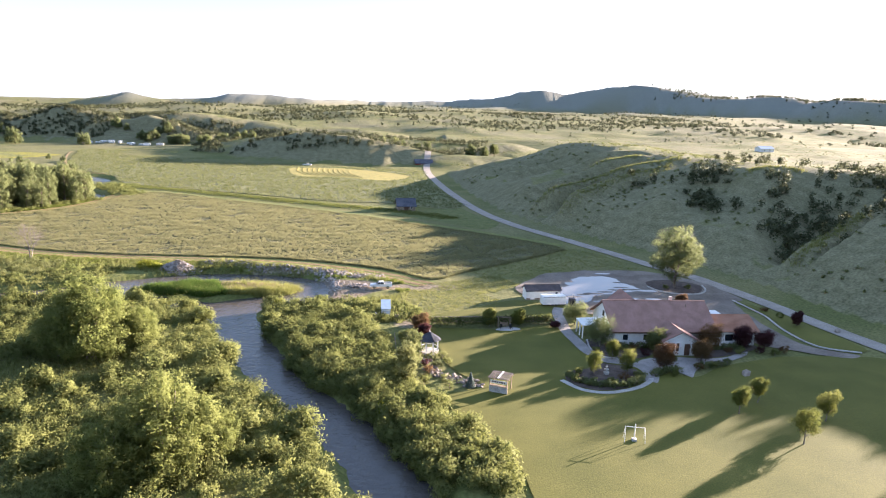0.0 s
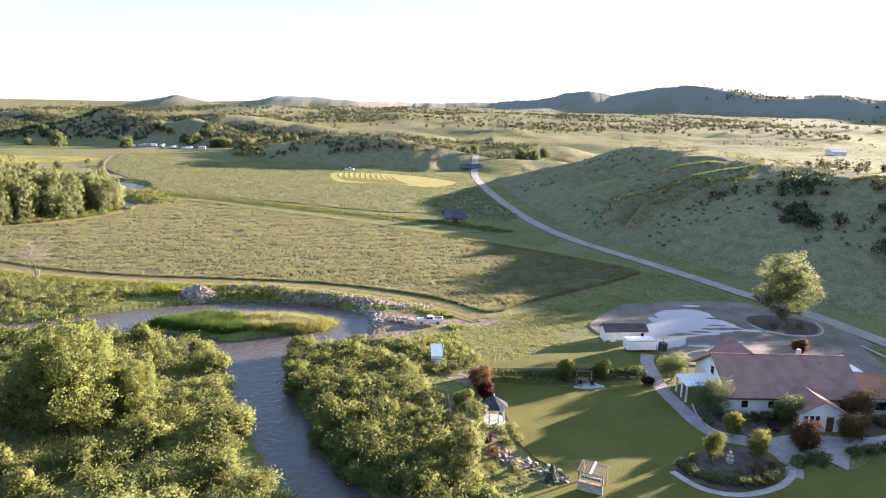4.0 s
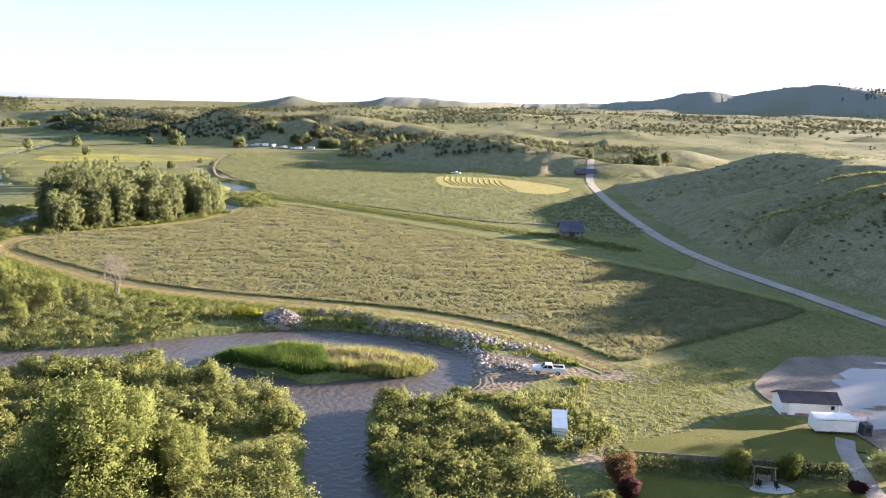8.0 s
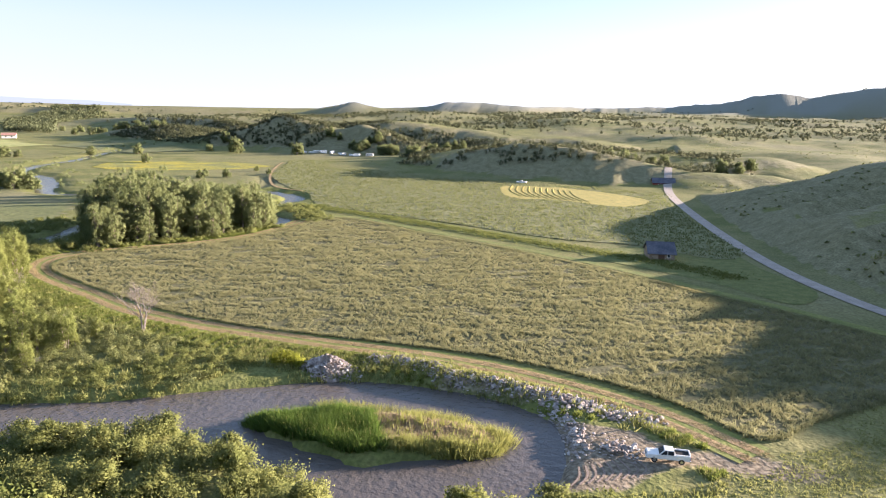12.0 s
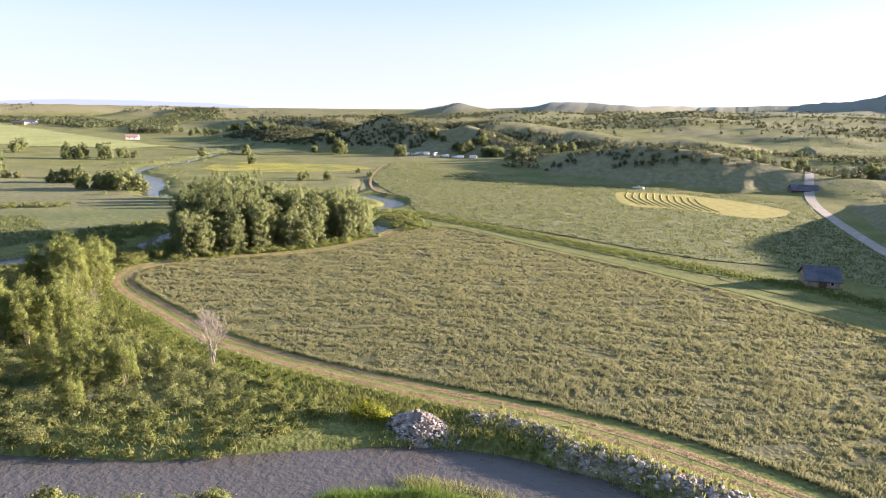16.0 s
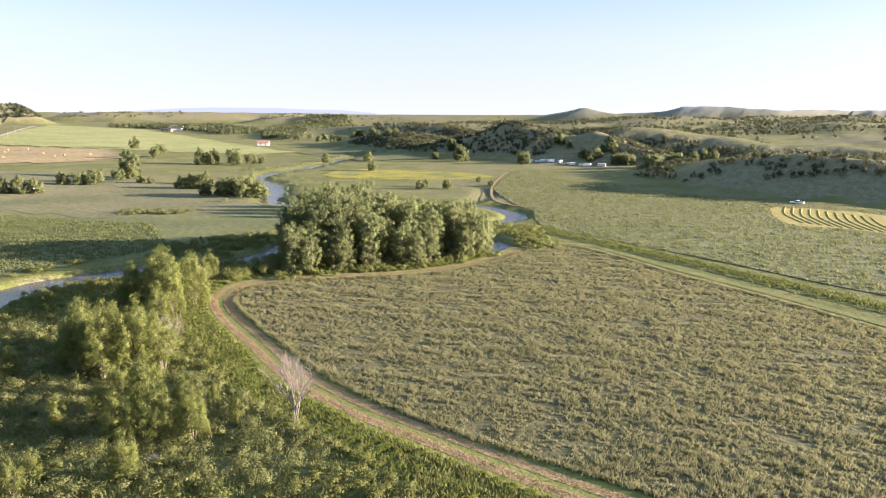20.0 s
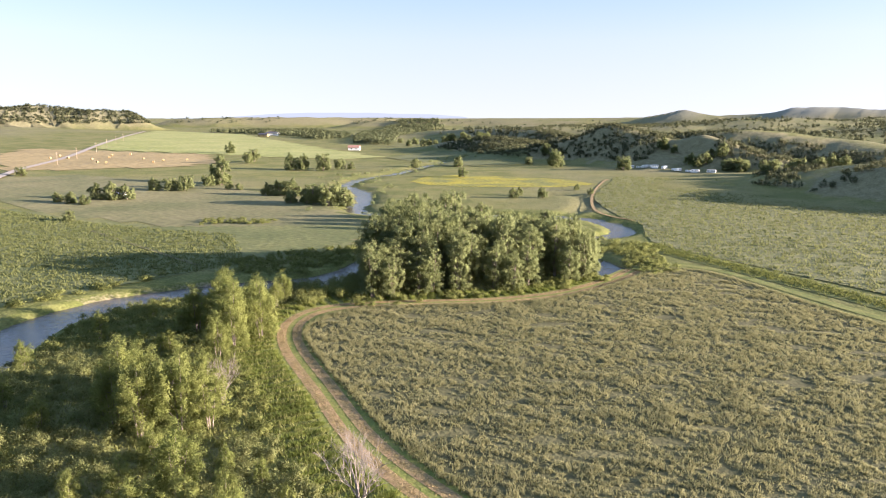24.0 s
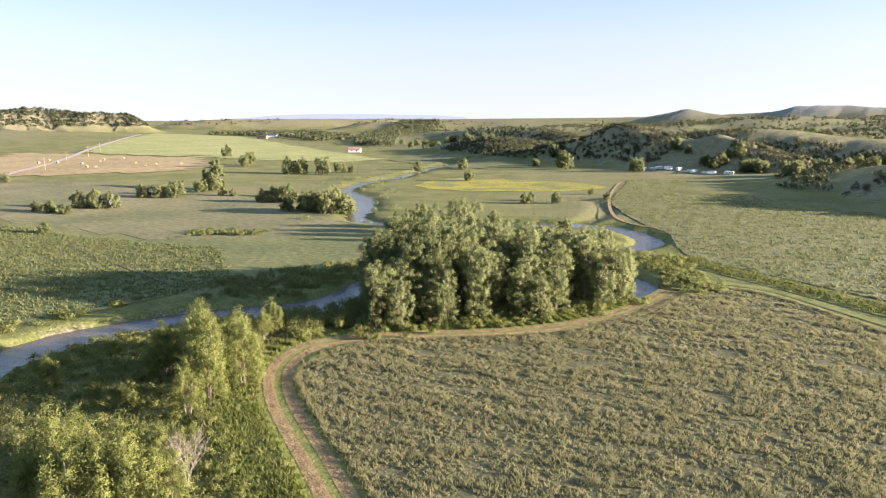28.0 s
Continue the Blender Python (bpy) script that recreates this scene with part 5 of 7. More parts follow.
Wd = np.concatenate([scatter(rng, 760, [(-560, 720), (-700, 760), (-980, 1060), (-1250, 1500), (-1500, 1750), (-1500, 1600), (-1100, 1080), (-800, 780)], 9), scatter(rng, 380, [(-1400, 900), (-1100, 900), (-900, 800), (-1000, 960), (-1400, 1200)], 12)])
joined("far_woods", [shrubs(rng, Wd, 5 + 3 * rng.rand(len(Wd)), 7 + 4 * rng.rand(len(Wd)), 56, 2.4)], leaf("dark_wood_leaves", (0.062, 0.076, 0.036), (0.112, 0.126, 0.060), 0.2), "far riverside woods in the valley", "woods")
rim_line = smooth_line([(1180, 3070), (1260, 2723), (1444, 2615), (1529, 2566), (1423, 2040), (1700, 1800)], 14)
RP = rim_line[rng.randint(len(rim_line), size=420)] + rng.normal(size=(420, 2)) * 45
joined("ridge_pines", [shrubs(rng, RP, 4 + 3 * rng.rand(420), 9 + 6 * rng.rand(420), 28, 4.0)], JUNIPER, "dark pines along the skyline ridge", "pines")

# the dead tree at the field's edge
dead = empty("dead_tree", pose(-104, 164.2, height(-104, 164.2)) @ Matrix.Diagonal((1.05, 1.05, 1.4, 1)), "bare grey dead tree beside the field margin", "tree")
r3 = np.random.RandomState(5)
bm = bmesh.new()


def branch(bm, a, way, length, r, depth):
    b = a + way * length
    tube(bm, a, b, r, r * 0.65, 5 if depth > 1 else 4)
    if depth == 0:
        return
    for k in range(3 if depth > 2 else 4):
        w2 = (way + Vector((r3.normal() * 0.5, r3.normal() * 0.5, r3.rand() * 0.35))).normalized()
        branch(bm, a.lerp(b, 0.5 + 0.5 * r3.rand()), w2, length * (0.55 + 0.25 * r3.rand()), r * 0.55, depth - 1)


for k in range(4):
    branch(bm, Vector((r3.normal() * 0.3, r3.normal() * 0.3, -0.2)), Vector((r3.normal() * 0.16, r3.normal() * 0.16, 1)).normalized(), 3.0 + r3.rand(), 0.10, 4)
part("trunk", bm, DEADWOOD, dead)
tagged(copy_thing(dead, pose(-139.1, 170.4, height(-139.1, 170.4), 0, 0, 70) @ Matrix.Diagonal((0.55, 0.55, 0.75, 1))), "bare grey dying tree beside slender cottonwoods")

# mountains on the horizon, far beyond the prairie; pale blue emission paints their haze
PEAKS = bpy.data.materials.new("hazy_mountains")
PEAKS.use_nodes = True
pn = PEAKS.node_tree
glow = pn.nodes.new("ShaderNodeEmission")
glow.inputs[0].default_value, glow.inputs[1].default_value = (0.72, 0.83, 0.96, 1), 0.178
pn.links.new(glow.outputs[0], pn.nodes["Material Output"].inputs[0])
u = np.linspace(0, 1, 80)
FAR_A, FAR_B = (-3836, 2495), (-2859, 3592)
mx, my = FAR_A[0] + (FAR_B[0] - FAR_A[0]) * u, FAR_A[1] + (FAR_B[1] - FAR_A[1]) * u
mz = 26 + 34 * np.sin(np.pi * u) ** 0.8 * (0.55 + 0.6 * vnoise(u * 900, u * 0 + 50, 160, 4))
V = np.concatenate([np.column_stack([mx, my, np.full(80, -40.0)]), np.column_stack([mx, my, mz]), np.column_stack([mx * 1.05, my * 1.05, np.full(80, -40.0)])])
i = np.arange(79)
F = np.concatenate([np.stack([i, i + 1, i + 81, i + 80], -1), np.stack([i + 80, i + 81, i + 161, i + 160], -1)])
tagged(new("backdrop_mountains", mesh_np("backdrop_mountains", V, F, [PEAKS])), "backdrop mountains on the far horizon, haze painted as pale blue glow", "mountains", kind="structure")

# ---- homestead: surfaces ----
WHITE = plain("white_paint", (0.78, 0.76, 0.72), 0.6)
ROOFRED = surf("red_brown_shingles", (0.25, 0.140, 0.108), (0.32, 0.18, 0.145), 0.6, 0.9, 0.3, 12)
ROOFDARK = surf("dark_shingles", (0.075, 0.062, 0.062), (0.11, 0.09, 0.09), 0.8, 0.9, 0.3, 10)
SLATE = surf("blue_grey_shingles", (0.085, 0.09, 0.11), (0.13, 0.135, 0.155), 1.0, 0.9, 0.3, 10)
TIN = surf("weathered_tin", (0.060, 0.064, 0.080), (0.10, 0.10, 0.115), 0.5, 0.6, 0.1, 8, 0.2)
WOOD = surf("grey_timber", (0.22, 0.16, 0.11), (0.32, 0.25, 0.18), 1.0, 0.9, 0.3, 9)
BROWN = plain("brown_trim", (0.11, 0.06, 0.04), 0.7)
DARK = plain("dark_glass", (0.02, 0.024, 0.03), 0.08)
BLACK = plain("black_rubber", (0.02, 0.02, 0.02), 0.85)
CHROME = plain("bright_metal", (0.6, 0.6, 0.6), 0.25, 0.9)
REDP = plain("barn_red", (0.25, 0.045, 0.04), 0.8)
MULCH = surf("dark_mulch", (0.07, 0.052, 0.042), (0.12, 0.09, 0.075), 0.9, 0.95, 0.6, 8)
PAVING = surf("grey_paving", (0.27, 0.24, 0.22), (0.35, 0.315, 0.29), 0.5, 0.9, 0.2, 12)
YARD = surf("wet_gravel_yard", (0.135, 0.110, 0.088), (0.220, 0.182, 0.148), 0.16, 0.9, 0.4, 14)
PUDDLE = bpy.data.materials.new("standing_water")
PUDDLE.use_nodes = True
PUDDLE.node_tree.nodes["Principled BSDF"].inputs["Base Color"].default_value = (0.16, 0.15, 0.145, 1)
PUDDLE.node_tree.nodes["Principled BSDF"].inputs["Roughness"].default_value = 0.03
TAIL = plain("red_lens", (0.35, 0.02, 0.02), 0.3)
LAMP = plain("clear_lens", (0.7, 0.7, 0.68), 0.1)


def wavy(outline, amp, wave, step=1.0):
    """An outline with its border broken into small bays."""
    L = smooth_line(outline, step, True)
    c = L.mean(0)
    d = L - c
    d /= np.linalg.norm(d, axis=1)[:, None]
    return L + d * (amp * 2 * (vnoise(L[:, 0] * 1.0, L[:, 1] * 1.0, wave, 3) - 0.5))[:, None]


sheet("lawn", smooth_line([(-3.2, 114.4), (3.2, 115.2), (10.4, 115.0), (21.6, 118.0), (22.4, 112.5), (23.0, 104.6), (25.0, 100.2), (24.3, 97), (32.4, 98.5), (39, 92.2), (46, 97), (56, 101), (62, 102.5), (80, 101), (90, 80), (100, 50), (100, 10), (60, 0),
                           (16, 20), (9, 45), (7, 56), (6, 65), (0.6, 76.5), (-3.6, 83.5), (1.5, 85.5), (4.4, 88.2), (1, 92.6), (-0.9, 97.8), (-1.2, 101.9), (-2.2, 107)], 2.0, True), 0.03, LAWN, "sunlit mown green lawn with long shadows", "lawn")
sheet("back_lawn", smooth_line([(6, 128.5), (14, 134.6), (18, 135.6), (28, 130.5), (27, 127), (24.6, 127.4), (23.6, 124.8), (21.6, 121.4), (10, 118.6), (0, 119.5), (-4, 122)], 2.0, True), 0.025, LAWN, "mown green grass behind the hedge", "lawn")
sheet("road_lawn", smooth_line([(68.5, 137), (70.2, 128), (69, 116), (70.5, 107), (78, 106), (76.5, 118), (73, 131)], 2.0, True), 0.03, LAWN, "small shaded lawn beside the road", "lawn")
sheet("yard", wavy([(27, 134), (23.5, 140), (19.5, 140.8), (20, 149), (28, 160), (42, 166), (56, 166), (64, 160), (69, 150), (71.5, 140), (67.5, 137.5), (66.2, 130), (66, 117), (68, 108), (74, 104.6), (70, 103), (60, 107), (57.5, 112), (57.5, 122), (50, 124), (38, 124), (30, 127)], 2.2, 9.0), 0.045, YARD, "wet grey gravel yard behind the house", "yard")
sheet("puddle", wavy([(28, 142), (30.6, 149), (35.5, 157.2), (43.2, 159.4), (46, 155), (48, 148.4), (48.6, 145.8), (41.6, 142.9), (36, 140.6), (33.4, 136), (27.6, 133.4)], 1.5, 2.2, 0.35), 0.075, PUDDLE, "wide rain puddle mirroring the sky in a gravel yard", "puddle")
for c, r in (((50.2, 146), 1.3), ((43.6, 138.6), 1.0), ((36.5, 135.8), 1.1), ((31, 135.6), 0.9), ((52, 137), 1.3), ((49, 138.6), 0.9), ((44, 162.5), 1.0)):
    sheet("puddle", wavy([(c[0] + r * 2.2 * math.cos(a), c[1] + r * 0.7 * math.sin(a)) for a in np.arange(0, 6.28, 0.7)], 0.5, 2.0, 0.3), 0.07, PUDDLE, "small rain puddle in a gravel yard", "puddle")
for x, y, r in ((33.5, 141.5, 0.7), (36.2, 142.4, 1.1), (39.4, 144.2, 0.9), (44.5, 148.6, 0.8), (42.8, 146.2, 1.0), (30.6, 139.4, 0.8), (46, 146.8, 1.1), (45.2, 153.4, 0.6)):
    sheet("mud_islet", wavy([(x + r * 2.4 * math.cos(a), y + r * 0.6 * math.sin(a)) for a in np.arange(0, 6.28, 0.7)], 0.5, 1.6, 0.3), 0.085, YARD, "low bank of wet mud in the puddle", "mud")
PATHL = smooth_line([(25.4, 130.5), (24.2, 126.6), (23.7, 121), (23.4, 114.5), (24.2, 107.6), (24.9, 103.2), (26.6, 99.6), (29.6, 98.4), (32.2, 96.4), (32.6, 93), (31.4, 90)], 0.8)
ribbon("garden_path", PATHL, 1.15, 0.055, PAVING, "grey paved garden path", "path")
sheet("front_terrace", smooth_line([(33, 99.6), (36.5, 101), (40, 101.3), (44, 100.8), (49, 101.6), (54, 105), (53.5, 103), (48, 99.2), (44, 98.2), (40.6, 94.6), (39, 92), (37.5, 94.5), (33.4, 95.5), (32, 97.6)], 1.0, True), 0.05, PAVING, "grey paved terrace before the house", "terrace")
sheet("flower_bed", smooth_line([(17.9, 90.4), (20, 87.3), (23.6, 86.4), (28, 88.2), (30.5, 90.7), (31.1, 93.6), (30, 96), (27, 97.4), (24.4, 98.2), (22.8, 95.4), (19.5, 94)], 0.8, True), 0.06, MULCH, "dark mulched bed with shrubs", "garden bed")
sheet("house_bed", smooth_line([(26, 109.5), (25.5, 105), (26.8, 101), (30, 100), (34, 101), (36.4, 103), (38, 106.6), (30, 106.7), (29.8, 111)], 1.0, True), 0.052, MULCH, "dark mulched bed at the house corner", "garden bed")
sheet("house_bed", smooth_line([(44.5, 101.2), (52, 103.4), (56.5, 106), (57.5, 108), (50, 107.4), (44.2, 106.6)], 1.0, True), 0.052, MULCH, "dark mulched bed before the east wing", "garden bed")
sheet("swing_patio", smooth_line([(9.6, 114.6), (11.4, 116.6), (13.2, 116.6), (14.6, 115.2), (12, 114.2)], 0.5, True), 0.06, CONCRETE, "pale concrete patio under a garden swing", "patio")
for k in range(9):
    c = (-24.6 + 0.95 * k, 134.8 + 0.55 * k)
    L = smooth_line([c, (c[0] + 0.8, c[1] + 2.2), (c[0] + 0.6 - 0.2 * k, c[1] + 4.6)], 0.6)
    ribbon("rut", L, 0.13, -0.03, surf("pale_rut", (0.180, 0.138, 0.108), (0.230, 0.180, 0.145), 1.2, 0.95, 0.6, 6) if k == 0 else bpy.data.materials["pale_rut"], "pale ridge between ruts in churned dirt", "rut")


def kerb(pts, name, label, closed=False, w=0.16, h=0.16, mat=None):
    L = smooth_line(pts, 0.6, closed)
    if closed:
        L = np.concatenate([L, L[:1]])
    bm = bmesh.new()
    for p, q in zip(L[:-1], L[1:]):
        m = Matrix.Translation((p[0], p[1], 0)) @ Matrix.Rotation(math.atan2(q[1] - p[1], q[0] - p[0]), 4, "Z")
        box(bm, (-0.03, -w, 0), (float(np.hypot(*(q - p))) + 0.03, w, h), m)
    return tagged(part(name, bm, mat or CONCRETE), label, "kerb", kind="structure")


kerb([(17.2, 90.2), (19.6, 86.6), (23.5, 85.6), (28.4, 87.5), (31.4, 90.2), (32, 91.4)], "bed_kerb", "pale concrete kerb round the flower bed", w=0.42, h=0.10)
kerb([(51.5, 150), (53, 146), (57, 143.6), (62, 144), (65, 147.4), (66, 152)], "tree_kerb", "pale kerb round the yard tree", w=0.2, h=0.25)
kerb([(67.8, 139), (68.6, 133), (69.2, 127), (68.2, 117), (69.6, 108), (76, 104.8)], "drive_kerb", "pale kerb along the drive", w=0.2, h=0.18)
kerb([(26.2, 109.8), (25.6, 105), (26.7, 101.2), (30, 99.8)], "bed_kerb", "pale kerb round the house bed", w=0.14, h=0.14)
# mulch-coloured sheet inside the kerb paints the shade below the crown
sheet("tree_bed", smooth_line([(52, 150), (53.4, 146.6), (57, 144.4), (61.6, 144.8), (64.4, 148), (65.2, 153), (59, 157), (53, 155)], 1, True), 0.08, MULCH, "dark bed sheet standing in for the shade under the yard tree", "garden bed")

# ---- homestead: house ----


def prism(pts, y0, y1, m=None):
    """A solid with the outline pts (x, z) from y0 to y1."""
    bm = bmesh.new()
    a = [bm.verts.new((x, y0, z)) for x, z in pts]
    b = [bm.verts.new((x, y1, z)) for x, z in pts]
    bm.faces.new(a[::-1])
    bm.faces.new(b)
    for i in range(len(pts)):
        j = (i + 1) % len(pts)
        bm.faces.new((a[i], a[j], b[j], b[i]))
    if m is not None:
        bm.transform(m)
    return bm


def slope(p, q, d, thick):
    """A roof slab: eave from p to q, rising by the vector d."""
    bm = bmesh.new()
    p, q, d = Vector(p), Vector(q), Vector(d)
    n = (q - p).cross(d).normalized()
    n = n if n.z > 0 else -n
    lo = [bm.verts.new(v) for v in (p, q, q + d, p + d)]
    hi = [bm.verts.new(v + n * thick) for v in (p, q, q + d, p + d)]
    bm.faces.new(lo[::-1])
    bm.faces.new(hi)
    for i in range(4):
        bm.faces.new((lo[i], lo[(i + 1) % 4], hi[(i + 1) % 4], hi[i]))
    return bm


def gabled(name, m, lx, ly, wall_h, ridge_h, wall_mat, roof_mat, label, category="building", over=0.5, windows=(), group="", thick=0.16):
    """A gabled building on the plan 0..lx by 0..ly, ridge along x: four walls, two roof slopes, windows (x, z, w, h) in the front."""
    root = empty(name, m, label, category, group)
    t = 0.15
    part("wall", boxed((0, 0, -0.2), (lx, t, wall_h)), wall_mat, root)
    part("wall", boxed((0, ly - t, -0.2), (lx, ly, wall_h)), wall_mat, root)
    rot = Matrix.Rotation(math.pi / 2, 4, "Z")
    for x in (0, lx - t):
        part("wall", prism([(t, -0.2), (ly - t, -0.2), (ly - t, wall_h), (ly / 2, ridge_h - 0.05), (t, wall_h)], -x - t, -x, rot), wall_mat, root)
    k = (ridge_h - wall_h) / (ly / 2)
    part("roof", slope((-over, -over, wall_h - over * k), (lx + over, -over, wall_h - over * k), (0, ly / 2 + over, ridge_h - wall_h + over * k), thick), roof_mat, root)
    part("roof", slope((-over, ly + over, wall_h - over * k), (lx + over, ly + over, wall_h - over * k), (0, -ly / 2 - over, ridge_h - wall_h + over * k), thick), roof_mat, root)
    part("ridge_cap", stick((-over, ly / 2, ridge_h + thick * 0.9), (lx + over, ly / 2, ridge_h + thick * 0.9), 0.12, sides=6), roof_mat, root)
    for x, z, w, h in windows:
        win = part("window", boxed((x - w / 2 - 0.08, -0.05, z - h / 2 - 0.08), (x + w / 2 + 0.08, 0.02, z + h / 2 + 0.08)), WHITE, root)
        part("pane", boxed((x - w / 2, -0.07, z - h / 2), (x + w / 2, -0.045, z + h / 2)), DARK, win)
    return root


house = gabled("house", pose(30.2, 106.7, 0, 0, 0, 2.0), 19.0, 12.8, 3.1, 6.7, WHITE, ROOFRED, "long white ranch house with a red-brown shingle roof", "house", 0.6, [(6.0, 1.7, 0.8, 1.0), (2.2, 1.7, 0.9, 1.0), (16.5, 1.7, 1.1, 1.2), (18.2, 1.7, 0.7, 1.2)])
hp = lambda nm, bm, mt, par=None, lb="": part(nm, bm, mt, par or house, lb)
# fascia, cross gable to the back, entry gable, east wing, porch
hp("fascia", boxed((-0.6, -0.68, 2.62), (19.6, -0.6, 2.86)), BROWN)
rot = Matrix.Rotation(math.pi / 2, 4, "Z")
hp("cross_roof", slope((2.4, 6.2, 4.2), (2.4, 14.2, 4.2), (3.2, 0, 2.75), 0.16), ROOFRED)
hp("cross_roof", slope((8.8, 6.2, 4.2), (8.8, 14.2, 4.2), (-3.2, 0, 2.75), 0.16), ROOFRED)
hp("cross_wall", prism([(2.7, -0.2), (8.5, -0.2), (8.5, 4.3), (5.6, 6.8), (2.7, 4.3)], 13.4, 13.7), WHITE)
entry = hp("entry", prism([(7.6, -0.2), (13.6, -0.2), (13.6, 2.7), (10.6, 4.2), (7.6, 2.7)], -4.6, 0.0), WHITE)
hp("entry_roof", slope((7.1, -5.2, 2.55), (7.1, 3.2, 2.55), (3.5, 0, 1.75), 0.14), ROOFRED)
hp("entry_roof", slope((14.1, -5.2, 2.55), (14.1, 3.2, 2.55), (-3.5, 0, 1.75), 0.14), ROOFRED)
for x in (8.5, 9.3, 10.1):
    w = hp("entry_window", boxed((x - 0.34, -4.68, 0.7), (x + 0.34, -4.6, 2.3)), WHITE)
    part("pane", boxed((x - 0.27, -4.70, 0.78), (x + 0.27, -4.67, 2.22)), DARK, w)
d = hp("front_door", boxed((11.4, -4.67, 0.0), (12.4, -4.59, 2.05)), BROWN)
part("door_handle", boxed((12.2, -4.73, 0.95), (12.28, -4.67, 1.1)), CHROME, d)
hp("wing_wall", boxed((19.0, 0.6, -0.2), (27.2, 9.2, 2.8)), WHITE)
hp("wing_gable", prism([(0.6, 2.8), (9.2, 2.8), (4.9, 4.5)], -27.2, -19.0, rot), WHITE)
hp("wing_roof", slope((18.8, 0.1, 2.65), (27.9, 0.1, 2.65), (0, 4.8, 1.95), 0.15), surf("orange_brown_shingles", (0.27, 0.125, 0.075), (0.34, 0.17, 0.11), 0.6, 0.9, 0.3, 12))
hp("wing_roof", slope((18.8, 9.7, 2.65), (27.9, 9.7, 2.65), (0, -4.8, 1.95), 0.15), bpy.data.materials["orange_brown_shingles"])
hp("wing_window", boxed((21.5, 0.52, 0.9), (22.9, 0.6, 2.1)), DARK)
hp("canopy", boxed((21.0, 10.0, 2.9), (25.4, 13.0, 3.05)), WHITE)
for x, y in ((21.2, 12.7), (25.2, 12.7)):
    hp("canopy_post", boxed((x - 0.08, y - 0.08, -0.1), (x + 0.08, y + 0.08, 2.9)), WHITE)
hp("porch_roof", slope((-4.7, 4.0, 2.45), (-4.7, 8.6, 2.45), (4.7, 0, 0.3), 0.14), WHITE)
for y in (4.3, 6.2, 8.3):
    hp("porch_post", boxed((-4.6, y - 0.11, -0.1), (-4.38, y + 0.11, 2.5)), WHITE)
w = hp("gable_window", boxed((-0.1, 6.0, 3.7), (0.0, 6.9, 4.8)), BROWN)
part("pane", boxed((-0.12, 6.1, 3.8), (-0.09, 6.8, 4.7)), DARK, w)
hp("door", boxed((-0.06, 5.4, 0), (0.0, 6.4, 2.05)), BROWN)
hp("chimney", boxed((13.0, 7.2, 5.6), (13.5, 7.7, 7.4)), CONCRETE)
hp("vent_pipe", stick((15.3, 5.0, 5.6), (15.3, 5.0, 6.6), 0.07), CHROME)

# ---- homestead: outbuildings ----
store = gabled("storage_building", pose(19.2, 136.6, 0, 0, 0, 7.0), 7.9, 3.1, 2.0, 2.85, WHITE, ROOFDARK, "long white storage building with a dark shingle roof", "shed", 0.25, [(7.0, 1.3, 0.5, 0.6)])
part("door", boxed((0.9, -0.05, 0), (1.9, 0.02, 1.9)), WHITE, store)
part("skirting", boxed((-0.02, -0.03, -0.1), (7.92, 0.0, 0.3)), WOOD, store)
trailer = empty("white_trailer", pose(21.9, 131.2, 0, 0, 0, 8.0) @ Matrix.Diagonal((0.8, 0.85, 0.86, 1)), "white box trailer with a rounded roof beside the yard", "trailer")
bm = prism([(0, 0.45), (6.7, 0.45), (6.7, 2.45), (6.5, 2.6), (0.2, 2.6), (0, 2.45)], 0, 2.5)
bmesh.ops.bevel(bm, geom=bm.edges[:], offset=0.06, segments=2, affect="EDGES")
part("body", bm, WHITE, trailer)
part("roof_rail", boxed((0.1, -0.03, 2.3), (6.6, 0.0, 2.4)), CHROME, trailer)
part("frame", boxed((0.1, 0.1, 0.32), (6.6, 2.4, 0.45)), BLACK, trailer)
for x in (2.9, 3.8):
    for y in (0.05, 2.25):
        wl = part("wheel", stick((x, y, 0.35), (x, y + 0.2, 0.35), 0.36, sides=14), BLACK, trailer)
        part("rim", stick((x, y - 0.015, 0.35), (x, y + 0.215, 0.35), 0.2, sides=12), CHROME, wl)
part("support", boxed((6.3, 1.1, -0.02), (6.45, 1.3, 0.35)), BLACK, trailer)
heater = empty("yard_boiler", pose(28.6, 132.6, 0, 0, 0, 10), "dark metal outdoor boiler beside the trailer", "boiler")
part("body", boxed((-0.6, -0.6, 0), (0.6, 0.6, 1.6), bevel=0.05), surf("dark_steel", (0.05, 0.05, 0.055), (0.09, 0.09, 0.095), 1, 0.6, 0.1, 8, 0.3), heater)
part("flue", stick((0.2, 0.2, 1.6), (0.2, 0.2, 2.5), 0.1), CHROME, heater)
part("door", boxed((-0.35, -0.64, 0.5), (0.35, -0.6, 1.2)), BLACK, heater)
shed = empty("white_shed", pose(-12.6, 121.4, 0, 0, 0, 4), "small white lean-to shed with a sloping white roof", "shed")
part("wall", boxed((0, 0, -0.1), (1.75, 0.1, 1.75)), WHITE, shed)
part("wall", boxed((0, 2.7, -0.1), (1.75, 2.8, 2.75)), WHITE, shed)
for x in (0, 1.65):
    part("wall", prism([(0.1, -0.1), (2.7, -0.1), (2.7, 2.72), (0.1, 1.76)], -x - 0.1, -x, rot), WHITE, shed)
part("roof", slope((-0.1, -0.15, 1.74), (1.85, -0.15, 1.74), (0, 3.1, 1.1), 0.08), WHITE, shed)
part("trim", boxed((-0.02, -0.03, 1.2), (1.77, 0.0, 1.26)), WOOD, shed)
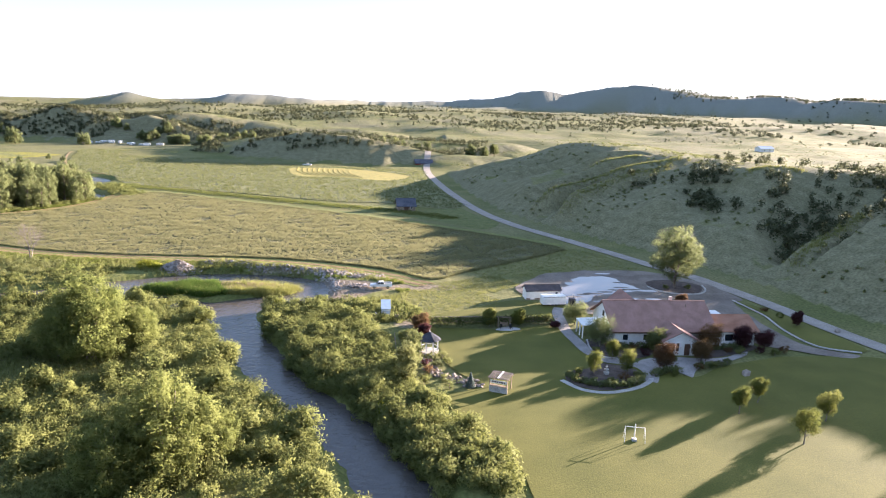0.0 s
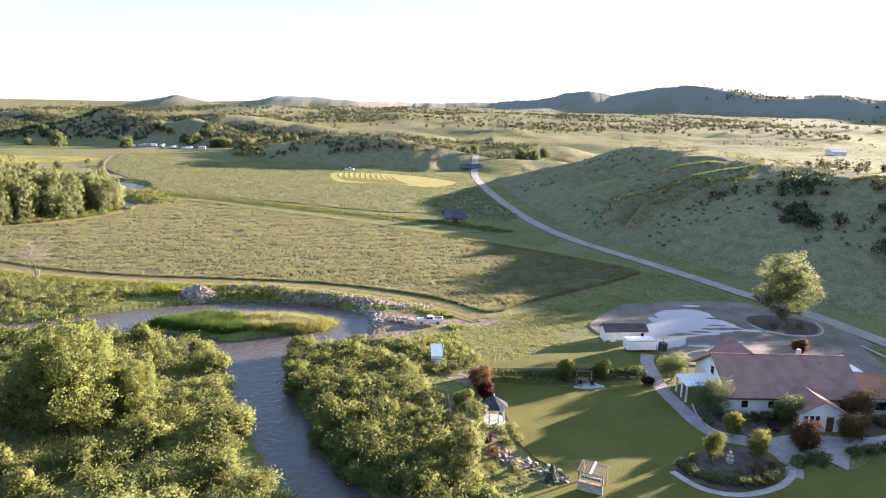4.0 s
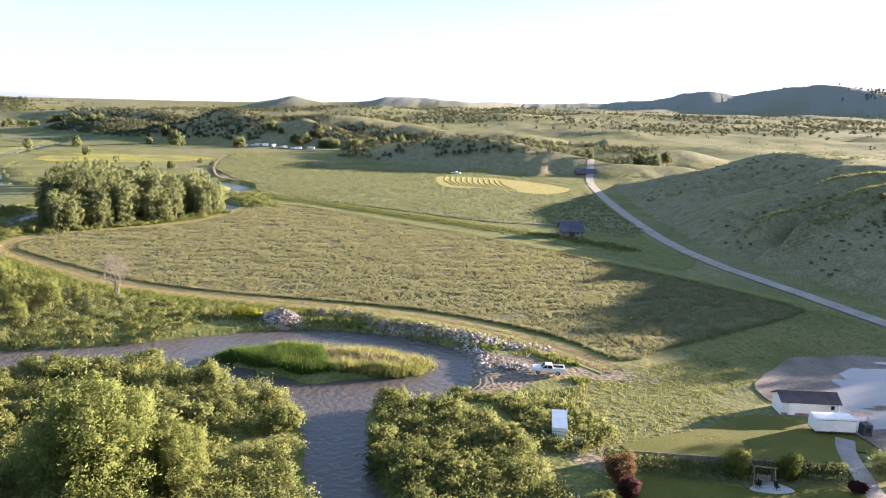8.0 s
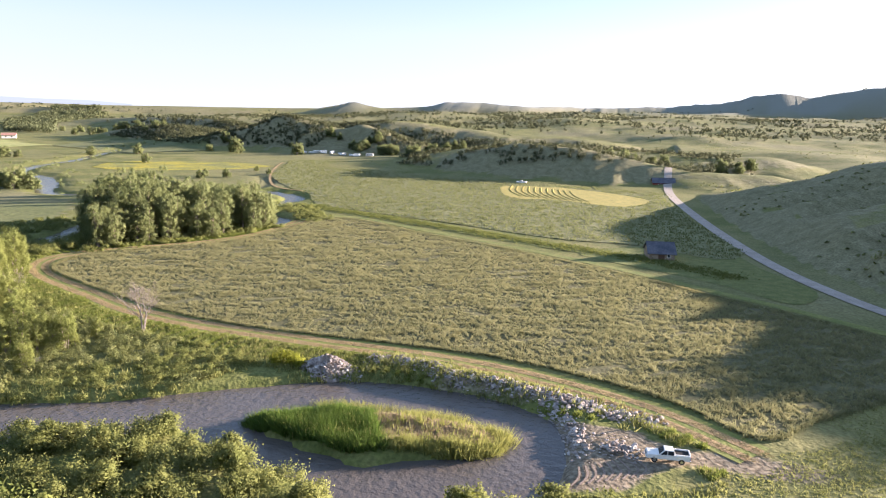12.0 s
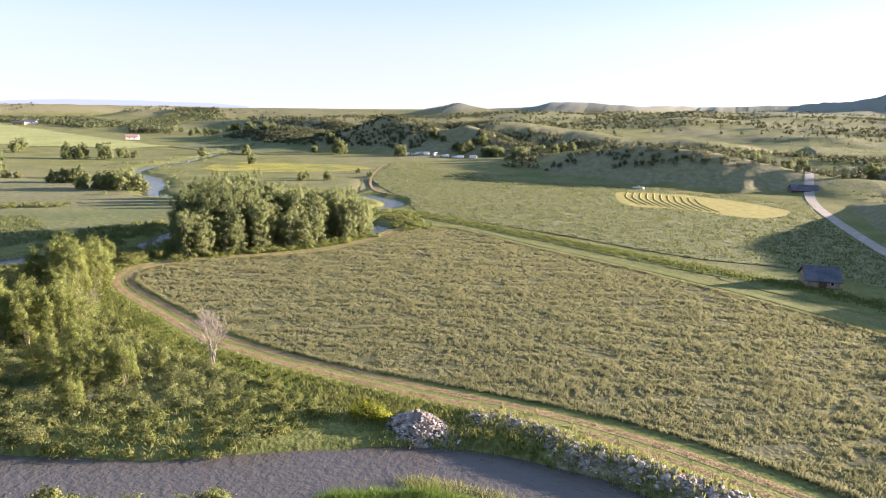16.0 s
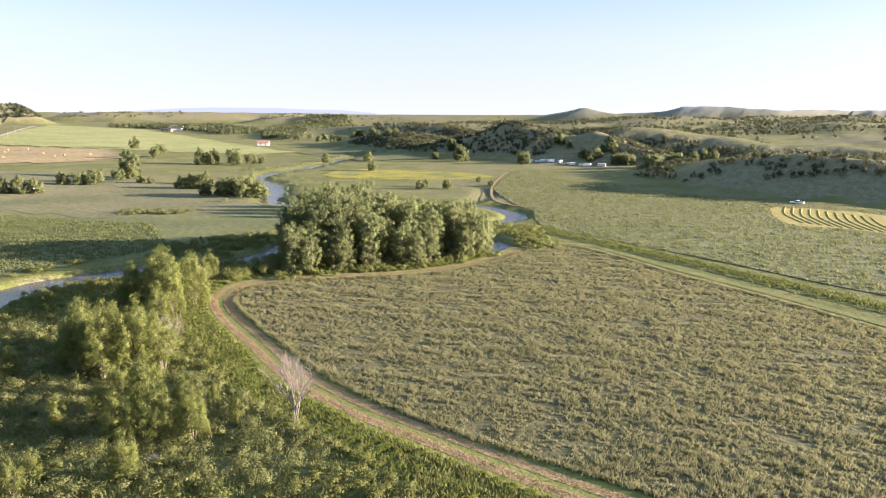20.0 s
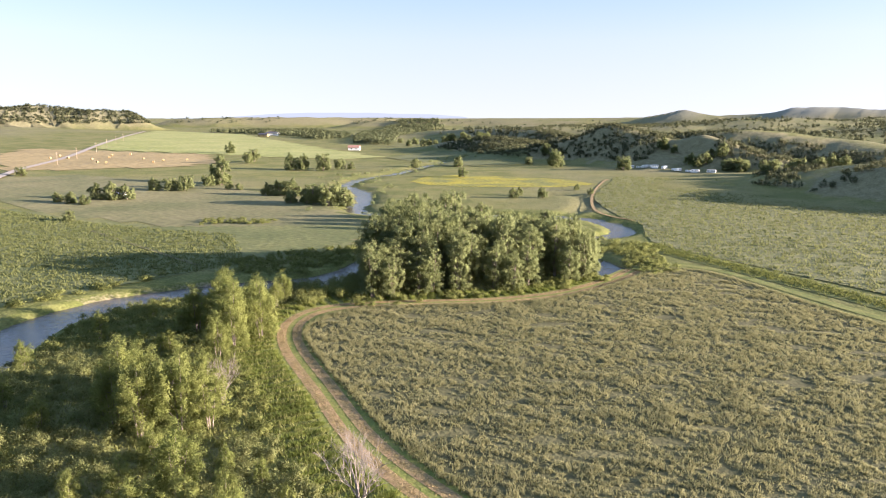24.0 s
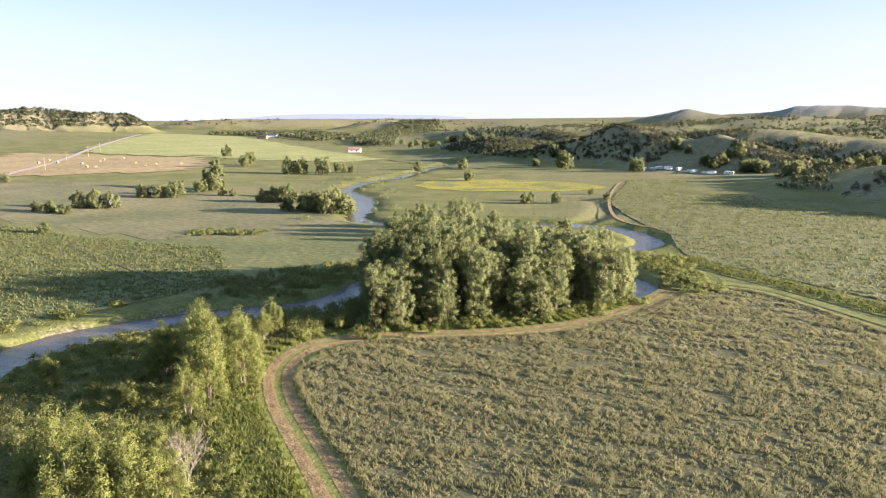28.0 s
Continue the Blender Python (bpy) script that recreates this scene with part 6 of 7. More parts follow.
board = tagged(part("leaning_board", boxed((-0.9, -0.1, 0.0), (0.9, 0.1, 0.05), pose(-13.3, 121.9, 0.35, 0, 22, -40)), WHITE), "white board leaning beside the shed", "board")
tagged(part("crate", boxed((-0.7, -0.45, 0), (0.7, 0.45, 0.75), pose(-9.2, 121.4, -0.08, 0, 0, 12), 0.06), plain("pale_crate", (0.62, 0.54, 0.42), 0.8)), "pale wooden crate on bare earth", "crate")
barn = gabled("old_barn", pose(-12.2, 264.9, 0, 0, 0, 8), 7.2, 8.0, 1.9, 4.4, WOOD, TIN, "low old barn with a dark tin roof", "barn", 0.5, [(5.6, 1.1, 0.7, 0.7)])
part("barn_door", boxed((2.6, -0.06, 0), (4.4, 0.02, 1.75)), BROWN, barn)
for m, lx, ly, a, b, wm, rm, lab in ((pose(-4, 466, 0, 0, 0, 6), 12, 8, 3, 5.2, REDP, TIN, "red barn at the end of the road"), (pose(13, 512, 0, 0, 0, 10), 14, 9, 3.2, 5, WHITE, plain("white_roof", (0.72, 0.72, 0.72), 0.5), "white ranch building with a white roof"),
                                     (pose(5, 490, 0, 0, 0, -12), 8, 6, 2.6, 4, WHITE, TIN, "small white ranch shed"), (pose(34, 505, 0, 0, 0, 16), 9, 6, 2.6, 4, WOOD, bpy.data.materials["white_roof"], "grey ranch shed with a pale roof"),
                                     (pose(-652, 645, height(-652, 645) + 0.2, 0, 0, 40), 13, 8, 3, 5.2, WHITE, ROOFRED, "white farmhouse on a far bench"), (pose(-394, 268, 0.1, 0, 0, 20), 5, 4, 2.2, 3.2, WHITE, bpy.data.materials["white_roof"], "small white pump house in the pasture"),
                                     (pose(-1150, 880, height(-1150, 880) + 0.5, 0, 0, 40), 22, 9, 3.5, 5.5, WHITE, TIN, "long white farm building on the far bench"), (pose(-1220, 930, height(-1220, 930) + 0.5, 0, 0, 40), 26, 10, 4, 6, WHITE, ROOFDARK, "long white farm building on the far bench"),
                                     (pose(-1085, 820, height(-1085, 820) + 0.5, 0, 0, 35), 16, 9, 3.5, 5.5, TAN, TIN, "tan farm building on the far bench"), (pose(330, 640, height(330, 640), 0, 0, 15), 16, 8, 3, 5, WHITE, bpy.data.materials["white_roof"], "white building on the eastern bench")):
    gabled("ranch_building", m, lx, ly, a, b, wm, rm, lab, "building", 0.5, [(lx * 0.3, a * 0.55, 1.1, 1.1), (lx * 0.7, a * 0.55, 1.1, 1.1)], "far ranch buildings", 0.25)


def camper():
    root = empty("camper_trailer", Matrix(), "white camper trailer parked below the hills", "camper", "parked campers")
    bm = prism([(0, 0.6), (7.6, 0.6), (7.6, 2.7), (7.2, 3.0), (0.5, 3.0), (0, 2.5)], 0, 2.5)
    part("body", bm, WHITE, root)
    for x in (1.4, 4.0, 6.0):
        part("window", boxed((x, -0.02, 1.7), (x + 0.9, 0.01, 2.3)), DARK, root)
    part("stripe", boxed((0.02, -0.015, 1.1), (7.58, 0.005, 1.35)), plain("grey_stripe", (0.25, 0.27, 0.32), 0.5), root)
    for y in (0.1, 2.2):
        part("wheel", stick((3.6, y, 0.4), (3.6, y + 0.2, 0.4), 0.4, sides=10), BLACK, root)
    part("hitch", boxed((7.6, 1.2, 0.5), (8.6, 1.3, 0.6)), BLACK, root)
    part("jack", boxed((8.3, 1.2, 0.0), (8.4, 1.3, 0.5)), BLACK, root)
    return root


cm = camper()
for k in range(13):
    f = k / 12
    x, y = -296 + 66 * f + rng.normal() * 1.0, 611 - 7 * f + 4 * rng.rand()
    sc = rng.choice([0.55, 0.7, 0.8])
    copy_thing(cm, pose(x, y, height(x, y), 0, 0, rng.choice([0, 8, 70, 90, 180]) + rng.normal() * 8) @ Matrix.Diagonal((sc, sc, sc, 1)))
drop_model(cm)

# ---- vehicles ----


def pickup(name, m, label):
    root = empty(name, m, label, "pickup truck")
    body = prism([(-2.85, 0.55), (2.85, 0.55), (2.9, 1.02), (2.75, 1.12), (1.45, 1.18), (1.15, 1.2), (-0.9, 1.2), (-0.9, 1.22), (-2.85, 1.22)], -0.98, 0.98)
    bmesh.ops.bevel(body, geom=body.edges[:], offset=0.05, segments=2, affect="EDGES")
    part("body", body, WHITE, root)
    cab = bmesh.new()
    lo = [(-0.85, 1.18), (1.25, 1.18), (0.55, 1.82), (-0.7, 1.82)]
    vs = [[cab.verts.new((x, s * (0.93 if z < 1.5 else 0.74), z)) for x, z in lo] for s in (-1, 1)]
    cab.faces.new(vs[0])
    cab.faces.new(vs[1][::-1])
    for i in range(4):
        cab.faces.new((vs[0][i], vs[1][i], vs[1][(i + 1) % 4], vs[0][(i + 1) % 4]))
    bmesh.ops.bevel(cab, geom=cab.edges[:], offset=0.05, segments=2, affect="EDGES")
    part("cab", cab, WHITE, root)
    for s in (-1, 1):
        for x0, x1, u0, u1 in ((-0.72, 0.1, -0.62, 0.08), (0.2, 1.0, 0.18, 0.5)):
            bm = bmesh.new()
            q = [(x0, s * 0.925, 1.24), (x1, s * 0.925, 1.24), (u1, s * 0.775, 1.74), (u0, s * 0.775, 1.74)]
            bm.faces.new([bm.verts.new(p) for p in q])
            bmesh.ops.solidify(bm, geom=bm.faces[:], thickness=0.03)
            part("side_window", bm, DARK, root)
    for q in ([(1.24, -0.8, 1.24), (1.24, 0.8, 1.24), (0.64, 0.66, 1.78), (0.64, -0.66, 1.78)], [(-0.9, -0.75, 1.3), (-0.9, 0.75, 1.3), (-0.8, 0.64, 1.75), (-0.8, -0.64, 1.75)]):
        bm = bmesh.new()
        bm.faces.new([bm.verts.new(p) for p in q])
        bmesh.ops.solidify(bm, geom=bm.faces[:], thickness=0.03)
        part("windscreen", bm, DARK, root)
    part("bed_floor", boxed((-2.75, -0.8, 1.2), (-1.0, 0.8, 1.235)), BLACK, root, "dark open load bed")
    for s in (-1, 1):
        part("bed_side", boxed((-2.85, s * 0.98 - (0.16 if s > 0 else 0), 1.15), (-0.92, s * 0.98 + (0.16 if s < 0 else 0), 1.42), bevel=0.03), WHITE, root)
    part("tailgate", boxed((-2.9, -0.9, 0.75), (-2.8, 0.9, 1.42), bevel=0.02), WHITE, root)
    part("front_bumper", boxed((2.82, -0.95, 0.45), (3.0, 0.95, 0.68), bevel=0.04), CHROME, root)
    part("rear_bumper", boxed((-3.02, -0.95, 0.45), (-2.86, 0.95, 0.66), bevel=0.04), CHROME, root)
    part("grille", boxed((2.86, -0.6, 0.7), (2.92, 0.6, 1.0)), BLACK, root)
    for s in (-1, 1):
        part("headlight", boxed((2.84, s * 0.78 - 0.14, 0.78), (2.93, s * 0.78 + 0.14, 1.0)), LAMP, root)
        part("taillight", boxed((-2.93, s * 0.88 - 0.07, 0.8), (-2.86, s * 0.88 + 0.07, 1.2)), TAIL, root)
        part("mirror", boxed((0.85, s * 1.06 - 0.09, 1.25), (0.98, s * 1.06 + 0.09, 1.45)), BLACK, root)
        for x in (1.85, -1.75):
            wl = part("wheel", stick((x, s * 0.98 - 0.24 * (s > 0), 0.4), (x, s * 0.98 + 0.24 * (s < 0), 0.4), 0.4, sides=18), BLACK, root)
            part("rim", stick((x, s * 0.99 - 0.05, 0.4), (x, s * 0.99 + 0.05, 0.4), 0.22, sides=14), CHROME, wl)
    return root


pickup("pickup_truck", pose(-13.7, 144.0, 0.03, 0, 0, 184) @ Matrix.Scale(0.88, 4), "white pickup truck with a dark open bed on churned dirt")
pickup("pickup_truck", pose(-77, 455, 0.05, 0, 0, 170), "white vehicle parked beyond the hay field")

# ---- garden things ----
gaz = empty("gazebo", pose(-3.5, 102.1, 0.02), "white garden gazebo with a blue-grey shingle roof", "gazebo")
ring = [(1.55 * math.cos(k * math.pi / 4 + 0.39), 1.55 * math.sin(k * math.pi / 4 + 0.39)) for k in range(8)]
bm = bmesh.new()
bmesh.ops.create_cone(bm, cap_ends=True, segments=8, radius1=1.85, radius2=1.8, depth=0.3, matrix=pose(0, 0, 0.12, 0, 0, 22.5))
part("deck", bm, CONCRETE, gaz)
for i, (x, y) in enumerate(ring):
    part("post", boxed((x - 0.09, y - 0.09, 0.25), (x + 0.09, y + 0.09, 2.45)), WHITE, gaz)
    x2, y2 = ring[(i + 1) % 8]
    if i != 5:
        part("rail", stick((x, y, 1.0), (x2, y2, 1.0), 0.05, sides=5), WHITE, gaz)
    part("beam", stick((x, y, 2.4), (x2, y2, 2.4), 0.09, sides=5), WHITE, gaz)
for k in range(8):
    a, b = k * math.pi / 4 + 0.39, (k + 1) * math.pi / 4 + 0.39
    bm = bmesh.new()
    f = bm.faces.new([bm.verts.new(v) for v in ((2.05 * math.cos(a), 2.05 * math.sin(a), 2.38), (2.05 * math.cos(b), 2.05 * math.sin(b), 2.38), (0, 0, 3.75))])
    bmesh.ops.solidify(bm, geom=[f], thickness=0.08)
    part("roof_panel", bm, SLATE, gaz)
part("finial", stick((0, 0, 3.7), (0, 0, 4.1), 0.09, 0.02), WHITE, gaz)

GREYB = surf("whitewashed_boards", (0.38, 0.35, 0.32), (0.52, 0.49, 0.46), 1.4, 0.9, 0.3, 9)
per = empty("garden_booth", pose(5.1, 85.6, 0.02, 0, 0, -24), "grey timber garden booth with a slatted roof", "booth")
for x in (0.06, 2.74):
    for y in (0.06, 2.34):
        part("post", boxed((x - 0.07, y - 0.07, -0.1), (x + 0.07, y + 0.07, 2.4 if y > 1 else 2.25)), WOOD, per)
part("front_panel", boxed((0.0, -0.02, 0.0), (2.8, 0.05, 1.15)), WOOD, per)
for k in range(5):
    part("board", boxed((0.0, -0.045, 0.05 + 0.22 * k), (2.8, -0.02, 0.24 + 0.22 * k)), GREYB, per)
part("banner", boxed((0.15, -0.03, 1.5), (2.65, 0.01, 1.95)), WHITE, per, "pale banner with faded writing")
for k in range(6):
    part("writing_bar", boxed((0.4 + 0.36 * k, -0.045, 1.62), (0.66 + 0.36 * k, -0.028, 1.82)), BROWN, per)
part("counter", boxed((0.0, -0.25, 1.12), (2.8, 0.3, 1.18)), WOOD, per)
for k in range(11):
    part("roof_slat", boxed((-0.15 + 0.29 * k, -0.4, 2.34), (-0.02 + 0.29 * k, 2.75, 2.42)), ROOFDARK, per, "dark weathered slat")
for y in (0.06, 2.34):
    part("beam", boxed((-0.3, y - 0.05, 2.22), (3.1, y + 0.05, 2.34)), WOOD, per)
part("roof_sheet", boxed((1.25, -0.3, 2.43), (1.5, 2.7, 2.46)), WHITE, per)

sw = empty("garden_swing", pose(11.4, 116.2, 0.03), "timber A-frame garden swing beside the hedge", "swing")
for x in (-1.1, 1.1):
    for s in (-1, 1):
        part("leg", stick((x * 1.1, s * 0.75, 0), (x, 0, 2.1), 0.06, sides=5), WOOD, sw)
part("beam", stick((-1.3, 0, 2.1), (1.3, 0, 2.1), 0.07, sides=6), WOOD, sw)
part("seat", boxed((-0.8, -0.25, 0.5), (0.8, 0.25, 0.56)), WOOD, sw)
part("backrest", boxed((-0.8, 0.22, 0.56), (0.8, 0.28, 1.05)), WOOD, sw)
for x in (-0.75, 0.75):
    part("chain", stick((x, 0, 0.56), (x, 0, 2.1), 0.02, sides=4), CHROME, sw)
for x in (10.6, 12.6):
    ch = empty("patio_chair", pose(x, 115.1, 0.06, 0, 0, 30 * x), "dark metal patio chair", "chair", "patio chairs")
    part("seat", boxed((-0.25, -0.25, 0.42), (0.25, 0.25, 0.46)), BLACK, ch)
    part("backrest", boxed((-0.25, 0.22, 0.46), (0.25, 0.26, 0.95)), BLACK, ch)
    for a in (-0.22, 0.22):
        for b in (-0.22, 0.22):
            part("leg", boxed((a - 0.02, b - 0.02, 0), (a + 0.02, b + 0.02, 0.42)), BLACK, ch)
net = empty("play_frame", pose(22.4, 70.4, 0.02, 0, 0, -10), "thin white pipe play frame standing on the lawn", "play frame")
for x, y in ((-1.3, -0.7), (-1.3, 0.7), (1.3, -0.7), (1.3, 0.7)):
    part("leg", stick((x, y, -0.1), (x * 0.95, y * 0.2, 1.9), 0.035, sides=6), WHITE, net)
part("top_bar", stick((-1.25, 0, 1.88), (1.25, 0, 1.88), 0.035, sides=6), WHITE, net)
part("centre_post", stick((0, 0, 0.3), (0, 0, 2.3), 0.07, sides=6), WHITE, net)
part("foot", boxed((-0.3, -0.3, 0), (0.3, 0.3, 0.3)), CONCRETE, net)
fo = empty("garden_fountain", pose(25.1, 93.0, 0.06), "pale stone tiered fountain in the flower bed", "fountain")
for z, r, h in ((0, 0.5, 0.35), (0.35, 0.14, 0.4), (0.72, 0.42, 0.14), (0.86, 0.09, 0.4), (1.24, 0.22, 0.1), (1.34, 0.05, 0.25)):
    part("tier", stick((0, 0, z), (0, 0, z + h), r * 0.85, r, 12), CONCRETE, fo)
fence = empty("garden_fence", pose(-9.7, 108.4, 0), "weathered pale rail fence beside the garden", "fence")
for k in range(7):
    part("post", boxed((0.13 * k - 0.06, -1.9 * k - 0.06, -0.2), (0.13 * k + 0.06, -1.9 * k + 0.06, 1.15)), DEADWOOD, fence)
    if k < 6:
        for z in (0.5, 1.05):
            part("rail", stick((0.13 * k, -1.9 * k, z), (0.13 * (k + 1), -1.9 * (k + 1), z), 0.06, sides=5), DEADWOOD, fence)
back = empty("hedge_fence", pose(-6.3, 118.0, 0, 0, 0, 4.5), "low pale board fence behind the hedge", "fence")
for k in range(15):
    part("post", boxed((2 * k - 0.05, -0.05, -0.2), (2 * k + 0.05, 0.05, 1.35)), WOOD, back)
    if k < 14:
        part("top_rail", boxed((2 * k, -0.04, 1.22), (2 * k + 2, 0.06, 1.34)), DEADWOOD, back)
        part("panel", boxed((2 * k + 0.05, -0.02, 0.1), (2 * k + 1.95, 0.02, 1.2)), WOOD, back)


def shrub_thing(name, x, y, r, h, mat, label, category="bush", leaves=900, size=0.2, seed=0, trunk=0.0, group=""):
    """One garden shrub or small tree, with its own crown (and trunk)."""
    r4 = np.random.RandomState(int(abs(x * 31 + y * 17)) + seed)
    root = empty(name, pose(x, y, max(0.02, height(x, y))), label, category, group)
    z0 = trunk
    part("trunk", limbs(r4, max(0.8, h * 0.75), r * 0.7, 0.05 + 0.012 * h, 5, 0.35), BARK, root)
    lob = [((0, 0, z0 + (h - z0) * 0.45), (r * 0.8, r * 0.8, (h - z0) * 0.45))]
    for k in range(5):
        a = k * 1.3 + r4.rand()
        lob.append(((math.cos(a) * r * 0.45, math.sin(a) * r * 0.45, z0 + (h - z0) * (0.3 + 0.11 * k)), (r * 0.5, r * 0.5, (h - z0) * 0.24)))
    V, F, N = foliage(r4, lob, leaves // 18, 18, r * 0.18 + 0.08, size, 0.5)
    V[:, 2] = np.maximum(V[:, 2], z0 * 0.8 + 0.03)
    cr = new("crown", mesh_np("crown", V, F, [mat], N))
    cr.parent = root
    return root


BALL = leaf("golden_green_leaves", (0.120, 0.145, 0.030), (0.225, 0.235, 0.062))
for x, y, r, h in ((28.0, 99.7, 1.25, 4.0), (23.1, 93.2, 1.35, 4.3), (28.6, 93.6, 1.45, 4.5)):
    shrub_thing("globe_tree", x, y, r, h, BALL, "clipped golden-green globe tree in the flower bed", "tree", 3600, 0.17, 1, 0.35, "globe trees")
for x, y, r, h in ((40.4, 78.8, 1.35, 4.3), (45.0, 82.6, 1.35, 4.0), (44.8, 69.8, 1.7, 5.2), (51.9, 76.7, 1.6, 4.8)):
    shrub_thing("lawn_tree", x, y, r, h, BALL, "young yellow-green tree alone on the open lawn", "tree", 3000, 0.19, 2, 1.2, "lawn trees")
for x, y, r, h, mt, lab in ((26.0, 119.2, 2.6, 5.0, COTTON, "green tree beside the white porch"), (27.6, 106.3, 2.7, 6.0, COTTON, "dense green tree at the house corner"), (37.2, 104.0, 2.1, 4.6, SAGE, "yellow-green tree before the house"), (35.9, 96.6, 2.2, 4.4, RUSSET, "russet-leaved tree on the terrace"),
                            (47.4, 105.0, 2.3, 5.4, RUSSET, "russet-leaved tree before the east wing"), (43.6, 99.6, 2.0, 4.2, RUSSET, "russet-leaved tree beside the terrace"), (54.4, 106.8, 2.0, 4.6, PURPLE, "dark purple-leaved tree beside the wing"), (58.4, 106.6, 1.8, 3.6, PURPLE, "dark purple-leaved tree beside the drive"),
                            (53.3, 133.4, 1.4, 3.0, RUSSET, "small russet tree in the yard"), (8.6, 117.0, 1.5, 3.9, BALL, "golden-green tree in the hedge"), (14.5, 117.6, 1.3, 3.6, BALL, "golden-green tree in the hedge"), (-5.0, 112.4, 1.9, 4.0, RUSSET, "russet tree at the hedge end"), (-4.3, 109.2, 1.2, 3.0, PURPLE, "purple-leaved bush beside the gazebo"),
                            (-7.6, 105.6, 1.5, 2.9, WILLOW, "green bush beside the gazebo"), (-6.6, 101.8, 1.6, 3.2, WILLOW, "green bush beside the gazebo"), (72.5, 120.5, 1.1, 3.2, PURPLE, "slim dark tree on the road lawn"), (21.5, 116.6, 1.0, 1.2, PURPLE, "low dark bush beside the path")):
    shrub_thing("garden_tree", x, y, r, h, mt, lab, "tree", 4400, 0.21, 3, 0.25)
low = [(-5.4, 99.2, RUSSET), (-3.2, 98.6, SAGE), (-1.4, 99.6, SAGE), (-4.4, 96.2, PURPLE), (-2.4, 95.4, SAGE), (-0.6, 96.6, WILLOW), (-3.8, 92.8, RUSSET), (-1.6, 89.2, SAGE), (-4.6, 88.4, WILLOW), (-0.8, 86.6, SAGE), (-6.8, 96.6, WILLOW), (-6.4, 94.2, WILLOW), (19.4, 89.8, WILLOW), (21.5, 88.4, WILLOW), (23.8, 87.8, SAGE),
       (26.0, 88.3, WILLOW), (28.2, 89.6, SAGE), (29.6, 91.4, WILLOW), (20.4, 93.0, WILLOW), (19.0, 91.8, SAGE), (27.2, 90.4, RUSSET), (25, 89.6, WILLOW), (33.5, 104.6, RUSSET), (31.0, 103.6, WILLOW), (34.8, 102.4, PURPLE), (38.5, 99.4, WILLOW), (34.0, 93.6, WILLOW), (36.4, 92.6, WILLOW), (41.6, 95.4, RUSSET), (44.6, 96.8, WILLOW),
       (50.5, 104.4, RUSSET), (52.2, 103.2, WILLOW), (56.4, 104.2, PURPLE), (58.6, 103.0, WILLOW), (27.6, 121.6, RUSSET), (27.0, 123.6, PURPLE), (26.2, 103.6, WILLOW), (29.2, 105.4, RUSSET), (61.0, 104.4, RUSSET), (55.2, 148.0, WILLOW), (61.0, 148.8, WILLOW), (72.0, 126, WILLOW), (71.2, 131, RUSSET)]
for k in range(15):  # dense low planting round the bed's curved front and before the terrace
    a = math.radians(195 + 11 * k)
    low.append((24.6 + 6.0 * math.cos(a), 92.6 + 5.0 * math.sin(a), COTTON))
low += [(33 + 1.15 * k, 92.4 + 0.5 * k + 0.5 * rng.rand(), COTTON) for k in range(5)] + [(41.5 + 1.2 * k, 95.6 + 0.45 * k, COTTON) for k in range(6)] + [(30.5 + 1.3 * k, 105.4, COTTON) for k in range(6)] + [(45 + 1.4 * k, 105.6, COTTON) for k in range(7)]
for x, y, mt in low:
    shrub_thing("garden_shrub", x, y, 0.75 + 0.4 * rng.rand(), 0.8 + 0.7 * rng.rand(), mt, {"cottonwood_leaves": "low dark green shrub in a dense bed border", "willow_leaves": "low green garden shrub in a mulched bed", "sage_leaves": "low grey-green garden shrub in a bed", "russet_leaves": "low russet garden shrub in a bed", "purple_leaves": "low purple garden shrub in a bed"}[mt.name], "shrub", 330, 0.2, 5, 0.0, "garden shrubs")
sp = empty("blue_spruce", pose(2.4, 87.0, 0.02), "small blue-grey spruce beside the garden booth", "tree")
part("trunk", stick((0, 0, -0.1), (0, 0, 2.0), 0.07, 0.02), BARK, sp)
r5 = np.random.RandomState(9)
hz = r5.rand(1500) ** 1.4 * 2.3
ang, rad = r5.rand(1500) * math.tau, (0.85 * (1 - hz / 2.35)) * np.sqrt(r5.rand(1500))
V, F, N = quads_at(r5, np.column_stack([np.cos(ang) * rad, np.sin(ang) * rad, hz + 0.1]), 0.16, np.column_stack([np.cos(ang), np.sin(ang), 0 * ang + 0.4]))
o = new("crown", mesh_np("crown", V, F, [leaf("spruce_needles", (0.06, 0.085, 0.075), (0.10, 0.13, 0.115), 0.1)], N))
o.parent = sp
HL = smooth_line([(-5.6, 116.8), (-1.7, 116.4), (3.2, 116.2), (8.1, 116.6), (10, 117), (15.2, 118.2), (21.0, 119.6)], 0.5)
hp_ = np.repeat(HL, 110, 0) + rng.normal(size=(len(HL) * 110, 2)) * 0.45
V, F, N = quads_at(rng, np.column_stack([hp_, 0.1 + 1.8 * rng.rand(len(hp_)) ** 0.6]), 0.24, np.column_stack([hp_ - np.repeat(HL, 110, 0), np.full(len(hp_), 0.3)]))
tagged(new("hedge", mesh_np("hedge", V, F, [leaf("hedge_leaves", (0.072, 0.092, 0.030), (0.128, 0.146, 0.050))], N)), "dark green clipped hedge along the lawn", "hedge")

# ---- stones ----
STONE = surf("broken_concrete", (0.20, 0.172, 0.150), (0.44, 0.395, 0.355), 0.9, 0.95, 0.3, 8, c=(0.28, 0.235, 0.205))
ROCK = surf("garden_rock", (0.210, 0.165, 0.130), (0.340, 0.280, 0.230), 0.9, 0.95, 0.4, 8)


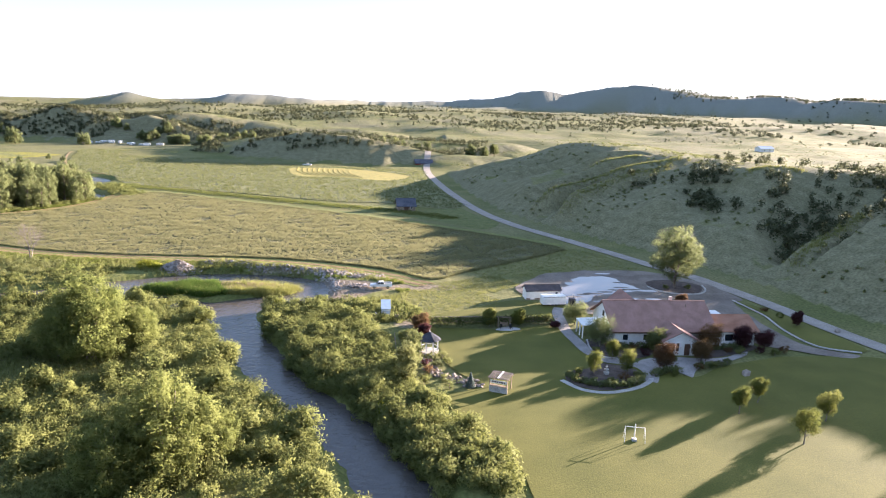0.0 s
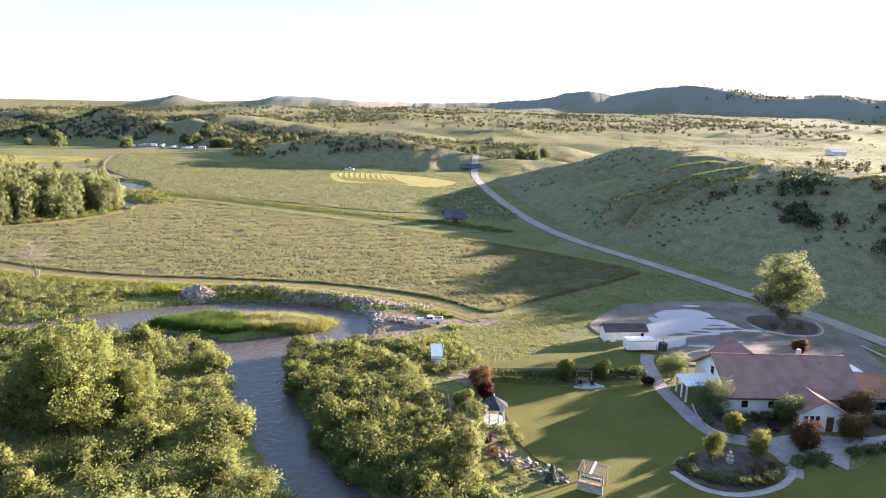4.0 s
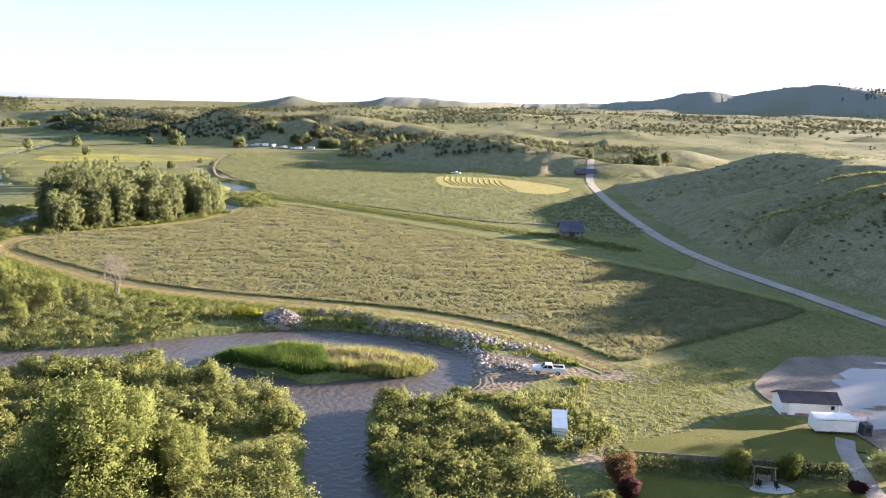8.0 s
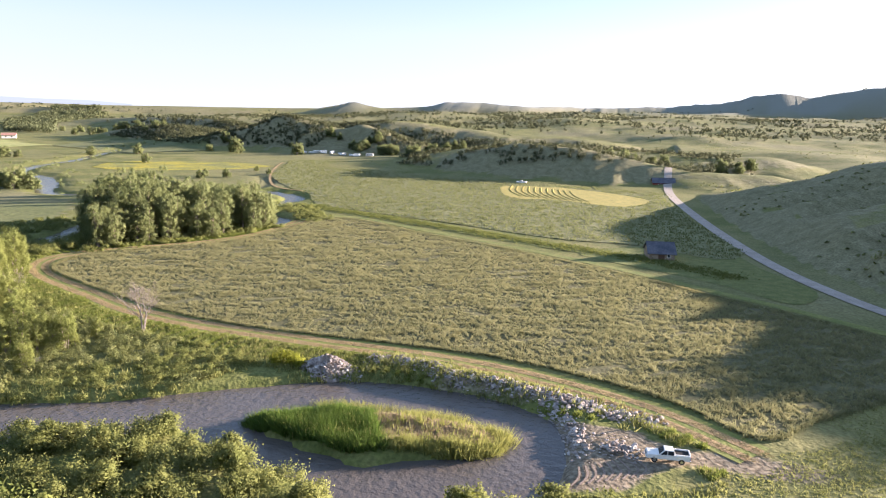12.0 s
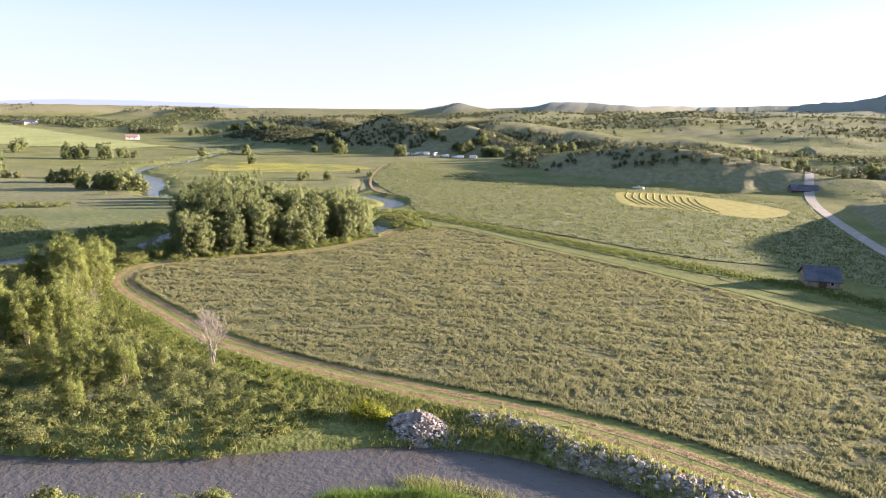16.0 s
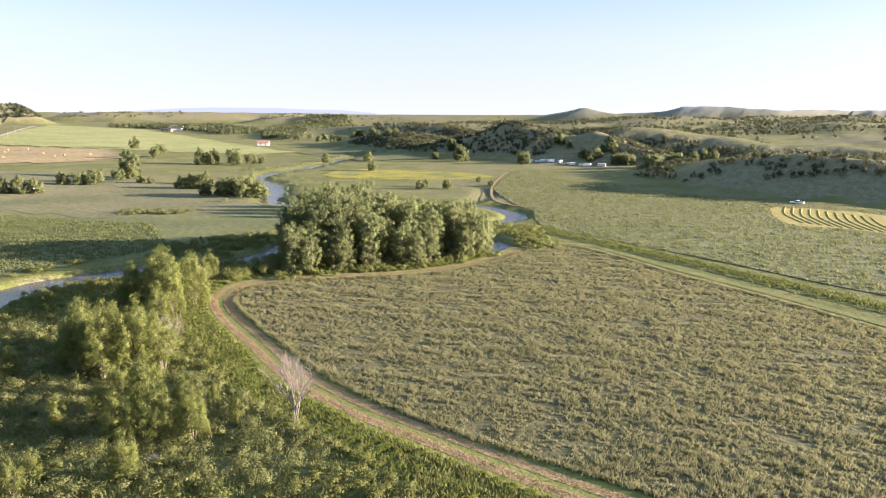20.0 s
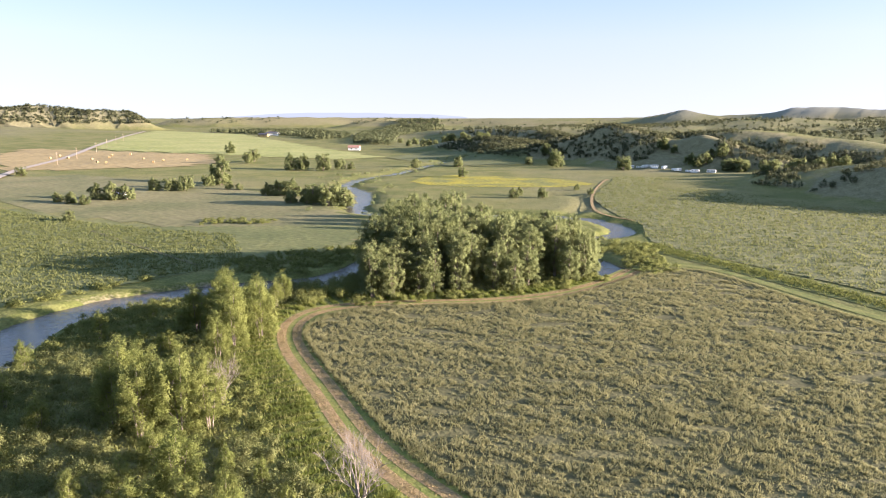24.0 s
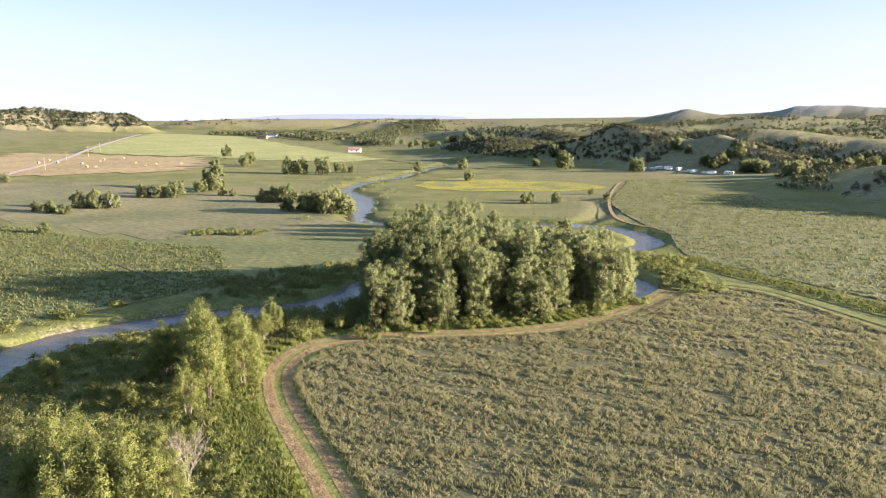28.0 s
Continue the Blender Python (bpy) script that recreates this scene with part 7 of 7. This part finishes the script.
def stone_meshes(mat, n, flat, seed):
    r6, out = np.random.RandomState(seed), []
    for k in range(n):
        bm = bmesh.new()
        bmesh.ops.create_icosphere(bm, subdivisions=1, radius=0.5)
        for v in bm.verts:
            v.co = Vector((v.co.x * 1.25, v.co.y * 0.9, v.co.z * flat)) * (0.72 + 0.55 * r6.rand())
        me = bpy.data.meshes.new("stone")
        bm.to_mesh(me)
        bm.free()
        me.materials.append(mat)
        out.append(me)
    return out


SM, RM = stone_meshes(STONE, 8, 0.6, 3), stone_meshes(ROCK, 6, 0.75, 4)


def heap(name, places, sizes, meshes, label, category, base):
    root = empty(name, pose(base[0], base[1], 0), label, category)
    for (x, y, z), s in zip(places, sizes):
        ob = new("stone", meshes[rng.randint(len(meshes))])
        ob.parent = root
        ob.matrix_local = Matrix.LocRotScale((x - base[0], y - base[1], z), Euler((rng.normal() * 0.5, rng.normal() * 0.5, rng.rand() * 6.28)), (s, s * (0.7 + 0.5 * rng.rand()), s * (0.6 + 0.5 * rng.rand())))
    return root


def along(line, n, spread, zoff):
    L = smooth_line(line, 0.5)
    p = L[rng.randint(len(L), size=n)] + rng.normal(size=(n, 2)) * spread
    return np.column_stack([p, height(p[:, 0], p[:, 1]) + zoff])


a, q = rng.rand(290) * math.tau, np.sqrt(rng.rand(290))
mx, my = -65.4 + np.cos(a) * q * 4.4, 159.4 + np.sin(a) * q * 3.2
lump = 0.55 + 0.9 * vnoise(mx * 1.0, my * 1.0, 2.2, 2)
mz = 2.7 * (1 - q ** 0.9) * lump - 0.1 + 0.25 * rng.rand(290) + height(mx, my)
bm = bmesh.new()
bmesh.ops.create_cone(bm, cap_ends=False, segments=22, radius1=4.4, radius2=0.3, depth=3.2, matrix=Matrix.Translation((-65.4, 159.4, 0.4)) @ Matrix.Diagonal((1, 0.75, 1, 1)))
for v in bm.verts:
    v.co += Vector((rng.normal(), rng.normal(), rng.normal() * 0.5)) * 0.22
heap_a = heap("rubble_heap", np.column_stack([mx, my, mz]), 0.25 + 0.55 * rng.rand(290) ** 2, SM, "pale ragged heap of broken concrete rubble by the river", "rubble", (-65.4, 159.4))
o = part("earth_core", bm, DIRT, heap_a)
o.matrix_parent_inverse = heap_a.matrix_world.inverted()
P1 = np.concatenate([along([(-58.6, 164.4), (-54, 165), (-48.5, 163.9), (-46, 161.6)], 120, 0.6, 0.1), along([(-46.5, 161.5), (-42, 161.4), (-36, 160), (-32, 158.8)], 130, 0.8, 0.1), along([(-48, 160.6), (-44, 159.4), (-38, 160)], 40, 0.6, 0.0)])
heap("rubble_bank", P1, 0.32 + 0.75 * rng.rand(len(P1)) ** 1.6, SM, "scattered pale rubble along the river bank", "rubble", (-46, 161))
P2 = np.concatenate([along([(-30, 158.8), (-25.5, 157.4), (-21.7, 156), (-18, 155.4), (-14.2, 154.8)], 150, 1.0, 0.2), along([(-20.6, 145.8), (-18.2, 144.9)], 50, 0.8, 0.35), along([(-30, 156.5), (-27, 152.4), (-25, 147.5), (-24, 144.4)], 95, 0.8, 0.0)])
heap("rubble_bank", P2, 0.32 + 0.75 * rng.rand(len(P2)) ** 1.6, SM, "pale broken concrete slabs round the river bend", "rubble", (-21, 152))
ca, cq = rng.rand(520) * math.tau, np.sqrt(rng.rand(520))
cx, cy = -65.4 + np.cos(ca) * cq * 4.6, 159.4 + np.sin(ca) * cq * 3.4
CONE = np.column_stack([cx, cy, 2.5 * (1 - cq ** 0.9) * (0.55 + 0.9 * vnoise(cx, cy, 2.2, 2)) + height(cx, cy)])
P3 = np.concatenate([along(RUBBLE, 1300, 1.2, 0.03), along([(-30, 156.5), (-27, 152.4), (-25, 147.5), (-24, 143)], 300, 1.1, 0.0), along([(-21, 146), (-18, 144.8)], 120, 1.3, 0.1), along([(-65, 157.4), (-62, 158), (-60, 160)], 120, 1.3, 0.05), CONE])
CV = np.array([(0.5, 0.4, 0), (-0.55, 0.35, 0.05), (-0.4, -0.45, 0), (0.45, -0.4, 0.08), (0.05, 0.02, 0.42)])
CF = np.array([(0, 1, 4), (1, 2, 4), (2, 3, 4), (3, 0, 4)])
ang, sz = rng.rand(len(P3)) * math.tau, 0.18 + 0.4 * rng.rand(len(P3)) ** 2
VX = P3[:, None, 0] + sz[:, None] * (np.cos(ang)[:, None] * CV[:, 0] - np.sin(ang)[:, None] * CV[:, 1])
VY = P3[:, None, 1] + sz[:, None] * (np.sin(ang)[:, None] * CV[:, 0] + np.cos(ang)[:, None] * CV[:, 1])
VZ = P3[:, None, 2] + sz[:, None] * CV[:, 2]
joined("rubble_chips", [(np.stack([VX, VY, VZ], -1).reshape(-1, 3), (CF[None] + 5 * np.arange(len(P3))[:, None, None]).reshape(-1, 3))], STONE, "small chips of broken concrete strewn along the bank", "rubble")
# weeds among the rubble
Wd = np.concatenate([along(RUBBLE, 150, 1.8, -0.05), along([(-70, 156.5), (-66, 155.6), (-60, 157.6), (-52, 160.2), (-44, 158.4), (-34, 157)], 260, 1.2, -0.1)])
joined("bank_grass", [blades(rng, Wd, 0.5 + 0.6 * rng.rand(len(Wd)), 0.25, 6)], GRASS, "rough green weeds growing along the rubble bank", "grass")
G = np.concatenate([along([(-5.4, 99.4), (-3.6, 95.6), (-2.4, 92.6)], 40, 0.8, 0.05), along([(-2, 91.6), (0.4, 90.6), (2.6, 89.0), (3.6, 88.0)], 55, 0.7, 0.1)])
heap("rock_garden", G, 0.35 + 0.6 * rng.rand(len(G)), RM, "brown boulders of a rock garden by the lawn", "rocks", (-1, 93))
for x, y, s in ((48.7, 93.7, 1.8), (79, 117, 1.4)):
    ob = new("boulder", RM[0])
    ob.matrix_world = Matrix.LocRotScale((x, y, 0.3), Euler((0, 0, 1)), (s, s * 0.8, s * 0.8))
    tagged(ob, "pale boulder on the shaded lawn", "boulder")
for x, y in ((-110.6, 147.8), (-128, 150.4)):
    ob = new("pale_stone", SM[1])
    ob.matrix_world = Matrix.LocRotScale((x, y, height(x, y) + 0.3), Euler((0, 0, 1)), (1.6, 1.2, 1.4))
    tagged(ob, "pale grey stone among meadow shrubs", "stone")

# bales, poles
bale = empty("hay_bale", Matrix(), "round straw bale on the tan field", "bale", "far bales")
part("roll", stick((-0.8, 0, 0.8), (0.8, 0, 0.8), 0.8, sides=14), STRAW, bale)
for k in range(14):
    x, y = -700 + 130 * rng.rand(), 330 + 100 * rng.rand()
    copy_thing(bale, pose(x, y, height(x, y) + 1.0, 0, 0, rng.rand() * 180))
drop_model(bale)
pole = empty("utility_pole", Matrix(), "wooden utility pole beside the far road", "pole", "utility poles")
part("shaft", stick((0, 0, -0.5), (0, 0, 9.5), 0.16, 0.11), WOOD, pole)
part("crossarm", boxed((-1.1, -0.06, 8.7), (1.1, 0.06, 8.85)), WOOD, pole)
for x in (-0.9, 0.9):
    part("insulator", stick((x, 0, 8.85), (x, 0, 9.05), 0.05), WHITE, pole)
for x, y in ((-600, 318), (-660, 355), (-730, 400), (-800, 440), (-880, 485), (-960, 530)):
    copy_thing(pole, pose(x, y, height(x, y), 0, 0, 60))
drop_model(pole)
